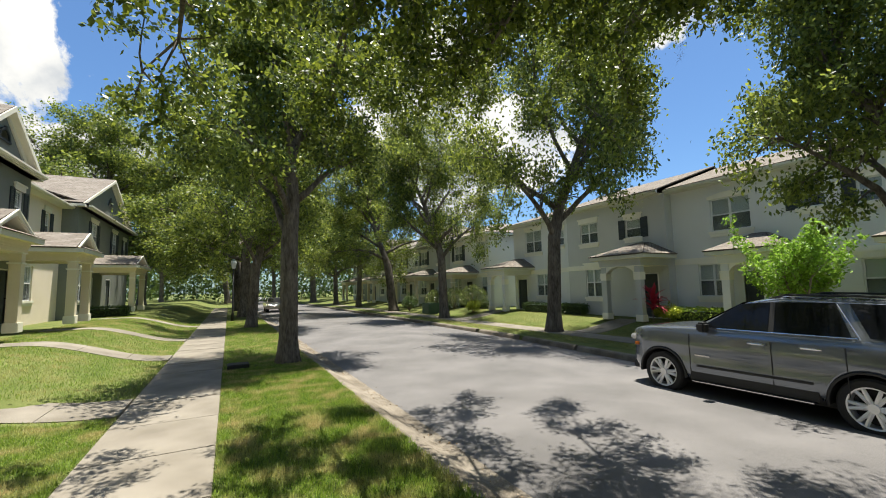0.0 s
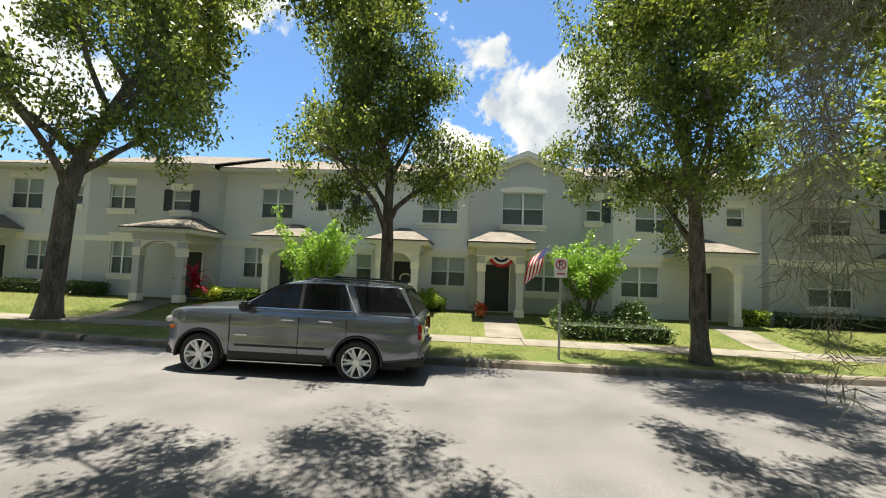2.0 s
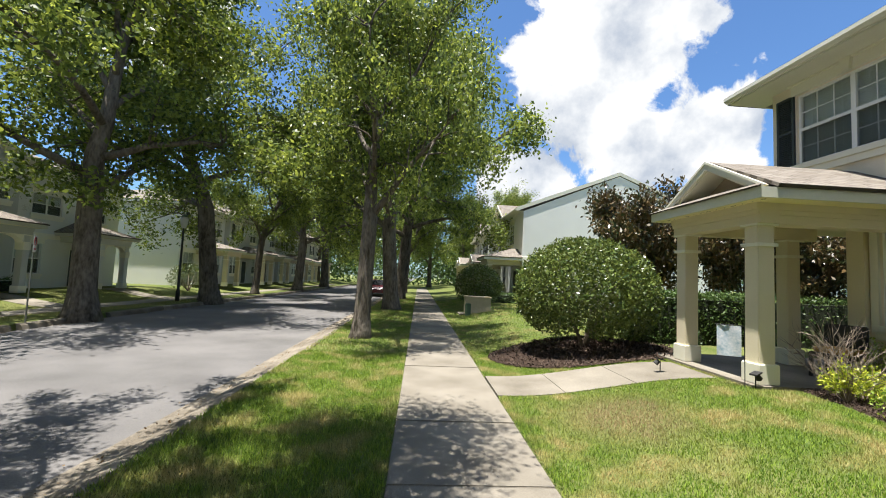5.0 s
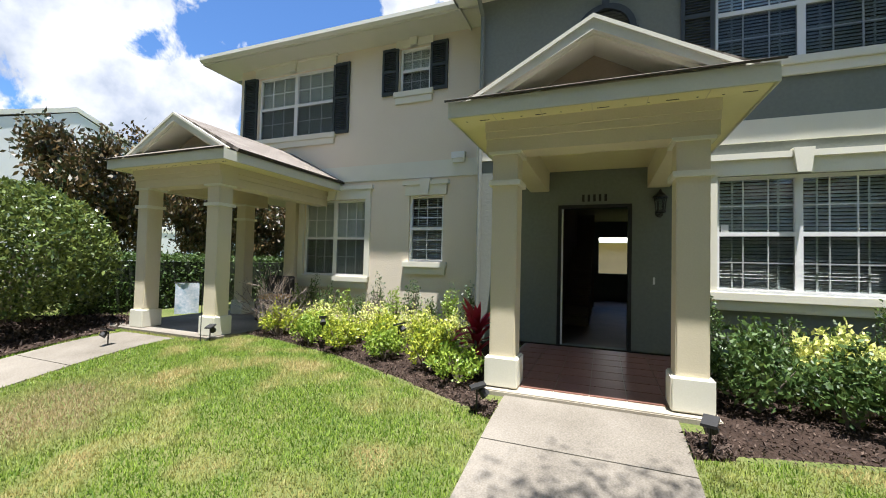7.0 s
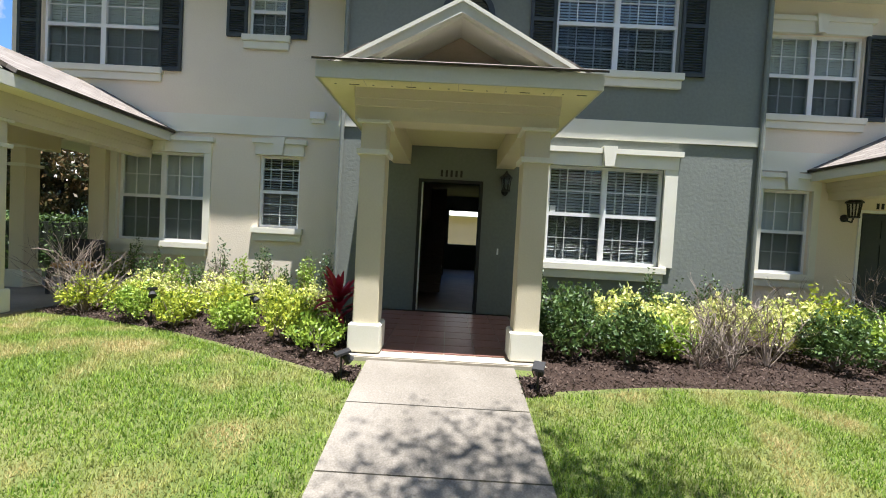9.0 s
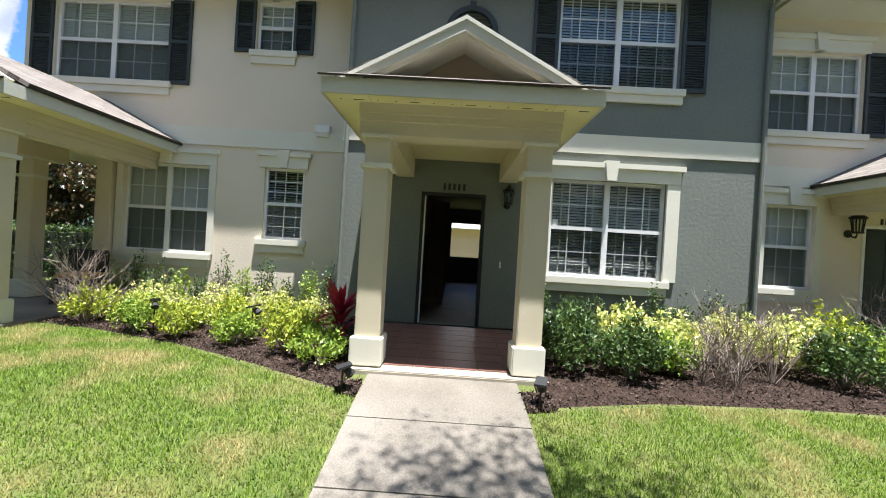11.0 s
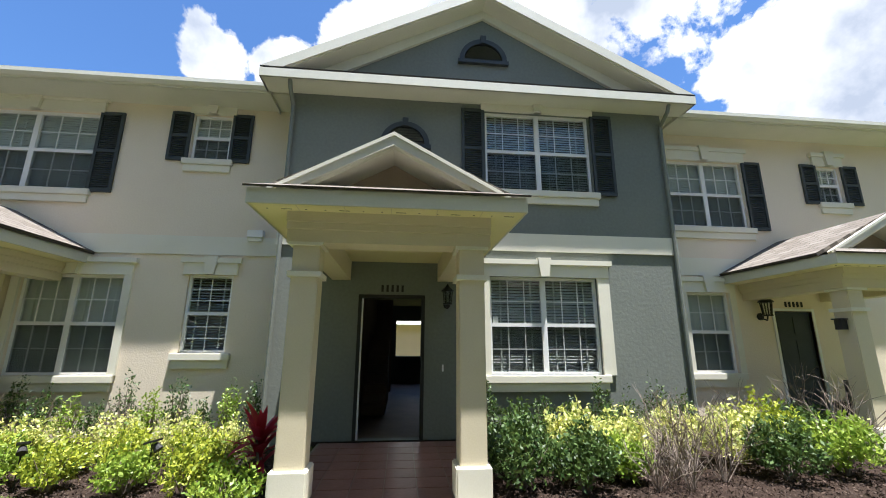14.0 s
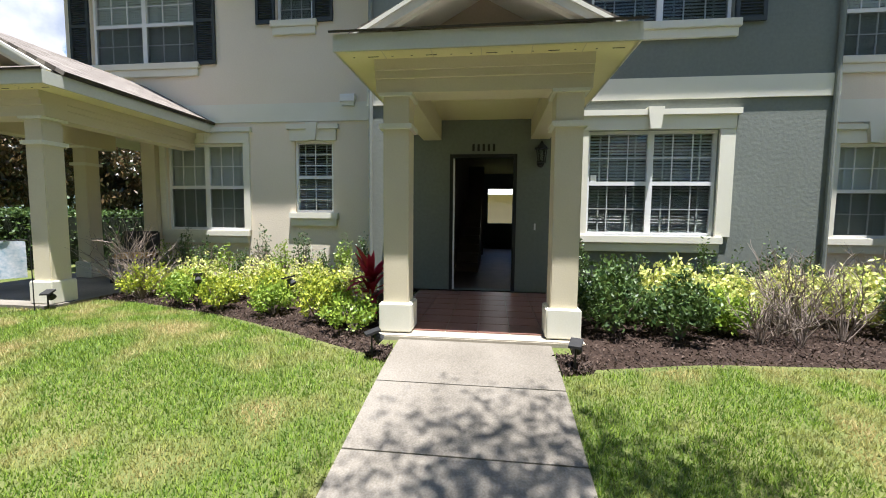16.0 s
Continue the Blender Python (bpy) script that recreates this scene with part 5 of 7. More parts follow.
def bark_trunk(axis, radii, sides=190, rows=420):
    """A trunk whose bark stands out in long plates between furrows."""
    ax = [Vector(p) for p in axis]
    seg = [0.0]
    for a, b in zip(ax, ax[1:]):
        seg.append(seg[-1] + (b - a).length)
    total = seg[-1]
    verts, plates = [], []
    for j in range(rows + 1):
        s = total * j / rows
        i = max(k for k in range(len(seg) - 1) if seg[k] <= s + 1e-9)
        t = (s - seg[i]) / (seg[i + 1] - seg[i])
        t2 = t
        c = ax[i].lerp(ax[i + 1], t2)
        d = (ax[i + 1] - ax[i]).normalized()
        r = radii[i] + (radii[i + 1] - radii[i]) * t
        ex = Vector((1, 0, 0))
        ex = (ex - d * ex.dot(d)).normalized()
        ey = d.cross(ex)
        for k in range(sides):
            a = 2 * math.pi * k / sides
            n = math.cos(a) * ex + math.sin(a) * ey
            q = Vector((math.cos(a) * r * 38, math.sin(a) * r * 38, s * 6.5))
            q = q + 0.5 * noise.noise_vector(q * 0.6)
            q2 = Vector((q.x * 0.8 + 31, q.y * 0.8 + 17, q.z * 2.3))
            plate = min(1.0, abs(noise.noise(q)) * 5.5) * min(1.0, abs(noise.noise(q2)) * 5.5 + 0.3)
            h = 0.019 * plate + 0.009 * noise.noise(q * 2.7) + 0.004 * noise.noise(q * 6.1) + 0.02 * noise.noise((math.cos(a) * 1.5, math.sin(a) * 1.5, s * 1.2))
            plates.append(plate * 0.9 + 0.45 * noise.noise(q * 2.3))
            verts.append(c + n * (r - 0.02 + h))
    faces = [(j * sides + k, j * sides + (k + 1) % sides, (j + 1) * sides + (k + 1) % sides, (j + 1) * sides + k) for j in range(rows) for k in range(sides)]
    return verts, faces, plates


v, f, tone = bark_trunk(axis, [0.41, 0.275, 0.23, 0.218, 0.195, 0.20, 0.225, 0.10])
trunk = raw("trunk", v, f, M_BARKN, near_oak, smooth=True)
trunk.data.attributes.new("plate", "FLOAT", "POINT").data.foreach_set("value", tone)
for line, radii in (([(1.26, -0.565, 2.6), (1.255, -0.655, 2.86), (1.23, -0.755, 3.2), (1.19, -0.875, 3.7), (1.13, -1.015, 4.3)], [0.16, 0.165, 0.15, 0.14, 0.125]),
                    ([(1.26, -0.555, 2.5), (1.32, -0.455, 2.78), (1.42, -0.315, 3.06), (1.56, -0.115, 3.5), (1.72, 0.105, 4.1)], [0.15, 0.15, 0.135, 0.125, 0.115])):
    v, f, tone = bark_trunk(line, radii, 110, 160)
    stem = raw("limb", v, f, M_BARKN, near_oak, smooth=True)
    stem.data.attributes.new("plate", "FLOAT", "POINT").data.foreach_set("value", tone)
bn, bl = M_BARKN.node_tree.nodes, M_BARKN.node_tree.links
# plates are paler weathered bark; furrows also get crevice shade in their colour
b_at, b_furrow_shade, b_mx = bn.new("ShaderNodeAttribute"), bn.new("ShaderNodeValToRGB"), bn.new("ShaderNodeMix")
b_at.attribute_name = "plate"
b_furrow_shade.color_ramp.elements[0].position, b_furrow_shade.color_ramp.elements[1].position = 0.15, 0.8
b_furrow_shade.color_ramp.elements[0].color, b_furrow_shade.color_ramp.elements[1].color = (0.09, 0.07, 0.06, 1), (1.55, 1.52, 1.45, 1)
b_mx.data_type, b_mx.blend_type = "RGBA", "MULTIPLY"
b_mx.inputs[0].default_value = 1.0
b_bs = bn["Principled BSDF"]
bl.new(b_at.outputs["Fac"], b_furrow_shade.inputs[0])
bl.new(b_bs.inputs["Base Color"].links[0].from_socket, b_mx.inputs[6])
bl.new(b_furrow_shade.outputs[0], b_mx.inputs[7])
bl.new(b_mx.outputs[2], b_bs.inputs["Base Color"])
FORK = Vector((1.255, -0.615, 2.82))
bm, places = branch_tree(11, 2.9, 0.26, 9, 3.4, 9.0, trunk_pts=[FORK - Vector((0, 0, 0.12)), FORK + Vector((0, 0, 0.05))],
                         first=[((0.34, 0.46, 1.2), 4.8), ((-0.2, -0.4, 1.7), 5.0), ((-0.70, 0.62, 0.75), 4.6), ((0.95, -0.15, 0.65), 4.8), ((0.22, 1.45, 0.13), 8.2), ((0.1, -0.95, 0.65), 4.4), ((0.25, 0.9, 0.95), 5.0), ((-0.45, -0.6, 1.2), 5.0), ((0.15, 0.9, 0.8), 6.2)])
part("limb", bm, M_BARK, near_oak, smooth=True)
v, f = leaf_cloud(places, 130, 0.28, 0.088, np.random.default_rng(4), 0.3)
c = new("crown", np_mesh("crown", v, f, M_LEAF))
c.parent = near_oak
moss(near_oak, [Vector((1.42, 0.59, 3.5)), Vector((1.46, 0.52, 3.35)), Vector((1.39, 0.66, 3.6)), Vector((1.44, 0.56, 3.45))], random.Random(2), 11, 1.7, 0.05, 1300)
moss(near_oak, [Vector((1.46, 0.20, 3.5)), Vector((1.52, 0.10, 3.4))], random.Random(6), 8, 1.1, 0.08, 900)
moss(near_oak, [p for p in places if p.x > 0.8], random.Random(9), 14, 0.8)


def long_limb(bm, start, end, r, rng, sag=0.4, reach=1.0):
    """A limb that arches from start to end, with side branches and twigs; returns the twig ends."""
    start, end, pl, n = Vector(start), Vector(end), [], 9
    line = [start.lerp(end, i / n) + Vector((rng.gauss(0, 0.07), rng.gauss(0, 0.07), sag * math.sin(math.pi * i / n) + rng.gauss(0, 0.05))) for i in range(n + 1)]
    tube(bm, line, [r * (1 - 0.86 * i / n) for i in range(n + 1)], 8)
    for i in range(3, n + 1):
        for _ in range(3):
            d = (line[i] - line[i - 1]).normalized() * 0.7 + Vector((rng.gauss(0, 0.7), rng.gauss(0, 0.7), rng.gauss(0.05, 0.45)))
            p = curve_pts(line[i], d, reach * rng.uniform(0.5, 1.25), 5, rng, -0.04, 0.2)
            tube(bm, p, [r * 0.2 * (1 - 0.8 * j / 5) for j in range(6)], 5)
            for j in (2, 3, 4, 5):
                for _ in range(2):
                    q = curve_pts(p[j], (p[j] - p[j - 1]).normalized() + Vector((rng.gauss(0, 0.8), rng.gauss(0, 0.8), rng.gauss(-0.2, 0.5))), rng.uniform(0.2, 0.5), 3, rng, -0.06, 0.25)
                    tube(bm, q, [0.006, 0.0045, 0.003, 0.0015], 3)
                    pl += q[1:]
    return pl


rng = random.Random(71)
bm, over = bmesh.new(), []
HI = FORK + Vector((0.1, 0.1, 1.0))
for end, r, sag in (((-0.9, 7.2, 4.8), 0.075, 0.5), ((1.3, 7.4, 5.1), 0.08, 0.5), ((3.2, 6.0, 5.0), 0.07, 0.4), ((2.5, 8.8, 6.0), 0.075, 0.5), ((4.4, 8.2, 6.3), 0.075, 0.5), ((6.0, 6.8, 6.6), 0.075, 0.5), ((5.2, 5.0, 5.5), 0.075, 0.5), ((5.9, 3.4, 6.3), 0.06, 0.5),
                    ((6.6, -1.2, 6.2), 0.075, 0.5), ((6.4, -2.9, 5.8), 0.075, 0.5), ((5.2, -4.4, 5.4), 0.07, 0.4), ((3.4, -5.6, 5.2), 0.07, 0.4)):
    over += long_limb(bm, HI, end, r, rng, sag)
part("limb", bm, M_BARK, near_oak, smooth=True)
v, f = leaf_cloud(over, 19, 0.09, 0.085, np.random.default_rng(41), 0.3, 0.5)
c = new("crown", np_mesh("crown", v, f, M_LEAF))
c.parent = near_oak
moss(near_oak, [p for p in over if p.x > 1.0], random.Random(19), 16, 0.7)


# twigs that hang from the crown over the footpath
rng = random.Random(33)
hub = [FORK, Vector((0.3, 0.6, 4.3)), Vector((-0.75, 1.6, 4.35)), Vector((-1.1, 2.3, 4.2))]
bm = bmesh.new()
tube(bm, hub, [0.06, 0.04, 0.022, 0.01], 6)
places = []
for k, end in enumerate([(-1.66, 1.24, 3.22), (-1.57, 1.42, 3.12), (-1.55, 1.62, 2.96), (-1.52, 1.50, 3.06), (-1.55, 1.90, 2.92), (-1.60, 1.06, 3.50), (-1.72, -0.02, 3.82), (-1.68, 0.40, 3.72), (-1.50, 1.75, 3.18), (-1.45, 1.95, 3.25), (-1.62, 1.36, 3.38)]):
    end = Vector(end)
    top = end + Vector((0.32, 0.34, 0.62))
    mid = end + Vector((0.07 + 0.05 * rng.random(), 0.16, 0.26))
    join = hub[1].lerp(hub[2], 0.5) if end.y < 0.8 else hub[2].lerp(hub[3], (k % 4) / 4)
    line = [join, top, top.lerp(mid, 0.5), mid, mid.lerp(end, 0.5), end]
    tube(bm, line, [0.010, 0.007, 0.005, 0.004, 0.003, 0.0015], 4)
    steps = [top.lerp(mid, j / 5) for j in range(5)] + [mid.lerp(end, j / 6) for j in range(7)]
    for j, p in enumerate(steps):
        places.append(p)
        if j % 2 == 0 and j < 10:
            tip = p + Vector((rng.gauss(0, 0.09), rng.gauss(0, 0.12), -0.06 - 0.06 * rng.random()))
            tube(bm, [p, tip], [0.002, 0.001], 3)
            places += [p.lerp(tip, 0.5), tip]
part("twig", bm, M_BARK, near_oak)
v, f = leaf_cloud(places, 9, 0.024, 0.047, np.random.default_rng(14), 0.3, 0.46)
c = new("leaves", np_mesh("leaves", v, f, M_LEAF))
c.parent = near_oak


# ---- shrubs and beds ----
M_GOLD = leafy("golden_shrub_leaf", (0.075, 0.145, 0.012), (0.52, 0.54, 0.06), hue=0.0, trans=0.25)
M_LIME = leafy("lime_shrub_leaf", (0.11, 0.20, 0.02), (0.34, 0.43, 0.06), hue=0.0, trans=0.25)
M_DEEP = leafy("deep_green_leaf", (0.022, 0.055, 0.012), (0.10, 0.165, 0.04), trans=0.2)
M_PALE = leafy("variegated_leaf", (0.20, 0.28, 0.05), (0.80, 0.76, 0.28), hue=0.0, trans=0.25)
M_REDL = leafy("cordyline_leaf", (0.16, 0.01, 0.03), (0.75, 0.05, 0.09), hue=0.0, trans=0.3)
M_MAG = leafy("magnolia_leaf", (0.018, 0.036, 0.012), (0.14, 0.088, 0.035), hue=0.0, trans=0.1, rough=0.3)
M_MYRT = leafy("myrtle_leaf", (0.10, 0.20, 0.02), (0.30, 0.46, 0.07), hue=0.0, trans=0.4)
M_TWIG = shade("bare_twig", (0.16, 0.125, 0.10), (0.27, 0.22, 0.18), rough=0.9, scale=9, fine=60, bump=0.3)


def shrub(kind, label, x, y, r, h, material, leaves, size, seed, ball=False, slim=0.5, z=None, group="shrubs in the beds"):
    """Stems that fan out from one root, and leaves on their upper parts."""
    rng, rn = random.Random(seed), np.random.default_rng(seed)
    t = thing(kind, label, "shrub", pose(x, y, float(gz(x, y)) + 0.02 if z is None else z), group)
    bm, tips = bmesh.new(), []
    for k in range(9):
        a = rng.uniform(0, 6.283)
        q = math.sqrt(rng.uniform(0, 1)) * 0.8
        top = Vector((r * q * math.cos(a), r * q * math.sin(a), h * rng.uniform(0.55, 0.95)))
        pts = [Vector((0, 0, -0.03)), top * 0.45 + Vector((0, 0, -0.02 * h)), top]
        tube(bm, pts, [0.012 * (1 + h), 0.008 * (1 + h), 0.003], 4)
    part("stem", bm, M_TWIG, t)
    n = leaves
    if ball:
        d = rn.normal(0, 1, (n, 3))
        d /= np.linalg.norm(d, axis=1)[:, None]
        rad = 1 - 0.42 * rn.uniform(0, 1, n) ** 2.2
        lump = 1 + 0.025 * np.sin(d[:, 0] * 9 + seed) * np.sin(d[:, 1] * 11) + 0.02 * rn.normal(0, 1, n)
        p = d * (rad * lump)[:, None] * np.array([r, r, h * 0.52]) + np.array([0, 0, h * 0.5])
        p = p[p[:, 2] > h * 0.1 + 0.14 * h * np.sin(3 * np.arctan2(p[:, 1], p[:, 0]) + seed) ** 2]
        v, f = leaf_cloud(p, 1, 0.01, size, rn, -0.35, slim)
    else:
        # upright shoots, each with leaves set round its upper half
        m = n // 16
        a, q = rn.uniform(0, 6.283, m), np.sqrt(rn.uniform(0, 1, m))
        tall = h * (1.0 - 0.45 * q ** 2) * (1 + 0.16 * np.sin(3 * a + seed) + rn.normal(0, 0.1, m))
        root = np.stack([r * q * np.cos(a) * 0.62, r * q * np.sin(a) * 0.62, tall * 0.18], 1)
        tip = np.stack([r * q * np.cos(a) * 1.08, r * q * np.sin(a) * 1.08, tall], 1)
        w = 1 - 0.75 * rn.uniform(0, 1, (m, 16)) ** 1.4
        c0 = (root[:, None] + (tip - root)[:, None] * w[..., None]).reshape(-1, 3)
        v, f = leaf_cloud(c0, 1, 0.018, size, rn, -0.6, slim)
    c = new("foliage", np_mesh("foliage", v, f, material))
    c.parent = t
    return t


def bare_shrub(x, y, h, seed, label="leafless twiggy shrub standing in the mulch"):
    rng = random.Random(seed)
    t = thing("bare_shrub", label, "shrub", pose(x, y, float(gz(x, y))), "shrubs in the beds")
    for k in range(15):
        bm = bmesh.new()
        d = Vector((rng.gauss(0, 0.3), rng.gauss(0, 0.3), 1))
        p = curve_pts((0, 0, -0.02), d, h * rng.uniform(0.7, 1.1), 5, rng, 0.0, 0.14)
        tube(bm, p, [0.006, 0.005, 0.0045, 0.0035, 0.0025, 0.0012], 4)
        for i in (2, 3, 4):
            for _ in range(2):
                q = curve_pts(p[i], (p[i] - p[i - 1]).normalized() + Vector((rng.gauss(0, 0.7), rng.gauss(0, 0.7), 0.1)), h * 0.3, 3, rng, 0.0, 0.2)
                tube(bm, q, [0.004, 0.003, 0.002, 0.001], 3)
        part("twig", bm, M_TWIG, t)


def bed(name, label, front, back, ys):
    """A mulch bed between a curved edge and the wall, with loose chips on it."""
    verts, faces = [], []
    n = 14
    for y in ys:
        fx, bx = front(y), back(y)
        for i in range(n + 1):
            x = bx + (fx - bx) * i / n
            verts.append((x, y, float(gz(x, y)) + (0.03 if 0 < i < n else -0.02)))
    for j in range(len(ys) - 1):
        for i in range(n):
            a = j * (n + 1) + i
            faces.append((a, a + 1, a + n + 2, a + n + 1))
    b = tagged(raw(name, verts, faces, M_MULCH), label, "mulch bed", kind="structure")
    rn = np.random.default_rng(7)
    m = 15000
    y = rn.uniform(ys[0], ys[-1], m)
    fx, bx = np.array([front(q) for q in y]), np.array([back(q) for q in y])
    w = rn.uniform(0, 1, m) ** 0.7
    x = bx + (fx - bx) * w
    c = np.stack([x, y, gz(x, y) + 0.036], axis=1)
    v, f = leaf_cloud(c, 1, 0.005, 0.036, rn, 0.0, 0.35, 0.4)
    ch = new("bark_chips", np_mesh("bark_chips", v, f, M_CHIP))
    ch.parent = b
    tagged(ch, "loose brown bark chips", kind="stuff")


def edge_left(y):
    return float(np.interp(y, (-6.0, -4.5, -3.15, -1.95, -1.1, -0.76), (-5.75, -5.5, -5.08, -4.5, -4.12, -4.0)))


def edge_right(y):
    return float(np.interp(y, (0.70, 1.3, 2.0, 3.2, 4.4, 5.6, 6.3), (-3.92, -4.05, -4.2, -4.28, -4.28, -4.5, -5.2)))


bed("mulch_bed", "dark bark mulch bed along the tan wall", edge_left, lambda y: -7.8 if y < -1.84 else (-7.1 if y < -0.97 else -4.3), [float(v) for v in np.arange(-5.3, -0.76, 0.15)] + [-0.77])
bed("mulch_bed", "dark bark mulch bed below the slate-grey wall", edge_right, lambda y: -4.3 if y < 0.97 else (-7.1 if y < 4.8 else -7.8), [float(v) for v in np.arange(0.71, 6.3, 0.15)])
rng = random.Random(17)
GOLDS = [(-5.55, -4.75), (-5.8, -4.2), (-5.25, -3.85), (-5.6, -3.45), (-5.05, -3.2), (-5.5, -2.8), (-4.95, -2.45), (-5.6, -2.2), (-4.7, -1.75), (-5.2, -1.75), (-4.45, -1.3), (-5.9, -3.0), (-5.95, -4.9)]
for k, (x, y) in enumerate(GOLDS):
    shrub("golden_shrub", "low yellow-green rounded shrub in bark mulch", x - 0.22, y, rng.uniform(0.22, 0.29), rng.uniform(0.34, 0.47), M_LIME if k % 4 == 2 else M_GOLD, 1500, 0.047, 100 + k)
for k, (x, y) in enumerate([(-6.35, -3.3), (-6.3, -2.5), (-6.2, -4.2), (-6.0, -1.75)]):
    shrub("variegated_shrub", "pale cream and green variegated shrub", x, y, 0.34, 0.5, M_PALE, 1700, 0.045, 130 + k)
for k in range(11):
    shrub("young_hedge_plant", "small dark green young hedge plant against the wall", -7.25, -5.6 + 0.36 * k, 0.17, rng.uniform(0.5, 0.85), M_DEEP if k % 3 else M_LIME, 700, 0.045, 150 + k)
for k in range(8):
    shrub("young_hedge_plant", "small dark green young hedge plant against the wall", -6.6, 1.35 + 0.42 * k, 0.17, rng.uniform(0.6, 0.85), M_DEEP, 700, 0.045, 170 + k)
RIGHTS = [(-4.85, 1.35, 0.42, 0.75, M_DEEP), (-4.75, 1.95, 0.42, 0.7, M_DEEP), (-5.4, 1.5, 0.42, 0.8, M_DEEP), (-5.35, 2.1, 0.42, 0.8, M_PALE), (-5.5, 2.75, 0.4, 0.7, M_PALE), (-5.0, 2.5, 0.3, 0.5, M_LIME),
          (-5.6, 3.5, 0.42, 0.75, M_PALE), (-5.4, 4.1, 0.45, 0.8, M_PALE), (-5.6, 4.75, 0.45, 0.85, M_GOLD), (-4.9, 4.3, 0.4, 0.7, M_DEEP), (-5.0, 5.1, 0.45, 0.75, M_LIME), (-5.9, 5.5, 0.4, 0.7, M_DEEP), (-6.1, 3.0, 0.35, 0.6, M_DEEP), (-6.2, 6.0, 0.3, 0.6, M_DEEP)]
for k, (x, y, r, h, m) in enumerate(RIGHTS):
    shrub("garden_shrub", {M_DEEP: "bushy dark green shrub in bark mulch", M_PALE: "bushy shrub with cream-yellow variegated leaves", M_LIME: "light green low rounded garden shrub", M_GOLD: "bushy yellow-green leafy garden shrub"}[m], x - 0.1, y, r * 0.88, h * 0.82, m, 2300, 0.058, 200 + k)
for k, (x, y, h) in enumerate([(-5.9, -5.1, 1.15), (-5.2, 3.15, 0.95), (-5.0, 3.55, 0.85), (-5.5, 5.6, 1.2), (-6.9, -3.7, 0.7), (-6.6, 5.2, 0.9), (-5.75, -4.75, 1.0), (-4.75, 3.0, 0.7), (-4.8, 2.7, 0.6), (-6.4, 6.1, 1.1), (-5.3, 3.4, 1.0)]):
    bare_shrub(x, y, h, 40 + k)


def cordyline(x, y, z, s, seed, label):
    rng = random.Random(seed)
    t = thing("cordyline", label, "plant", pose(x, y, z), "red cordylines")
    for k in range(2):
        bm = bmesh.new()
        tube(bm, [(0.05 * k, 0.04 * k, -0.02), (0.1 * k, 0.02, 0.25 * s), (0.12 * k, -0.03, (0.45 + 0.15 * k) * s)], [0.016, 0.014, 0.012], 6)
        part("stem", bm, M_TWIG, t)
    for k in range(46):
        bm = bmesh.new()
        a, el = rng.uniform(0, 6.283), rng.uniform(0.1, 1.35)
        ln, w = s * rng.uniform(0.32, 0.5), s * rng.uniform(0.028, 0.045)
        base = Vector((0.06 * (k % 2), 0, s * rng.uniform(0.25, 0.55)))
        side = Vector((-math.sin(a), math.cos(a), 0))
        rows = []
        p = base.copy()
        for i in range(6):
            e = el - 0.22 * i * (1.2 - el * 0.5)
            ww = w * math.sin(math.pi * (0.18 + 0.82 * i / 5)) + 0.001
            rows.append((bm.verts.new(p - side * ww), bm.verts.new(p + Vector((0, 0, -0.25 * ww))), bm.verts.new(p + side * ww)))
            p = p + Vector((math.cos(a) * math.cos(e), math.sin(a) * math.cos(e), math.sin(e))) * ln / 5
        for r0_, r1_ in zip(rows, rows[1:]):
            for i in (0, 1):
                bm.faces.new((r0_[i], r0_[i + 1], r1_[i + 1], r1_[i]))
        part("leaf", bm, M_REDL, t, smooth=True)


cordyline(-5.25, -1.25, 0.33, 1.0, 3, "crimson cordyline with strap leaves beside the porch column")
cordyline(16.0, 12.4, 0.36, 1.9, 6, "tall crimson cordyline before the grey house")

# clipped ball, hedges, magnolia, crepe myrtles
tagged(raw("mulch_ring", [(-3.9 + 2.1 * math.cos(a) * q, -8.7 + 1.55 * math.sin(a) * q, float(gz(-3.9 + 2.1 * math.cos(a) * q, -8.7 + 1.55 * math.sin(a) * q)) + 0.03) for q in (0.02, 0.5, 1.0) for a in np.linspace(0, 6.2832, 41)[:-1]],
           [(r * 40 + k, r * 40 + (k + 1) % 40, (r + 1) * 40 + (k + 1) % 40, (r + 1) * 40 + k) for r in range(2) for k in range(40)], M_MULCH), "ring of dark bark mulch under a clipped shrub", "mulch bed", kind="structure")
rn = np.random.default_rng(61)
ra_, rq_ = rn.uniform(0, 6.283, 5000), np.sqrt(rn.uniform(0, 1, 5000))
cx_, cy_ = -3.9 + 2.1 * np.cos(ra_) * rq_, -8.7 + 1.55 * np.sin(ra_) * rq_
v, f = leaf_cloud(np.stack([cx_, cy_, gz(cx_, cy_) + 0.04], 1), 1, 0.008, 0.075, rn, 0.0, 0.35, 0.5)
tagged(new("bark_chips", np_mesh("bark_chips", v, f, M_CHIP)), "loose dark bark chips under the clipped shrub", "mulch", kind="stuff")
M_BALL = leafy("clipped_leaf", (0.03, 0.06, 0.014), (0.17, 0.22, 0.05), trans=0.2, rough=0.3)
shrub("clipped_shrub", "large clipped dome-shaped green shrub on bare stems", -4.0, -8.9, 1.56, 2.4, M_BALL, 36000, 0.082, 300, ball=True)
shrub("clipped_shrub", "clipped round green shrub beside the footpath", -3.55, -22.6, 1.3, 2.25, M_BALL, 12000, 0.10, 301, ball=True)
shrub("clipped_shrub", "clipped round green shrub on the lawn", -5.0, -28.5, 1.3, 1.6, M_BALL, 6000, 0.08, 302, ball=True)


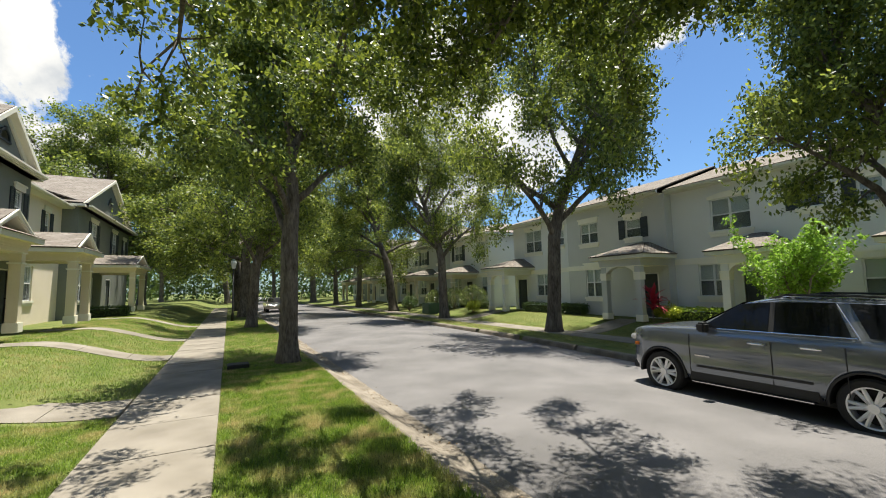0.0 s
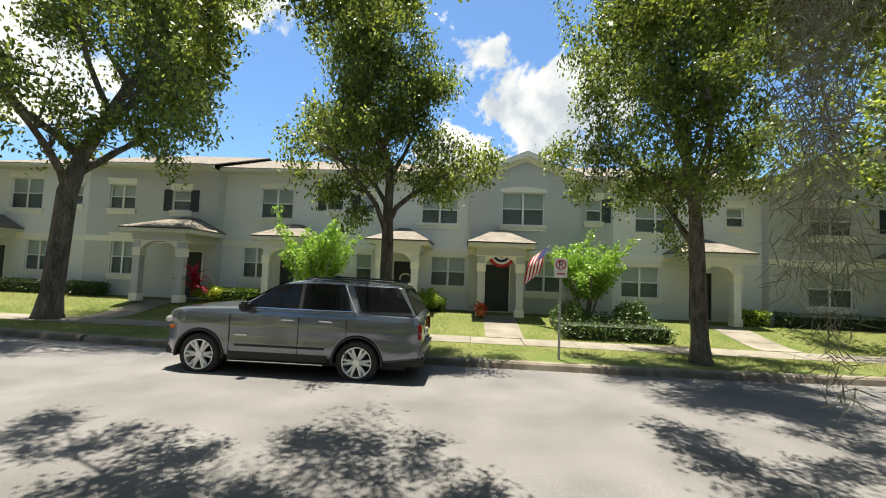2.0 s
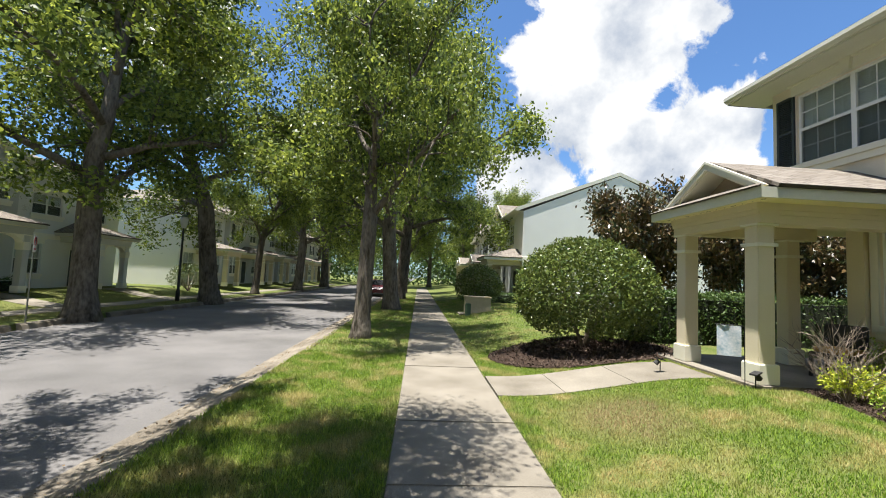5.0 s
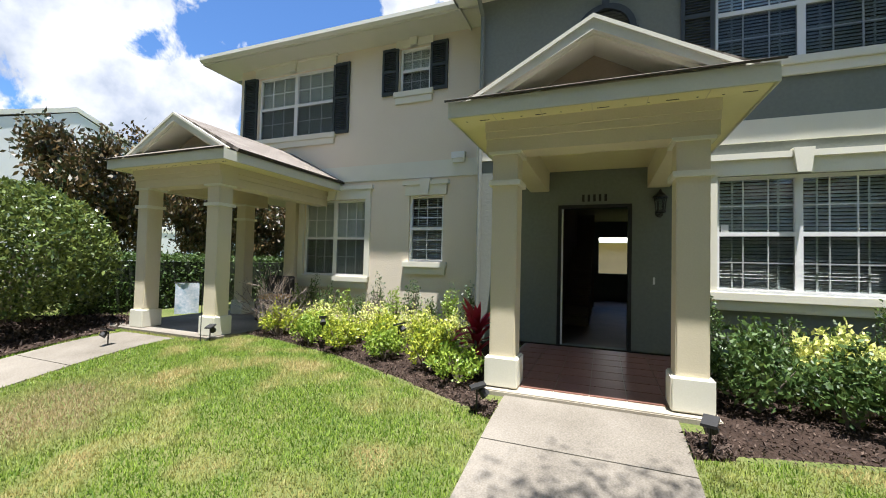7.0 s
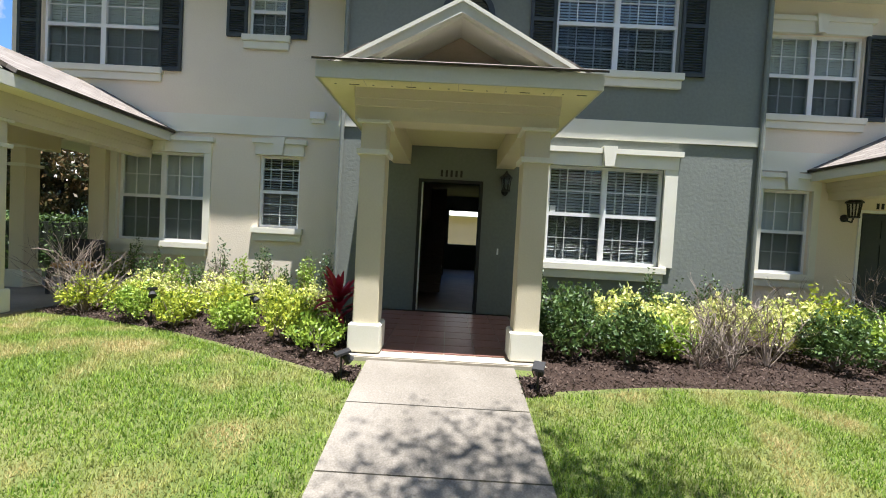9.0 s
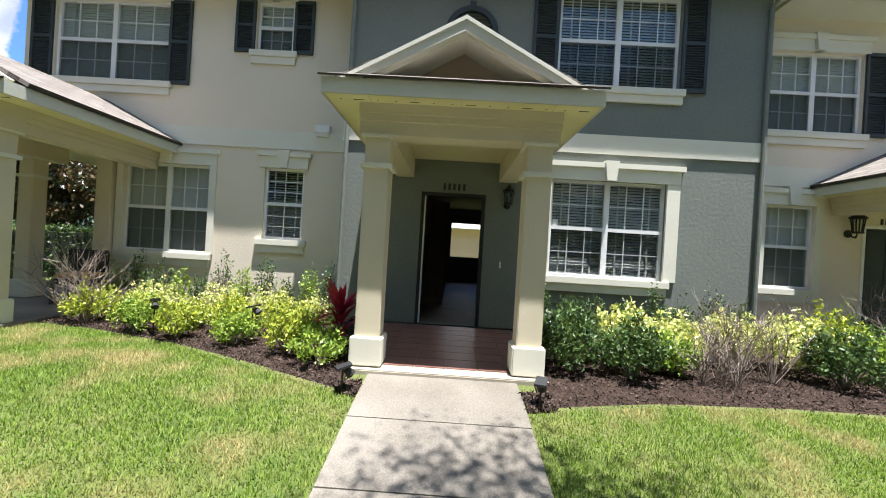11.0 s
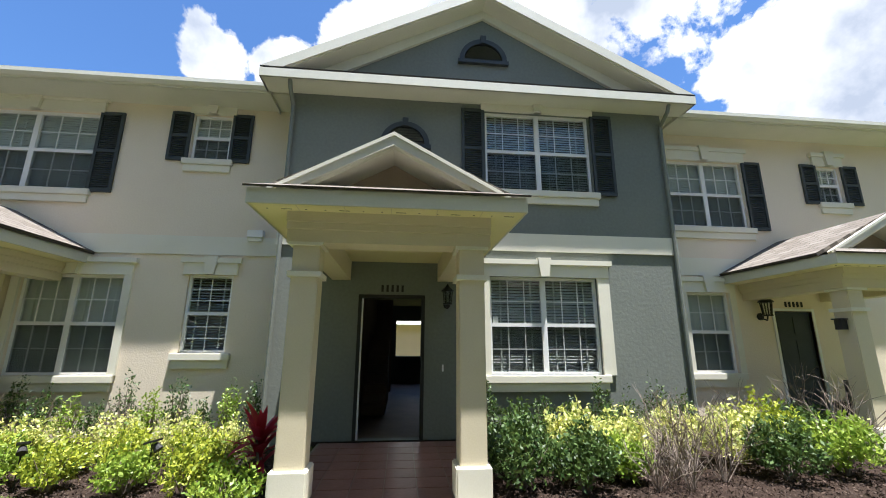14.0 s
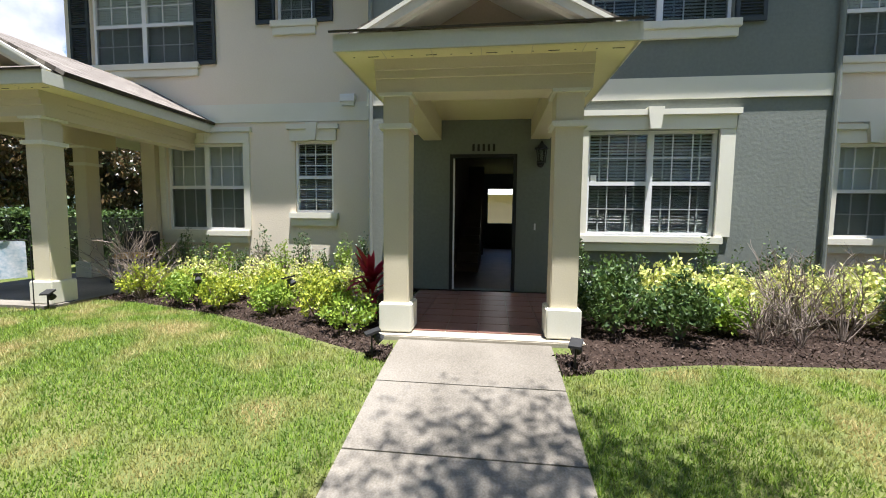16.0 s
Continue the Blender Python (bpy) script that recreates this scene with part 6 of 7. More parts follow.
def hedge(x0, x1, y0, y1, h, n, seed, label, z=None, material=None):
    rn = np.random.default_rng(seed)
    t = thing("hedge", label, "hedge")
    c = np.stack([rn.uniform(x0, x1, n), rn.uniform(y0, y1, n), rn.uniform(0.02, h, n)], axis=1)
    face = rn.integers(0, 3, n)
    c[:, 2] = np.where(face == 0, h - 0.06 * rn.uniform(0, 1, n), c[:, 2])
    c[:, 0] = np.where(face == 1, np.where(rn.uniform(0, 1, n) > 0.5, x0, x1), c[:, 0])
    c[:, 1] = np.where(face == 2, np.where(rn.uniform(0, 1, n) > 0.5, y0, y1), c[:, 1])
    c[:, 2] += gz(c[:, 0], c[:, 1])
    v, f = leaf_cloud(c, 1, 0.04, 0.085, rn, 0.0, 0.5)
    o = new("foliage", np_mesh("foliage", v, f, material or M_DEEP))
    o.parent = t
    # solid core in near-black green, standing for the shade deep between the leaves
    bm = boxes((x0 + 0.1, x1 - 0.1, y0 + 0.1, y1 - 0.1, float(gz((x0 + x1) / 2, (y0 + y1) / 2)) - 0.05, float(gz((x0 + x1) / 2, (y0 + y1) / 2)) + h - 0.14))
    part("core", bm, M_HEDGE_SHADE, t)


# inner shade of the hedges, put into the core's colour
M_HEDGE_SHADE = shade("hedge_inner_shade", (0.012, 0.018, 0.008), (0.03, 0.04, 0.018), rough=0.95, scale=12, fine=50, bump=0.8, dist=0.03)
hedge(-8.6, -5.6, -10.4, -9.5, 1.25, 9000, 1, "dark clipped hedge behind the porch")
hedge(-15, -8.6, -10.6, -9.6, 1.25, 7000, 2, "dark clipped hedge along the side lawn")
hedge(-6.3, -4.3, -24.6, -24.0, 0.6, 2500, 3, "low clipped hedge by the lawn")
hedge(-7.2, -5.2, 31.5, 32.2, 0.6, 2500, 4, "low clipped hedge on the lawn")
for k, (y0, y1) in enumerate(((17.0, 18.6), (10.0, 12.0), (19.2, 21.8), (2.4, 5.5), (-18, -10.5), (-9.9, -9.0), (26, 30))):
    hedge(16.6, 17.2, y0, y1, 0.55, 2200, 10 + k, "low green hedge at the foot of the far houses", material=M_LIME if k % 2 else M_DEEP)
hedge(13.4, 15.6, -4.9, -1.6, 0.45, 3500, 30, "low leafy ground cover under the myrtle", material=M_DEEP)
for k, (x, y, r, h, m) in enumerate([(15.9, 26.6, 1.0, 1.7, M_BALL), (15.6, 29.0, 1.0, 1.6, M_BALL), (15.3, 31.6, 0.9, 1.5, M_BALL), (14.9, 25.0, 0.5, 0.8, M_GOLD), (16.6, 3.0, 0.5, 0.8, M_LIME), (15.2, -2.2, 0.6, 0.7, M_DEEP), (15.4, -4.4, 0.6, 0.8, M_DEEP), (16.6, 12.1, 0.6, 0.6, M_GOLD), (14.6, -27.0, 1.2, 1.7, M_BALL), (13.8, 33.5, 0.7, 1.3, M_DEEP)]):
    shrub("garden_shrub", "rounded green shrub before the far houses", x, y, r, h, m, 3000, 0.09, 320 + k, ball=m is M_BALL)


def myrtle(x, y, h, seed, label):
    """A multi-stemmed crepe myrtle with upright leafy shoots."""
    rng, rn = random.Random(seed), np.random.default_rng(seed)
    t = thing("crepe_myrtle", label, "tree", pose(x, y, float(gz(x, y))), "crepe myrtles")
    bm, pl = bmesh.new(), []
    for k in range(6):
        a = 6.283 * k / 6 + rng.uniform(-0.3, 0.3)
        p = curve_pts((0.08 * math.cos(a), 0.08 * math.sin(a), -0.05), (0.3 * math.cos(a), 0.3 * math.sin(a), 1), h * 0.5, 4, rng, 0.02, 0.06)
        tube(bm, p, [0.045, 0.04, 0.035, 0.03, 0.025], 7)
        for q in range(8):
            b = rng.uniform(0, 6.283)
            s = curve_pts(p[2 + q % 3], (0.75 * math.cos(b), 0.75 * math.sin(b), 1.0), h * rng.uniform(0.3, 0.55), 6, rng, 0.03, 0.06)
            tube(bm, s, [0.012 - 0.0015 * i for i in range(7)], 4)
            pl += s[1:]
    part("trunk", bm, M_TWIG, t, smooth=True)
    v, f = leaf_cloud(pl, 38, 0.075, 0.115, rn, -0.2, 0.5, 1.0)
    c = new("crown", np_mesh("crown", v, f, M_MYRT))
    c.parent = t


myrtle(15.9, -2.95, 3.5, 1, "bright green multi-stemmed crepe myrtle in a leafy bed")
myrtle(15.2, 7.1, 3.9, 2, "tall bright green crepe myrtle behind the parked vehicle")
mag = thing("magnolia_tree", "dark magnolia with bronze-backed leaves behind the porch", "tree", pose(-8.2, -14.2, 0.3) @ Matrix.Diagonal((0.8, 0.8, 1.05, 1)))
bm, places = branch_tree(31, 1.2, 0.14, 7, 2.2, 5)
part("trunk", bm, M_BARK, mag, smooth=True)
v, f = leaf_cloud(places, 34, 0.26, 0.2, np.random.default_rng(3), 0.0, 0.45)
c = new("crown", np_mesh("crown", v, f, M_MAG))
c.parent = mag
copy_thing(mag, pose(-11.6, -10.9, 0.3, 0, 0, 45) @ Matrix.Diagonal((0.8, 0.8, 0.75, 1)))
copy_thing(mag, pose(-12.2, -14.2, 0.3, 0, 0, 120) @ Matrix.Diagonal((0.9, 0.9, 1.0, 1)))


# ---- grass ----
def lawn_blades(name, label, x0, x1, y0, y1, n, h, seed, keep, material=M_BLADE):
    rn = np.random.default_rng(seed)
    x, y = rn.uniform(x0, x1, n), rn.uniform(y0, y1, n)
    ok = keep(x, y)
    x, y = x[ok], y[ok]
    n = len(x)
    a = rn.uniform(0, 6.283, n)
    hh = h * rn.uniform(0.5, 1.25, n)
    z = gz(x, y) - 0.004
    w = 0.0045 * rn.uniform(0.7, 1.4, n)
    lx, ly = np.cos(a + 1.3) * hh * rn.uniform(0.1, 0.9, n), np.sin(a + 1.3) * hh * rn.uniform(0.1, 0.9, n)
    v = np.stack([np.stack([x - np.cos(a) * w, y - np.sin(a) * w, z], 1), np.stack([x + np.cos(a) * w, y + np.sin(a) * w, z], 1), np.stack([x + lx, y + ly, z + hh], 1)], 1).reshape(-1, 3)
    tagged(new(name, np_mesh(name, v, np.arange(3 * n).reshape(n, 3), material)), label, "grass", kind="stuff")


EL = (-6.0, -4.5, -3.15, -1.95, -1.1, -0.76), (-5.75, -5.5, -5.08, -4.5, -4.12, -4.0)
ER = (0.70, 1.3, 2.0, 3.2, 4.4, 5.6, 6.3), (-3.92, -4.05, -4.2, -4.28, -4.28, -4.5, -5.2)


def front_lawn(x, y):
    path = ((y > -0.77) & (y < 0.71)) | ((y > -7.11) & (y < -5.89) & (x > -4.95)) | (y < -7.2) & (((x + 3.9) / 2.1) ** 2 + ((y + 8.7) / 1.55) ** 2 < 1) | (np.abs(y - 10.3) < 0.64)
    inbed = ((y < 0) & (x < np.interp(y, *EL)) & (y > -5.9)) | ((y > 0) & (y < 6.3) & (x < np.interp(y, *ER)))
    return ~path & ~inbed & (x < -1.46)


lawn_blades("grass", "mown green lawn with straw-coloured patches", -5.6, -1.46, -9.5, 9.5, 470000, 0.040, 1, front_lawn)
lawn_blades("grass", "mown lawn before the houses further along", -6.2, -1.46, 9.5, 32, 90000, 0.06, 7, lambda x, y: np.min(np.abs(y[:, None] - np.array([10.3, 16.5, 21.9, 29.5])), axis=1) > 0.66)
lawn_blades("grass", "mown lawn beside the footpath past the clipped shrub", -6.0, -1.46, -30, -9.5, 70000, 0.06, 8, lambda x, y: (y < -10.4) | (x > -5.5))
lawn_blades("grass", "mown green grass on the verge", 0.01, 2.26, -9, 13.0, 260000, 0.055, 2, lambda x, y: (x - 1.26) ** 2 + (y - 0.1) ** 2 > 0.15)
lawn_blades("grass", "mown grass further along the verge", 0.01, 2.26, 13.0, 34, 60000, 0.06, 3, lambda x, y: x > 0)
lawn_blades("grass", "mown grass further along the verge", 0.01, 2.26, -34, -9, 60000, 0.06, 4, lambda x, y: x > 0)
lawn_blades("grass", "mown grass on the far lawns", 13.2, 16.5, -22, 26, 60000, 0.06, 5, lambda x, y: np.min(np.abs(y[:, None] - np.array([0.25, 4.25, 9, 13.6, 23.5, -7.9, -16.1, -22.4])), axis=1) > 0.68, M_DRYBLADE)
lawn_blades("grass", "thin grass on the far verge", 10.9, 11.9, -22, 26, 30000, 0.05, 6, lambda x, y: y < 99, M_DRYBLADE)

# woods that close the view behind the houses
rn = np.random.default_rng(77)
ring = []
for k in range(260):
    a = rn.uniform(0, 6.283)
    q = rn.uniform(80, 120)
    cx, cy = q * math.cos(a) * 0.75 + 4, q * math.sin(a)
    if abs(cx - 5.5) < 9 and q < 98:
        continue
    for _ in range(7):
        ring.append((cx + rn.normal(0, 3), cy + rn.normal(0, 3), rn.uniform(1.5, 9.5)))
for sgn, y in ((-1, -82.0), (1, 96.0)):
    for k in range(230):
        ring.append((rn.uniform(-24, 32), y + rn.normal(0, 4), rn.uniform(0.6, 11.0)))
v, f = leaf_cloud(ring, 42, 1.5, 0.75, rn, 0.0, 0.6)
tagged(new("distant_woods", np_mesh("distant_woods", v, f, M_DEEP)), "dense green woods far behind the houses", "woods", kind="stuff")


# ---- vehicles ----
M_PAINT = shade("grey_car_paint", (0.17, 0.19, 0.22), (0.185, 0.205, 0.235), rough=0.16, scale=2, fine=200, bump=0.0, metal=0.6, coat=1.0)
M_TRIMB = shade("black_plastic", (0.018, 0.018, 0.018), (0.026, 0.026, 0.026), rough=0.6, scale=6, fine=120, bump=0.15)
M_CHROME = shade("chrome", (0.62, 0.62, 0.62), (0.7, 0.7, 0.7), rough=0.12, scale=5, fine=60, bump=0.0, metal=1.0)
M_ALLOY = shade("alloy", (0.74, 0.74, 0.74), (0.8, 0.8, 0.8), rough=0.35, scale=5, fine=60, bump=0.0, metal=0.5)
M_RUBBER = shade("tyre_rubber", (0.016, 0.016, 0.016), (0.028, 0.028, 0.028), rough=0.85, scale=8, fine=90, bump=0.3)
M_TINT = shade("tinted_glass", (0.006, 0.007, 0.008), (0.009, 0.010, 0.011), rough=0.03, scale=3, fine=20, bump=0.0, spec=0.22)
M_TAIL = shade("red_lens", (0.22, 0.01, 0.008), (0.3, 0.015, 0.01), rough=0.12, scale=6, fine=40, bump=0.0, spec=0.7)
M_AMBER = shade("amber_lens", (0.5, 0.12, 0.01), (0.55, 0.15, 0.02), rough=0.2, scale=6, fine=40, bump=0.0)
M_LENS = shade("clear_lens", (0.5, 0.5, 0.5), (0.6, 0.6, 0.6), rough=0.08, scale=6, fine=40, bump=0.0, spec=0.8)


def loft(bm, rings, close=True):
    vs = [[bm.verts.new(p) for p in r] for r in rings]
    n = len(rings[0])
    for a, b in zip(vs, vs[1:]):
        for k in range(n if close else n - 1):
            bm.faces.new((a[k], a[(k + 1) % n], b[(k + 1) % n], b[k]))
    if close:
        bm.faces.new(vs[0][::-1]), bm.faces.new(vs[-1])


def wheel(car, x, y, side, R, rim_r, spokes=6):
    """Tyre, and under it the rim with paired spokes."""
    bm = bmesh.new()
    prof = [(rim_r, 0.0), (R - 0.03, 0.0), (R, 0.035), (R, 0.235), (R - 0.03, 0.27), (rim_r, 0.27)]
    n = 40
    rings = [[(x + p[0] * math.cos(a), y - side * p[1], R + p[0] * math.sin(a)) for p in prof] for a in (2 * math.pi * k / n for k in range(n + 1))]
    vs = [[bm.verts.new(p) for p in r] for r in rings[:-1]]
    for k in range(n):
        a, b = vs[k], vs[(k + 1) % n]
        for i in range(len(prof) - 1):
            bm.faces.new((a[i], a[i + 1], b[i + 1], b[i]))
    w = part("wheel", bm, M_RUBBER, car, "black tyre", smooth=False)
    rb = bmesh.new()
    rings = [[(x + q * math.cos(a), y - side * d, R + q * math.sin(a)) for q, d in ((rim_r, 0.0), (rim_r - 0.02, 0.01), (rim_r - 0.03, 0.2))] for a in (2 * math.pi * k / n for k in range(n))]
    vs = [[rb.verts.new(p) for p in r] for r in rings]
    for k in range(n):
        a, b = vs[k], vs[(k + 1) % n]
        for i in range(2):
            rb.faces.new((a[i], a[i + 1], b[i + 1], b[i]))
    for k in range(spokes):
        for da in (-0.17, 0.17):
            a0, a1 = 2 * math.pi * k / spokes + da * 0.6, 2 * math.pi * k / spokes + da
            p, q = Vector((x + 0.05 * math.cos(a0), y - side * 0.05, R + 0.05 * math.sin(a0))), Vector((x + (rim_r - 0.015) * math.cos(a1), y - side * 0.025, R + (rim_r - 0.015) * math.sin(a1)))
            tube(rb, [p, q], [0.034, 0.026], 6)
    tube(rb, [(x, y - side * 0.0, R), (x, y - side * 0.09, R)], [0.065, 0.075], 16)
    part("rim", rb, M_ALLOY, w, "silver alloy rim")
    db = bmesh.new()
    tube(db, [(x, y - side * 0.15, R), (x, y - side * 0.17, R)], [rim_r - 0.035] * 2, 24)
    part("brake_disc", db, M_TRIMB, w)


def suv():
    car = thing("suv", "large dark grey sport utility vehicle parked at the far kerb", "car", pose(8.95, 0, -0.2, 0, 0, 90) @ pose(0, 0, 0))
    # x runs forward, y to its left; wheels at x = 3.47 and 6.53 of the street
    F, Rr, R = 6.53, 3.47, 0.40
    nose, tail, hw = F + 0.84, Rr - 1.16, 1.02

    def arch(cx, n=12, r=0.49):
        return [(cx + r * math.cos(a), R + r * math.sin(a)) for a in (math.pi * k / n for k in range(n + 1))]
    def low(x):
        """Lower edge of the body: sills, wheel openings, bumper undersides."""
        for cx in (F, Rr):
            if abs(x - cx) < 0.485:
                return R + math.sqrt(0.485 ** 2 - (x - cx) ** 2)
        return float(np.interp(x, (tail, Rr - 0.5, F + 0.5, nose), (0.52, 0.40, 0.36, 0.40)))

    def high(x):
        return float(np.interp(x, (tail, tail + 0.08, Rr, F - 0.9, F - 0.5, F + 0.2, nose - 0.3, nose - 0.10, nose), (1.22, 1.29, 1.32, 1.33, 1.32, 1.29, 1.25, 1.20, 1.08)))

    def width(x, z):
        w = hw - 0.05 * max(0.0, z - 0.98) / 0.25 - 0.06 * max(0.0, 0.60 - z) / 0.25 - 0.012 * math.cos((z - 0.82) * 9)
        fwd, aft = max(0.0, (x - (nose - 0.70)) / 0.70), max(0.0, ((tail + 0.35) - x) / 0.35)
        return w - 0.30 * fwd ** 2.6 - 0.09 * aft ** 2.6
    xs = sorted(set([tail + 0.03 * k for k in range(9)] + [nose - 0.03 * k for k in range(14)] + [float(v) for v in np.linspace(tail + 0.3, nose - 0.45, 30)] + [c + 0.4851 * math.cos(math.pi * k / 20) for c in (F, Rr) for k in range(21)] + [c + q for c in (F, Rr) for q in (-0.486, 0.486)]))
    rows_n, rings = 9, []
    for x in xs:
        zb, zt = low(x), high(x)
        side = [(width(x, zb + (zt - 0.05 - zb) * k / rows_n), zb + (zt - 0.05 - zb) * k / rows_n) for k in range(rows_n + 1)]
        w1 = side[-1][0]
        side += [(w1 - 0.012, zt - 0.025), (w1 - 0.04, zt - 0.006), (w1 - 0.10, zt + 0.004), (w1 * 0.5, zt + 0.022)]
        rings.append([(x, w, z) for w, z in side] + [(x, 0.0, zt + 0.03)] + [(x, -w, z) for w, z in side[::-1]])
    bm = bmesh.new()
    loft(bm, rings)
    bmesh.ops.recalc_face_normals(bm, faces=bm.faces)
    part("body", bm, M_PAINT, car, "dark grey metallic body", smooth=True)
    # cabin with leaning sides
    prof_b = [(tail + 0.10, 1.20), (F - 0.78, 1.23)]
    cb = bmesh.new()
    base = [(tail + 0.08, 0.955), (Rr + 1.2, 0.975), (F - 0.55, 0.95)]
    top = [(tail + 0.42, 0.70), (Rr + 1.0, 0.745), (F - 1.55, 0.70)]
    rings = []
    for (bx, by), (tx, ty) in zip(base, top):
        zt = {0: 1.86, 1: 1.925, 2: 1.83}[len(rings)]
        rings.append([(bx, -by, 1.27), (tx - (tx - bx) * 0.12, -(ty + (by - ty) * 0.12), 1.27 + (zt - 1.27) * 0.92), (tx, -ty + 0.1, zt), (tx, ty - 0.1, zt), (tx - (tx - bx) * 0.12, ty + (by - ty) * 0.12, 1.27 + (zt - 1.27) * 0.92), (bx, by, 1.27)])
    loft(cb, rings)
    bmesh.ops.recalc_face_normals(cb, faces=cb.faces)
    bmesh.ops.bevel(cb, geom=list(cb.edges), offset=0.03, segments=2, affect="EDGES", clamp_overlap=True)
    part("cabin", cb, M_PAINT, car)

    def side_pt(x, z, s, out=0.014):
        """A point on the leaning side of the cabin."""
        t = (z - 1.27) / 0.64
        k = np.interp(x, [tail, Rr + 1.1, F - 0.6], [0.0, 1.0, 2.0])
        by, ty = np.interp(k, [0, 1, 2], [0.955, 0.975, 0.95]), np.interp(k, [0, 1, 2], [0.70, 0.745, 0.70])
        return (x, s * (by + (ty - by) * t * 0.965 + out), z)
    GLASS = [[(F - 0.80, 1.345), (F - 1.42, 1.78), (F - 1.88, 1.82), (F - 1.88, 1.345)],
             [(F - 1.96, 1.345), (F - 1.96, 1.82), (Rr + 0.36, 1.83), (Rr + 0.16, 1.345)],
             [(Rr - 0.04, 1.345), (Rr + 0.19, 1.82), (tail + 0.46, 1.80), (tail + 0.16, 1.36)]]
    for s in (-1, 1):
        for q in GLASS:
            g = bmesh.new()
            g.faces.new([g.verts.new(side_pt(x, z, s, 0.020)) for x, z in q])
            r = bmesh.ops.extrude_face_region(g, geom=list(g.faces))
            for v in r["geom"]:
                if isinstance(v, bmesh.types.BMVert):
                    v.co.y -= s * 0.03
            part("side_window", g, M_TINT, car, "dark tinted side window")
        pb = bmesh.new()
        pb.faces.new([pb.verts.new(side_pt(x, z, s, 0.012)) for x, z in ((F - 1.98, 1.34), (F - 1.98, 1.825), (F - 1.86, 1.822), (F - 1.86, 1.34))])
        part("door_pillar", pb, M_TRIMB, car, "black door pillar")
        tb = bmesh.new()
        tube(tb, [side_pt(F - 0.75, 1.332, s, 0.02), side_pt(F - 2.1, 1.332, s, 0.02), side_pt(Rr + 0.08, 1.332, s, 0.02)], [0.011] * 3, 6)
        tube(tb, [side_pt(Rr + 0.06, 1.312, s, 0.02), side_pt(Rr + 0.33, 1.81, s, 0.02)], [0.014, 0.010], 6)
        part("window_trim", tb, M_CHROME, car, "bright chrome window trim")
        for hx in (F - 1.72, Rr + 0.62):
            hb = bmesh.new()
            tube(hb, [(hx - 0.13, s * (hw + 0.005), 1.13), (hx - 0.10, s * (hw + 0.035), 1.135), (hx + 0.10, s * (hw + 0.035), 1.135), (hx + 0.13, s * (hw + 0.005), 1.13)], [0.014, 0.018, 0.018, 0.014], 8)
            part("door_handle", hb, M_CHROME, car)
        for gx in (F - 0.58, F - 1.92, Rr + 0.22):
            part("door_gap", boxes((gx - 0.005, gx + 0.005, s * (hw - 0.004) - 0.006, s * (hw - 0.004) + 0.006, 0.50, 1.19)), M_TRIMB, car)
        mb = boxes((F - 0.98, F - 0.82, s * (hw + 0.06) - 0.10, s * (hw + 0.06) + 0.10, 1.26, 1.44))
        part("door_mirror", mb, M_TRIMB, car, bevel=0.035)
        part("sill", boxes((Rr + 0.55, F - 0.55, s * (hw - 0.06) - 0.05, s * (hw - 0.06) + 0.05, 0.34, 0.52)), M_TRIMB, car, bevel=0.02)
        part("running_board", boxes((Rr + 0.62, F - 0.62, s * (hw - 0.02) - 0.09, s * (hw - 0.02) + 0.06, 0.31, 0.345)), M_TRIMB, car, bevel=0.01)
        part("sill_strip", boxes((Rr + 0.62, F - 0.62, s * (hw + 0.045) - 0.006, s * (hw + 0.045) + 0.006, 0.33, 0.342)), M_CHROME, car)
        part("side_moulding", boxes((Rr + 0.62, F - 0.7, s * (hw + 0.0) - 0.014, s * (hw + 0.0) + 0.014, 0.60, 0.64)), M_TRIMB, car, bevel=0.006)
        part("badge", boxes((F - 0.95, F - 0.68, s * (hw + 0.0) - 0.008, s * (hw + 0.0) + 0.008, 0.80, 0.825)), M_CHROME, car)
        for cx in (F, Rr):
            ab = bmesh.new()
            n = 16
            ring = [[(cx + q * math.cos(a), s * w, R + q * math.sin(a)) for q, w in ((0.50, hw - 0.01), (0.485, hw + 0.012), (0.455, hw + 0.005), (0.45, hw - 0.35))] for a in (math.pi * (k / n * 1.06 - 0.03) for k in range(n + 1))]
            loft(ab, ring, close=False)
            part("wheel_arch", ab, M_TRIMB, car)
            wheel(car, cx, s * (hw - 0.015), s, R, 0.285)
        lb = boxes((nose - 0.24, nose - 0.01, s * 0.76 - 0.13, s * 0.76 + 0.10, 0.96, 1.08))
        part("headlight", lb, M_LENS, car, "clear headlight", bevel=0.03)
        part("side_marker", boxes((F + 0.56, F + 0.66, s * (hw - 0.10) - 0.05, s * (hw - 0.10) + 0.02, 0.86, 0.92)), M_AMBER, car)
        part("tail_light", boxes((tail - 0.03, tail + 0.22, s * 0.84 - 0.07, s * 0.84 + 0.105, 0.84, 1.16)), M_TAIL, car, "red and clear tail light", bevel=0.03)
        part("lamp_reverse", boxes((tail - 0.036, tail + 0.02, s * 0.86 - 0.06, s * 0.86 + 0.06, 0.95, 0.99)), M_LENS, car, bevel=0.01)
        rb = bmesh.new()
        tube(rb, [(F - 1.75, s * 0.66, 1.84), (F - 1.9, s * 0.66, 1.895), (Rr + 1.0, s * 0.67, 1.94), (Rr - 0.5, s * 0.66, 1.91), (Rr - 0.65, s * 0.66, 1.86)], [0.012, 0.018, 0.018, 0.018, 0.012], 6)
        part("roof_rail", rb, M_TRIMB, car)
    gb = bmesh.new()
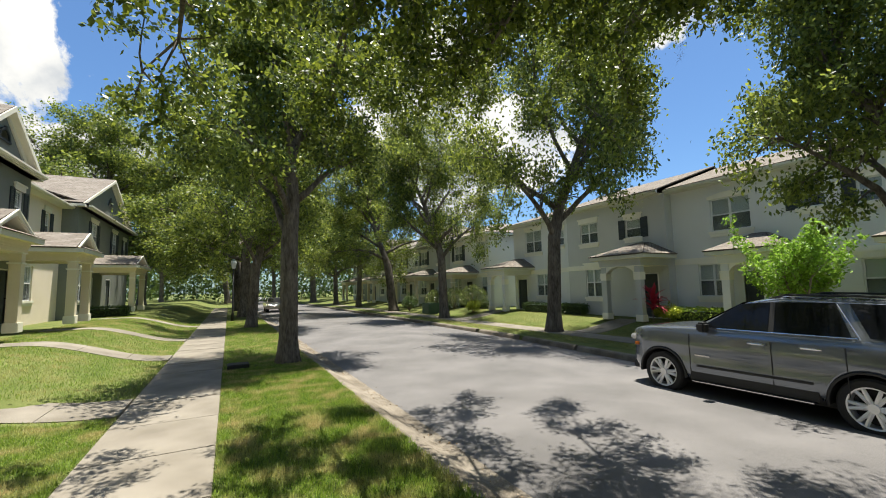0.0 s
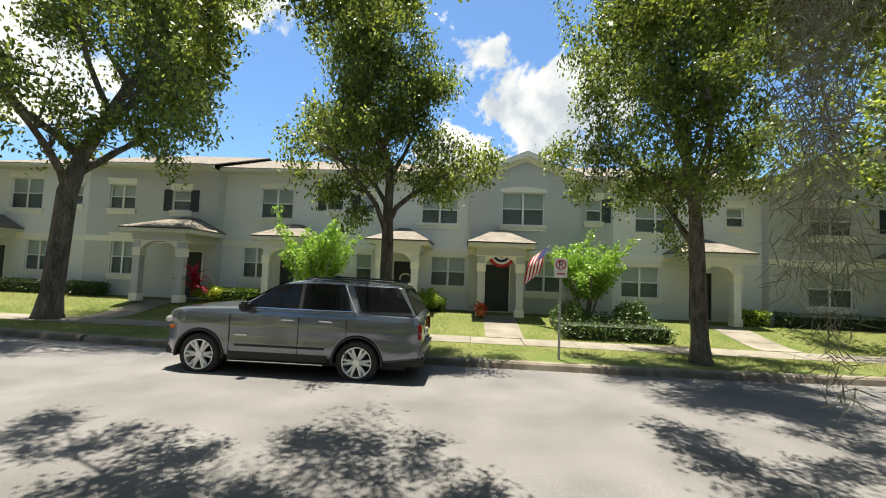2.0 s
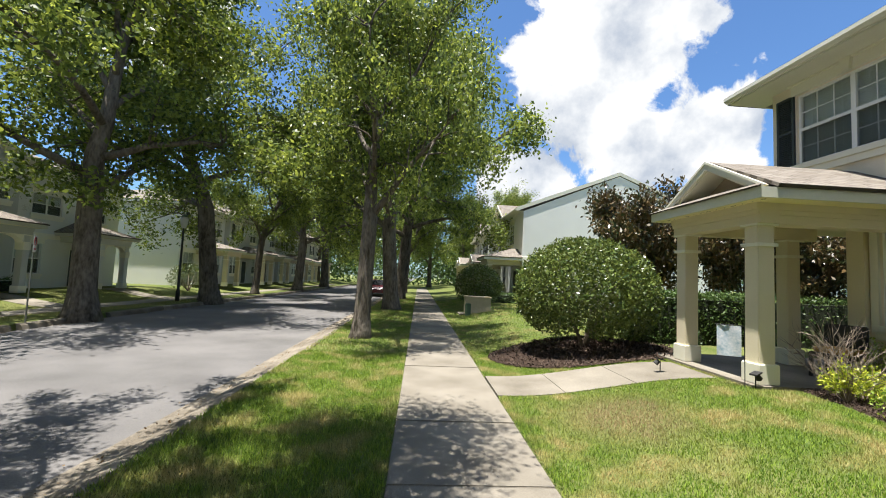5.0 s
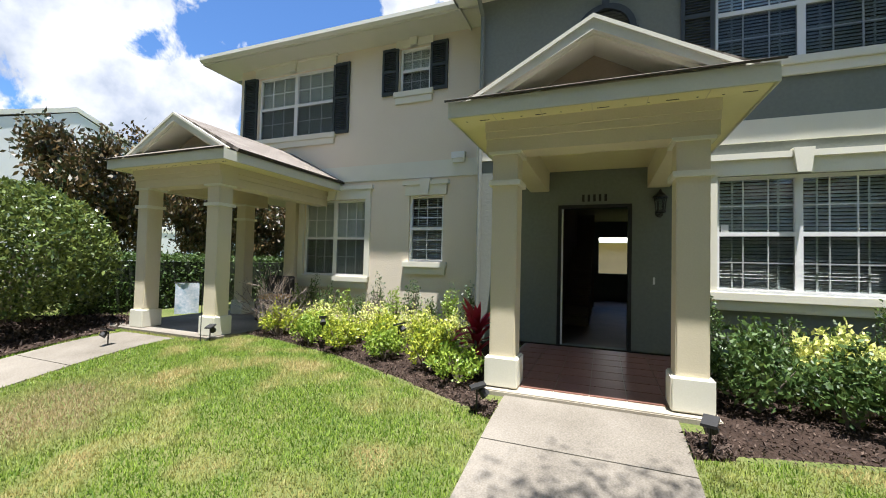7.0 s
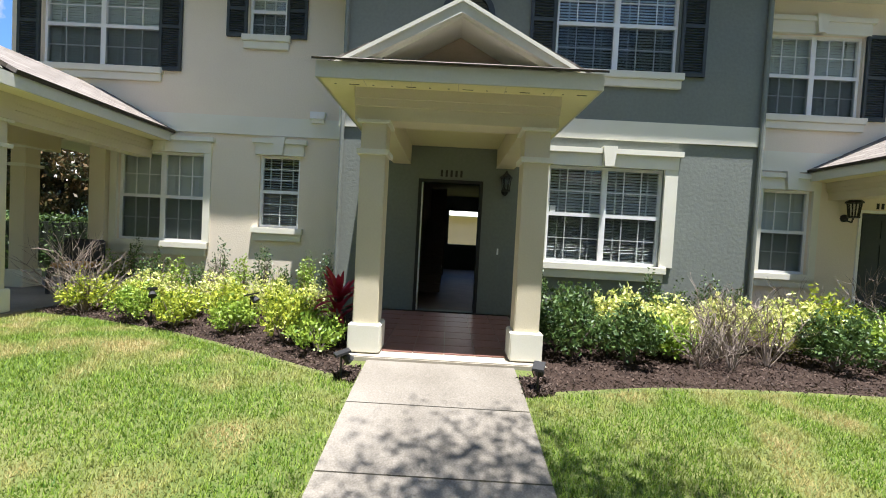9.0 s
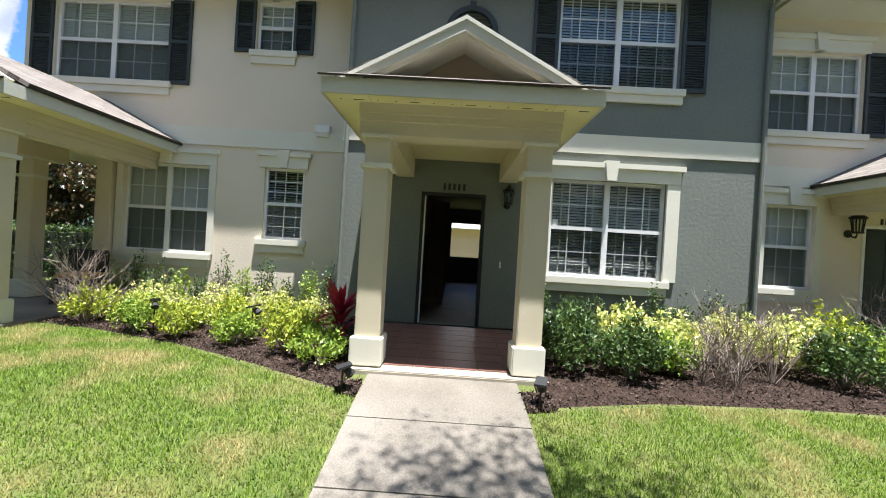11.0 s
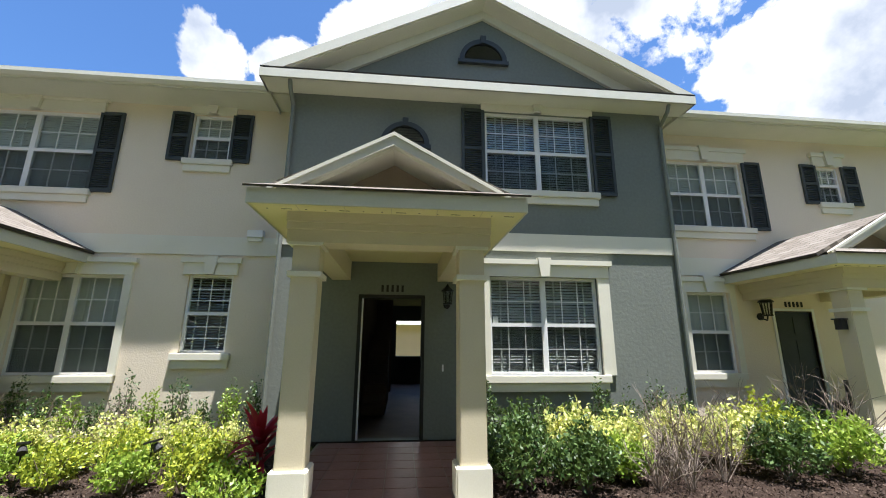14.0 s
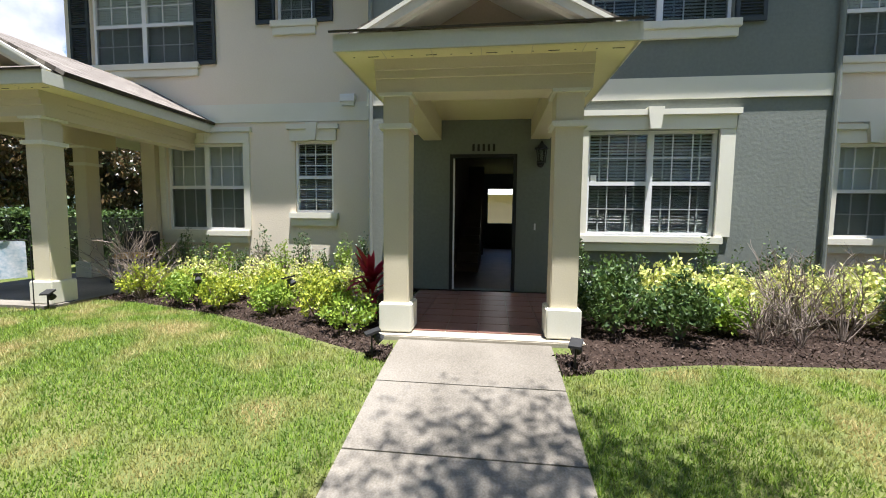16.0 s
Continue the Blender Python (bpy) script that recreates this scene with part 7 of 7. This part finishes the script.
    gb.faces.new([gb.verts.new(p) for p in ((F - 0.62, -0.82, 1.32), (F - 0.62, 0.82, 1.32), (F - 1.44, 0.64, 1.79), (F - 1.44, -0.64, 1.79))])
    for v in gb.verts:
        v.co += Vector((0.03, 0, 0.02))
    part("windscreen", gb, M_TINT, car)
    gb = bmesh.new()
    gb.faces.new([gb.verts.new(p) for p in ((tail + 0.06, -0.80, 1.27), (tail + 0.06, 0.80, 1.27), (tail + 0.36, 0.64, 1.77), (tail + 0.36, -0.64, 1.77))])
    part("rear_window", gb, M_TINT, car)
    sb = bmesh.new()
    prism(sb, [(tail + 0.70, 1.90), (tail + 0.24, 1.86), (tail + 0.20, 1.83), (tail + 0.66, 1.84)], -0.68, 0.68, "y")
    part("spoiler", sb, M_PAINT, car)
    part("bumper", boxes((tail - 0.08, tail + 0.25, -0.95, 0.95, 0.50, 0.70)), M_PAINT, car, bevel=0.05)
    part("bumper_skirt", boxes((tail - 0.05, tail + 0.3, -0.92, 0.92, 0.36, 0.51)), M_TRIMB, car, bevel=0.02)
    part("bumper_skirt", boxes((nose - 0.25, nose + 0.0, -0.78, 0.78, 0.34, 0.5)), M_TRIMB, car, bevel=0.02)
    part("bumper_strip", boxes((tail - 0.088, tail - 0.07, -0.9, 0.9, 0.56, 0.585)), M_CHROME, car)
    part("number_plate", boxes((tail - 0.045, tail - 0.02, -0.16, 0.16, 0.84, 0.99)), M_WHITE, car, "number plate with a plain bar")
    part("plate_bar", boxes((tail - 0.05, tail - 0.044, -0.11, 0.11, 0.89, 0.94)), M_TRIMB, car)
    part("grille", boxes((nose - 0.05, nose + 0.02, -0.60, 0.60, 0.66, 1.05)), M_TRIMB, car, bevel=0.03)
    part("chassis", boxes((tail + 0.3, nose - 0.4, -0.72, 0.72, 0.24, 0.55)), M_TRIMB, car)


suv()


def sedan(label, m, paint):
    """A plain saloon car, far off."""
    car = thing("car", label, "car", m)
    bm = bmesh.new()
    n = 8
    def arch(cx):
        return [(cx - 0.36 * math.cos(math.pi * k / n), 0.31 + 0.36 * math.sin(math.pi * k / n)) for k in range(n + 1)]
    out = [(-2.3, 0.35)] + arch(-1.4) + arch(1.4) + [(2.3, 0.32), (2.38, 0.6), (2.2, 0.78), (0.95, 0.93), (-1.5, 0.98), (-2.3, 0.95), (-2.4, 0.6)]
    prism(bm, out, -0.88, 0.88, "y")
    bmesh.ops.recalc_face_normals(bm, faces=bm.faces)
    bmesh.ops.bevel(bm, geom=list(bm.edges), offset=0.04, segments=2, affect="EDGES", clamp_overlap=True)
    part("body", bm, paint, car)
    cb = bmesh.new()
    loft(cb, [[(-2.0, -0.8, 0.95), (-1.25, -0.58, 1.40), (-1.25, 0.58, 1.40), (-2.0, 0.8, 0.95)], [(1.15, -0.8, 0.92), (0.25, -0.58, 1.42), (0.25, 0.58, 1.42), (1.15, 0.8, 0.92)]])
    part("roof", cb, paint, car)
    for s in (-1, 1):
        g = bmesh.new()
        g.faces.new([g.verts.new(p) for p in ((-1.7, s * 0.80, 0.99), (-1.15, s * 0.635, 1.36), (0.2, s * 0.635, 1.37), (0.9, s * 0.80, 0.98))])
        part("side_window", g, M_TINT, car)
        for cx in (-1.4, 1.4):
            wheel(car, cx, s * 0.87, s, 0.31, 0.2)
        part("headlight", boxes((2.22, 2.37, s * 0.65 - 0.15, s * 0.65 + 0.15, 0.62, 0.74)), M_LENS, car, bevel=0.02)
        part("tail_light", boxes((-2.41, -2.3, s * 0.68 - 0.14, s * 0.68 + 0.14, 0.7, 0.85)), M_TAIL, car, bevel=0.02)
    g = bmesh.new()
    g.faces.new([g.verts.new(p) for p in ((1.12, -0.72, 0.965), (1.12, 0.72, 0.965), (0.33, 0.55, 1.405), (0.33, -0.55, 1.405))])
    part("windscreen", g, M_TINT, car)
    g = bmesh.new()
    g.faces.new([g.verts.new(p) for p in ((-2.0, -0.72, 0.99), (-2.0, 0.72, 0.99), (-1.32, 0.55, 1.385), (-1.32, -0.55, 1.385))])
    part("rear_window", g, M_TINT, car)


sedan("pale gold saloon car on the street between the trees", pose(4.3, 47.5, -0.1, 0, 0, -90), shade("gold_paint", (0.55, 0.50, 0.42), (0.6, 0.55, 0.46), rough=0.3, metal=0.4, bump=0, coat=0.8))
sedan("dark red saloon car on the street beyond the trees", pose(3.4, -37, -0.12, 0, 0, 90), shade("maroon_paint", (0.075, 0.004, 0.008), (0.1, 0.006, 0.01), rough=0.35, metal=0.0, bump=0, coat=0.3))

# ---- street things ----
M_STEEL = shade("galvanised_steel", (0.33, 0.33, 0.32), (0.42, 0.42, 0.41), rough=0.45, scale=9, fine=60, bump=0.1, metal=0.8)
M_GREEN = shade("utility_green", (0.05, 0.095, 0.06), (0.07, 0.12, 0.08), rough=0.6, scale=5, fine=50, bump=0.1)
M_BEIGEB = shade("beige_cabinet", (0.42, 0.36, 0.25), (0.5, 0.43, 0.31), rough=0.7, scale=4, fine=50, bump=0.15)
M_RED = shade("red_enamel", (0.45, 0.02, 0.02), (0.52, 0.03, 0.03), rough=0.5, scale=5, fine=60, bump=0.05)
M_NAVY = shade("navy_cloth", (0.02, 0.035, 0.12), (0.03, 0.045, 0.15), rough=0.8, scale=5, fine=90, bump=0.2)
M_WCLOTH = shade("white_cloth", (0.72, 0.70, 0.68), (0.8, 0.78, 0.76), rough=0.8, scale=5, fine=90, bump=0.2)
M_RCLOTH = shade("red_cloth", (0.42, 0.02, 0.035), (0.5, 0.03, 0.045), rough=0.8, scale=5, fine=90, bump=0.2)
M_POT = shade("terracotta_pot", (0.36, 0.10, 0.045), (0.45, 0.14, 0.06), rough=0.8, scale=6, fine=50, bump=0.2)


def letter(text, size, material, parent, m, name="lettering"):
    cu = bpy.data.curves.new(name, "FONT")
    cu.body, cu.size, cu.align_x, cu.align_y, cu.extrude = text, size, "CENTER", "CENTER", 0.002
    tmp = bpy.data.objects.new(name, cu)
    me = bpy.data.meshes.new_from_object(tmp)
    bpy.data.objects.remove(tmp)
    me.materials.append(material)
    ob = new(name, me)
    ob.parent, ob.matrix_local = parent, m
    return ob


def parking_sign(x, y, label, turn):
    s = thing("parking_sign", label, "sign", pose(x, y, 0.0, 0, 0, turn))
    bm = bmesh.new()
    prism(bm, [(-0.028, -0.012), (0.028, -0.012), (0.028, 0.0), (0.01, 0.018), (-0.01, 0.018), (-0.028, 0.0)], -0.1, 2.4, "z")
    part("post", bm, M_STEEL, s, "galvanised steel post")
    pl = part("plate", boxes((-0.155, 0.155, -0.022, -0.016, 1.93, 2.39)), M_WCLOTH, s, "white no-parking plate", bevel=0.002)
    letter("P", 0.24, M_TRIMB, pl, pose(0, -0.026, 2.24, 90))
    rb = bmesh.new()
    n = 28
    for i in range(n):
        a, b = 2 * math.pi * i / n, 2 * math.pi * (i + 1) / n
        prism(rb, [(0.125 * math.cos(a), 2.24 + 0.125 * math.sin(a)), (0.125 * math.cos(b), 2.24 + 0.125 * math.sin(b)), (0.10 * math.cos(b), 2.24 + 0.10 * math.sin(b)), (0.10 * math.cos(a), 2.24 + 0.10 * math.sin(a))], -0.03, -0.022, "y")
    prism(rb, [(-0.085, 2.31), (-0.07, 2.325), (0.085, 2.17), (0.07, 2.155)], -0.034, -0.030, "y")
    part("red_ring", rb, M_RED, pl)
    part("text_bar", boxes((-0.10, 0.10, -0.026, -0.022, 2.00, 2.035)), M_RED, pl)


parking_sign(10.45, -0.78, "white and red no-parking sign on a steel post", -90)
parking_sign(10.6, -11.75, "second no-parking sign on a steel post", -60)


def street_lamp(x, y, h, label):
    s = thing("street_lamp", label, "street lamp", pose(x, y, 0.0), "street lamps")
    bm = bmesh.new()
    tube(bm, [(0, 0, 0), (0, 0, 0.5), (0, 0, 0.6), (0, 0, h - 0.7)], [0.10, 0.09, 0.06, 0.045], 12)
    part("post", bm, M_BLACK, s, smooth=True)
    bm = bmesh.new()
    tube(bm, [(0, 0, h - 0.7), (0, 0, h - 0.62), (0, 0, h - 0.25), (0, 0, h - 0.12)], [0.09, 0.13, 0.19, 0.14], 14)
    part("globe", bm, M_LENS, s, "frosted acorn globe", smooth=True)
    bm = bmesh.new()
    tube(bm, [(0, 0, h - 0.13), (0, 0, h - 0.06), (0, 0, h)], [0.17, 0.08, 0.015], 12)
    part("finial", bm, M_GREEN, s, smooth=True)


street_lamp(11.6, -20.6, 4.3, "black street lamp with acorn globe on the far verge")
street_lamp(0.35, 33.0, 4.3, "slim street lamp beside the footpath")

hyd = thing("fire_hydrant", "dull silver fire hydrant on the far verge", "hydrant", pose(10.6, -9.6, 0.0))
bm = bmesh.new()
tube(bm, [(0, 0, 0), (0, 0, 0.06), (0, 0, 0.065), (0, 0, 0.52), (0, 0, 0.54), (0, 0, 0.58), (0, 0, 0.68), (0, 0, 0.74)], [0.15, 0.15, 0.10, 0.10, 0.14, 0.14, 0.09, 0.03], 16)
part("barrel", bm, M_STEEL, hyd)
for d in ((-0.17, 0), (0, 0.17), (0, -0.17)):
    bm = bmesh.new()
    tube(bm, [(d[0] * 0.4, d[1] * 0.4, 0.42), (d[0], d[1], 0.42)], [0.06, 0.065], 12)
    part("outlet", bm, M_STEEL, hyd)

cab = thing("utility_cabinet", "beige utility cabinet on a pad with a small green box", "cabinet", pose(-2.9, -19.3, 0.05))
part("pad", boxes((-1.0, 0.75, -0.5, 0.6, -0.1, 0.06)), M_CONC, cab)
part("housing", boxes((-0.75, 0.45, -0.35, 0.35, 0.06, 0.80)), M_BEIGEB, cab, bevel=0.02)
part("lid", boxes((-0.79, 0.49, -0.39, 0.39, 0.80, 0.87)), M_BEIGEB, cab, bevel=0.015)
tagged(part("utility_box", boxes((-2.62, -2.38, -18.5, -18.25, 0.0, 0.62)), M_GREEN, bevel=0.02), "small green utility pedestal before the cabinet", "utility box")
far_cab = thing("utility_cabinet", "dull green utility cabinet on the far lawn", "cabinet", pose(13.9, 29.5, 0.02))
part("housing", boxes((-0.5, 0.5, -0.6, 0.6, 0, 0.8)), M_GREEN, far_cab, bevel=0.03)
tagged(part("meter_box", boxes((0.10, 0.62, 13.0, 13.45, -0.02, 0.13)), M_TRIMB, bevel=0.02), "black plastic meter box lid tilted in the grass", "meter box")

# bunting, flag, pots at the house across the street
bun = thing("bunting", "red, white and blue half-round bunting hung in the porch arch", "bunting", pose(16.05, 0.22, 2.72))
for k, (ra, rb_, m) in enumerate(((0.0, 0.16, M_RCLOTH), (0.16, 0.30, M_WCLOTH), (0.30, 0.43, M_NAVY), (0.43, 0.54, M_WCLOTH), (0.54, 0.70, M_RCLOTH))):
    bm = bmesh.new()
    n = 28
    rows = []
    for q in (ra, rb_):
        rows.append([bm.verts.new((-0.02 + 0.02 * math.sin(i * 1.7) * q - 0.003 * k, q * 0.74 * math.cos(math.pi + math.pi * i / n), q * 0.72 * math.sin(math.pi + math.pi * i / n))) for i in range(n + 1)])
    for i in range(n):
        bm.faces.new((rows[0][i], rows[0][i + 1], rows[1][i + 1], rows[1][i])) if ra > 0 else bm.faces.new((rows[0][0], rows[1][i], rows[1][i + 1]))
    part("stripe", bm, m, bun)
flag = thing("flag", "red and white striped flag on a slanted pole", "flag", pose(15.38, -0.62, 2.35))
bm = bmesh.new()
tube(bm, [(0.15, -0.05, 0.0), (-0.32, -0.80, 0.70)], [0.014, 0.012], 8)
part("pole", bm, M_WCLOTH, flag)
for k in range(9):
    bm = bmesh.new()
    a0, a1 = k / 9, (k + 1) / 9
    def fl(a, b):
        top = Vector((-0.32, -0.80, 0.70)).lerp(Vector((0.02, -0.10, 0.17)), a * 0.85)
        return top + Vector((0.03 * math.sin(b * 7 + a * 3), 0.42 * b * (1 - 0.2 * a) + 0.05 * math.sin(b * 5), -1.02 * b))
    vs = [[bm.verts.new(fl(a, j / 8)) for j in range(9)] for a in (a0, a1)]
    for j in range(8):
        bm.faces.new((vs[0][j], vs[0][j + 1], vs[1][j + 1], vs[1][j]))
    part("stripe", bm, M_RCLOTH if k % 2 == 0 else M_WCLOTH, flag, smooth=True)
for side in (-0.008, 0.008):
    bm = bmesh.new()
    vs = [[bm.verts.new(fl(a, b) + Vector((side, 0, 0))) for b in (0.0, 0.12, 0.25, 0.38)] for a in (0.0, 0.15, 0.3, 0.44)]
    for p, q in zip(vs, vs[1:]):
        for j in range(3):
            bm.faces.new((p[j], p[j + 1], q[j + 1], q[j]))
    part("canton", bm, M_NAVY, flag, "navy blue corner field", smooth=True)
wreath = thing("door_wreath", "pale letter-shaped wreath on a dark front door", "wreath", pose(17.985, 4.23, 1.55, 90, 0, -90))
letter("C", 0.75, M_WCLOTH, wreath, pose(0, 0, 0), "wreath_letter")
pot = thing("flower_pot", "round terracotta pot with rusty red flowers on the porch", "pot", pose(15.75, 0.95, 0.38))
bm = bmesh.new()
tube(bm, [(0, 0, 0), (0, 0, 0.06), (0, 0, 0.2), (0, 0, 0.26)], [0.12, 0.17, 0.19, 0.15], 14)
part("bowl", bm, M_POT, pot, smooth=True)
v, f = leaf_cloud([(0, 0, 0.32)] * 60, 6, 0.12, 0.09, np.random.default_rng(1), 0, 0.6)
o = new("flower", np_mesh("flower", v, f, leafy("rust_petals", (0.25, 0.03, 0.01), (0.6, 0.12, 0.03), hue=0.0)))
o.parent = pot
tagged(o, kind="stuff")

# small things round the near beds
gf = thing("garden_flag", "small pale printed garden flag on a thin black stand", "flag", pose(-4.75, -5.48, float(gz(-4.75, -5.48)), 0, 0, -28))
bm = bmesh.new()
tube(bm, [(-0.19, 0, -0.05), (-0.19, 0, 0.86), (-0.16, 0, 0.88), (0.17, 0, 0.88)], [0.006] * 4, 6)
part("stand", bm, M_BLACK, gf)
bm = bmesh.new()
rows = [[bm.verts.new((-0.15 + 0.3 * i / 6, 0.012 * math.sin(i * 1.1 + j * 0.5), 0.87 - 0.44 * j / 6)) for i in range(7)] for j in range(7)]
for a, b in zip(rows, rows[1:]):
    for i in range(6):
        bm.faces.new((a[i], a[i + 1], b[i + 1], b[i]))
fl_ = part("cloth", bm, shade("flag_print", (0.30, 0.42, 0.52), (0.78, 0.76, 0.80), rough=0.8, scale=9, fine=26, bump=0.0), gf, smooth=True)


def path_light(x, y, h, label, turn=0):
    s = thing("path_light", label, "garden light", pose(x, y, float(gz(x, y)), 0, 0, turn), "garden lights")
    bm = bmesh.new()
    tube(bm, [(0, 0, -0.08), (0, 0, h)], [0.009, 0.009], 6)
    part("stake", bm, M_BLACK, s)
    bm = bmesh.new()
    prism(bm, [(-0.06, h), (0.07, h + 0.035), (0.07, h + 0.055), (-0.06, h + 0.02)], -0.05, 0.05, "y")
    part("solar_head", bm, M_TRIMB, s)
    bm = bmesh.new()
    tube(bm, [(0.03, 0, h), (0.08, 0, h - 0.05)], [0.03, 0.045], 10)
    part("lamp_head", bm, M_TRIMB, s)


for k, (x, y, h) in enumerate(((-4.25, -6.35, 0.2), (-5.35, -3.55, 0.42), (-5.35, -2.35, 0.42), (-4.05, -0.9, 0.22), (-4.0, 0.82, 0.22), (-5.0, -5.3, 0.2))):
    path_light(x, y, h, "small black solar spotlight on a stake in the bed", 40 * k)
ch = thing("patio_chair", "dark wicker chair with an ochre cushion on the neighbouring porch", "chair", pose(-7.0, -6.0, 0.41, 0, 0, 20))
part("seat", boxes((-0.28, 0.28, -0.28, 0.28, 0.32, 0.40)), M_TRIMB, ch, bevel=0.02)
part("cushion", boxes((-0.25, 0.25, -0.25, 0.25, 0.40, 0.48)), shade("ochre_cloth", (0.35, 0.19, 0.05), (0.42, 0.24, 0.07), rough=0.9, scale=6, fine=90, bump=0.3), ch, bevel=0.03)
part("backrest", boxes((-0.28, -0.22, -0.28, 0.28, 0.40, 0.85)), M_TRIMB, ch, bevel=0.02)
for i in (-0.25, 0.25):
    for j in (-0.25, 0.25):
        part("leg", boxes((i - 0.02, i + 0.02, j - 0.02, j + 0.02, 0, 0.32)), M_TRIMB, ch)
# fallen leaves and litter at the gutters
rn = np.random.default_rng(12)
yy = rn.uniform(-30, 30, 2600)
xx = np.where(rn.uniform(0, 1, 2600) < 0.6, rn.normal(2.72, 0.10, 2600), rn.normal(9.75, 0.12, 2600) + bend(yy))
zz = np.where(xx < 5, -0.125, -0.185)
v, f = leaf_cloud(np.stack([xx, yy, zz], 1), 1, 0.004, 0.038, rn, 0.0, 0.5, 0.5)
tagged(new("leaf_litter", np_mesh("leaf_litter", v, f, leafy("dry_leaves", (0.10, 0.06, 0.03), (0.34, 0.24, 0.13), hue=0.0, trans=0.1))), "dry brown leaf litter lying in the gutters", "leaves", kind="stuff")
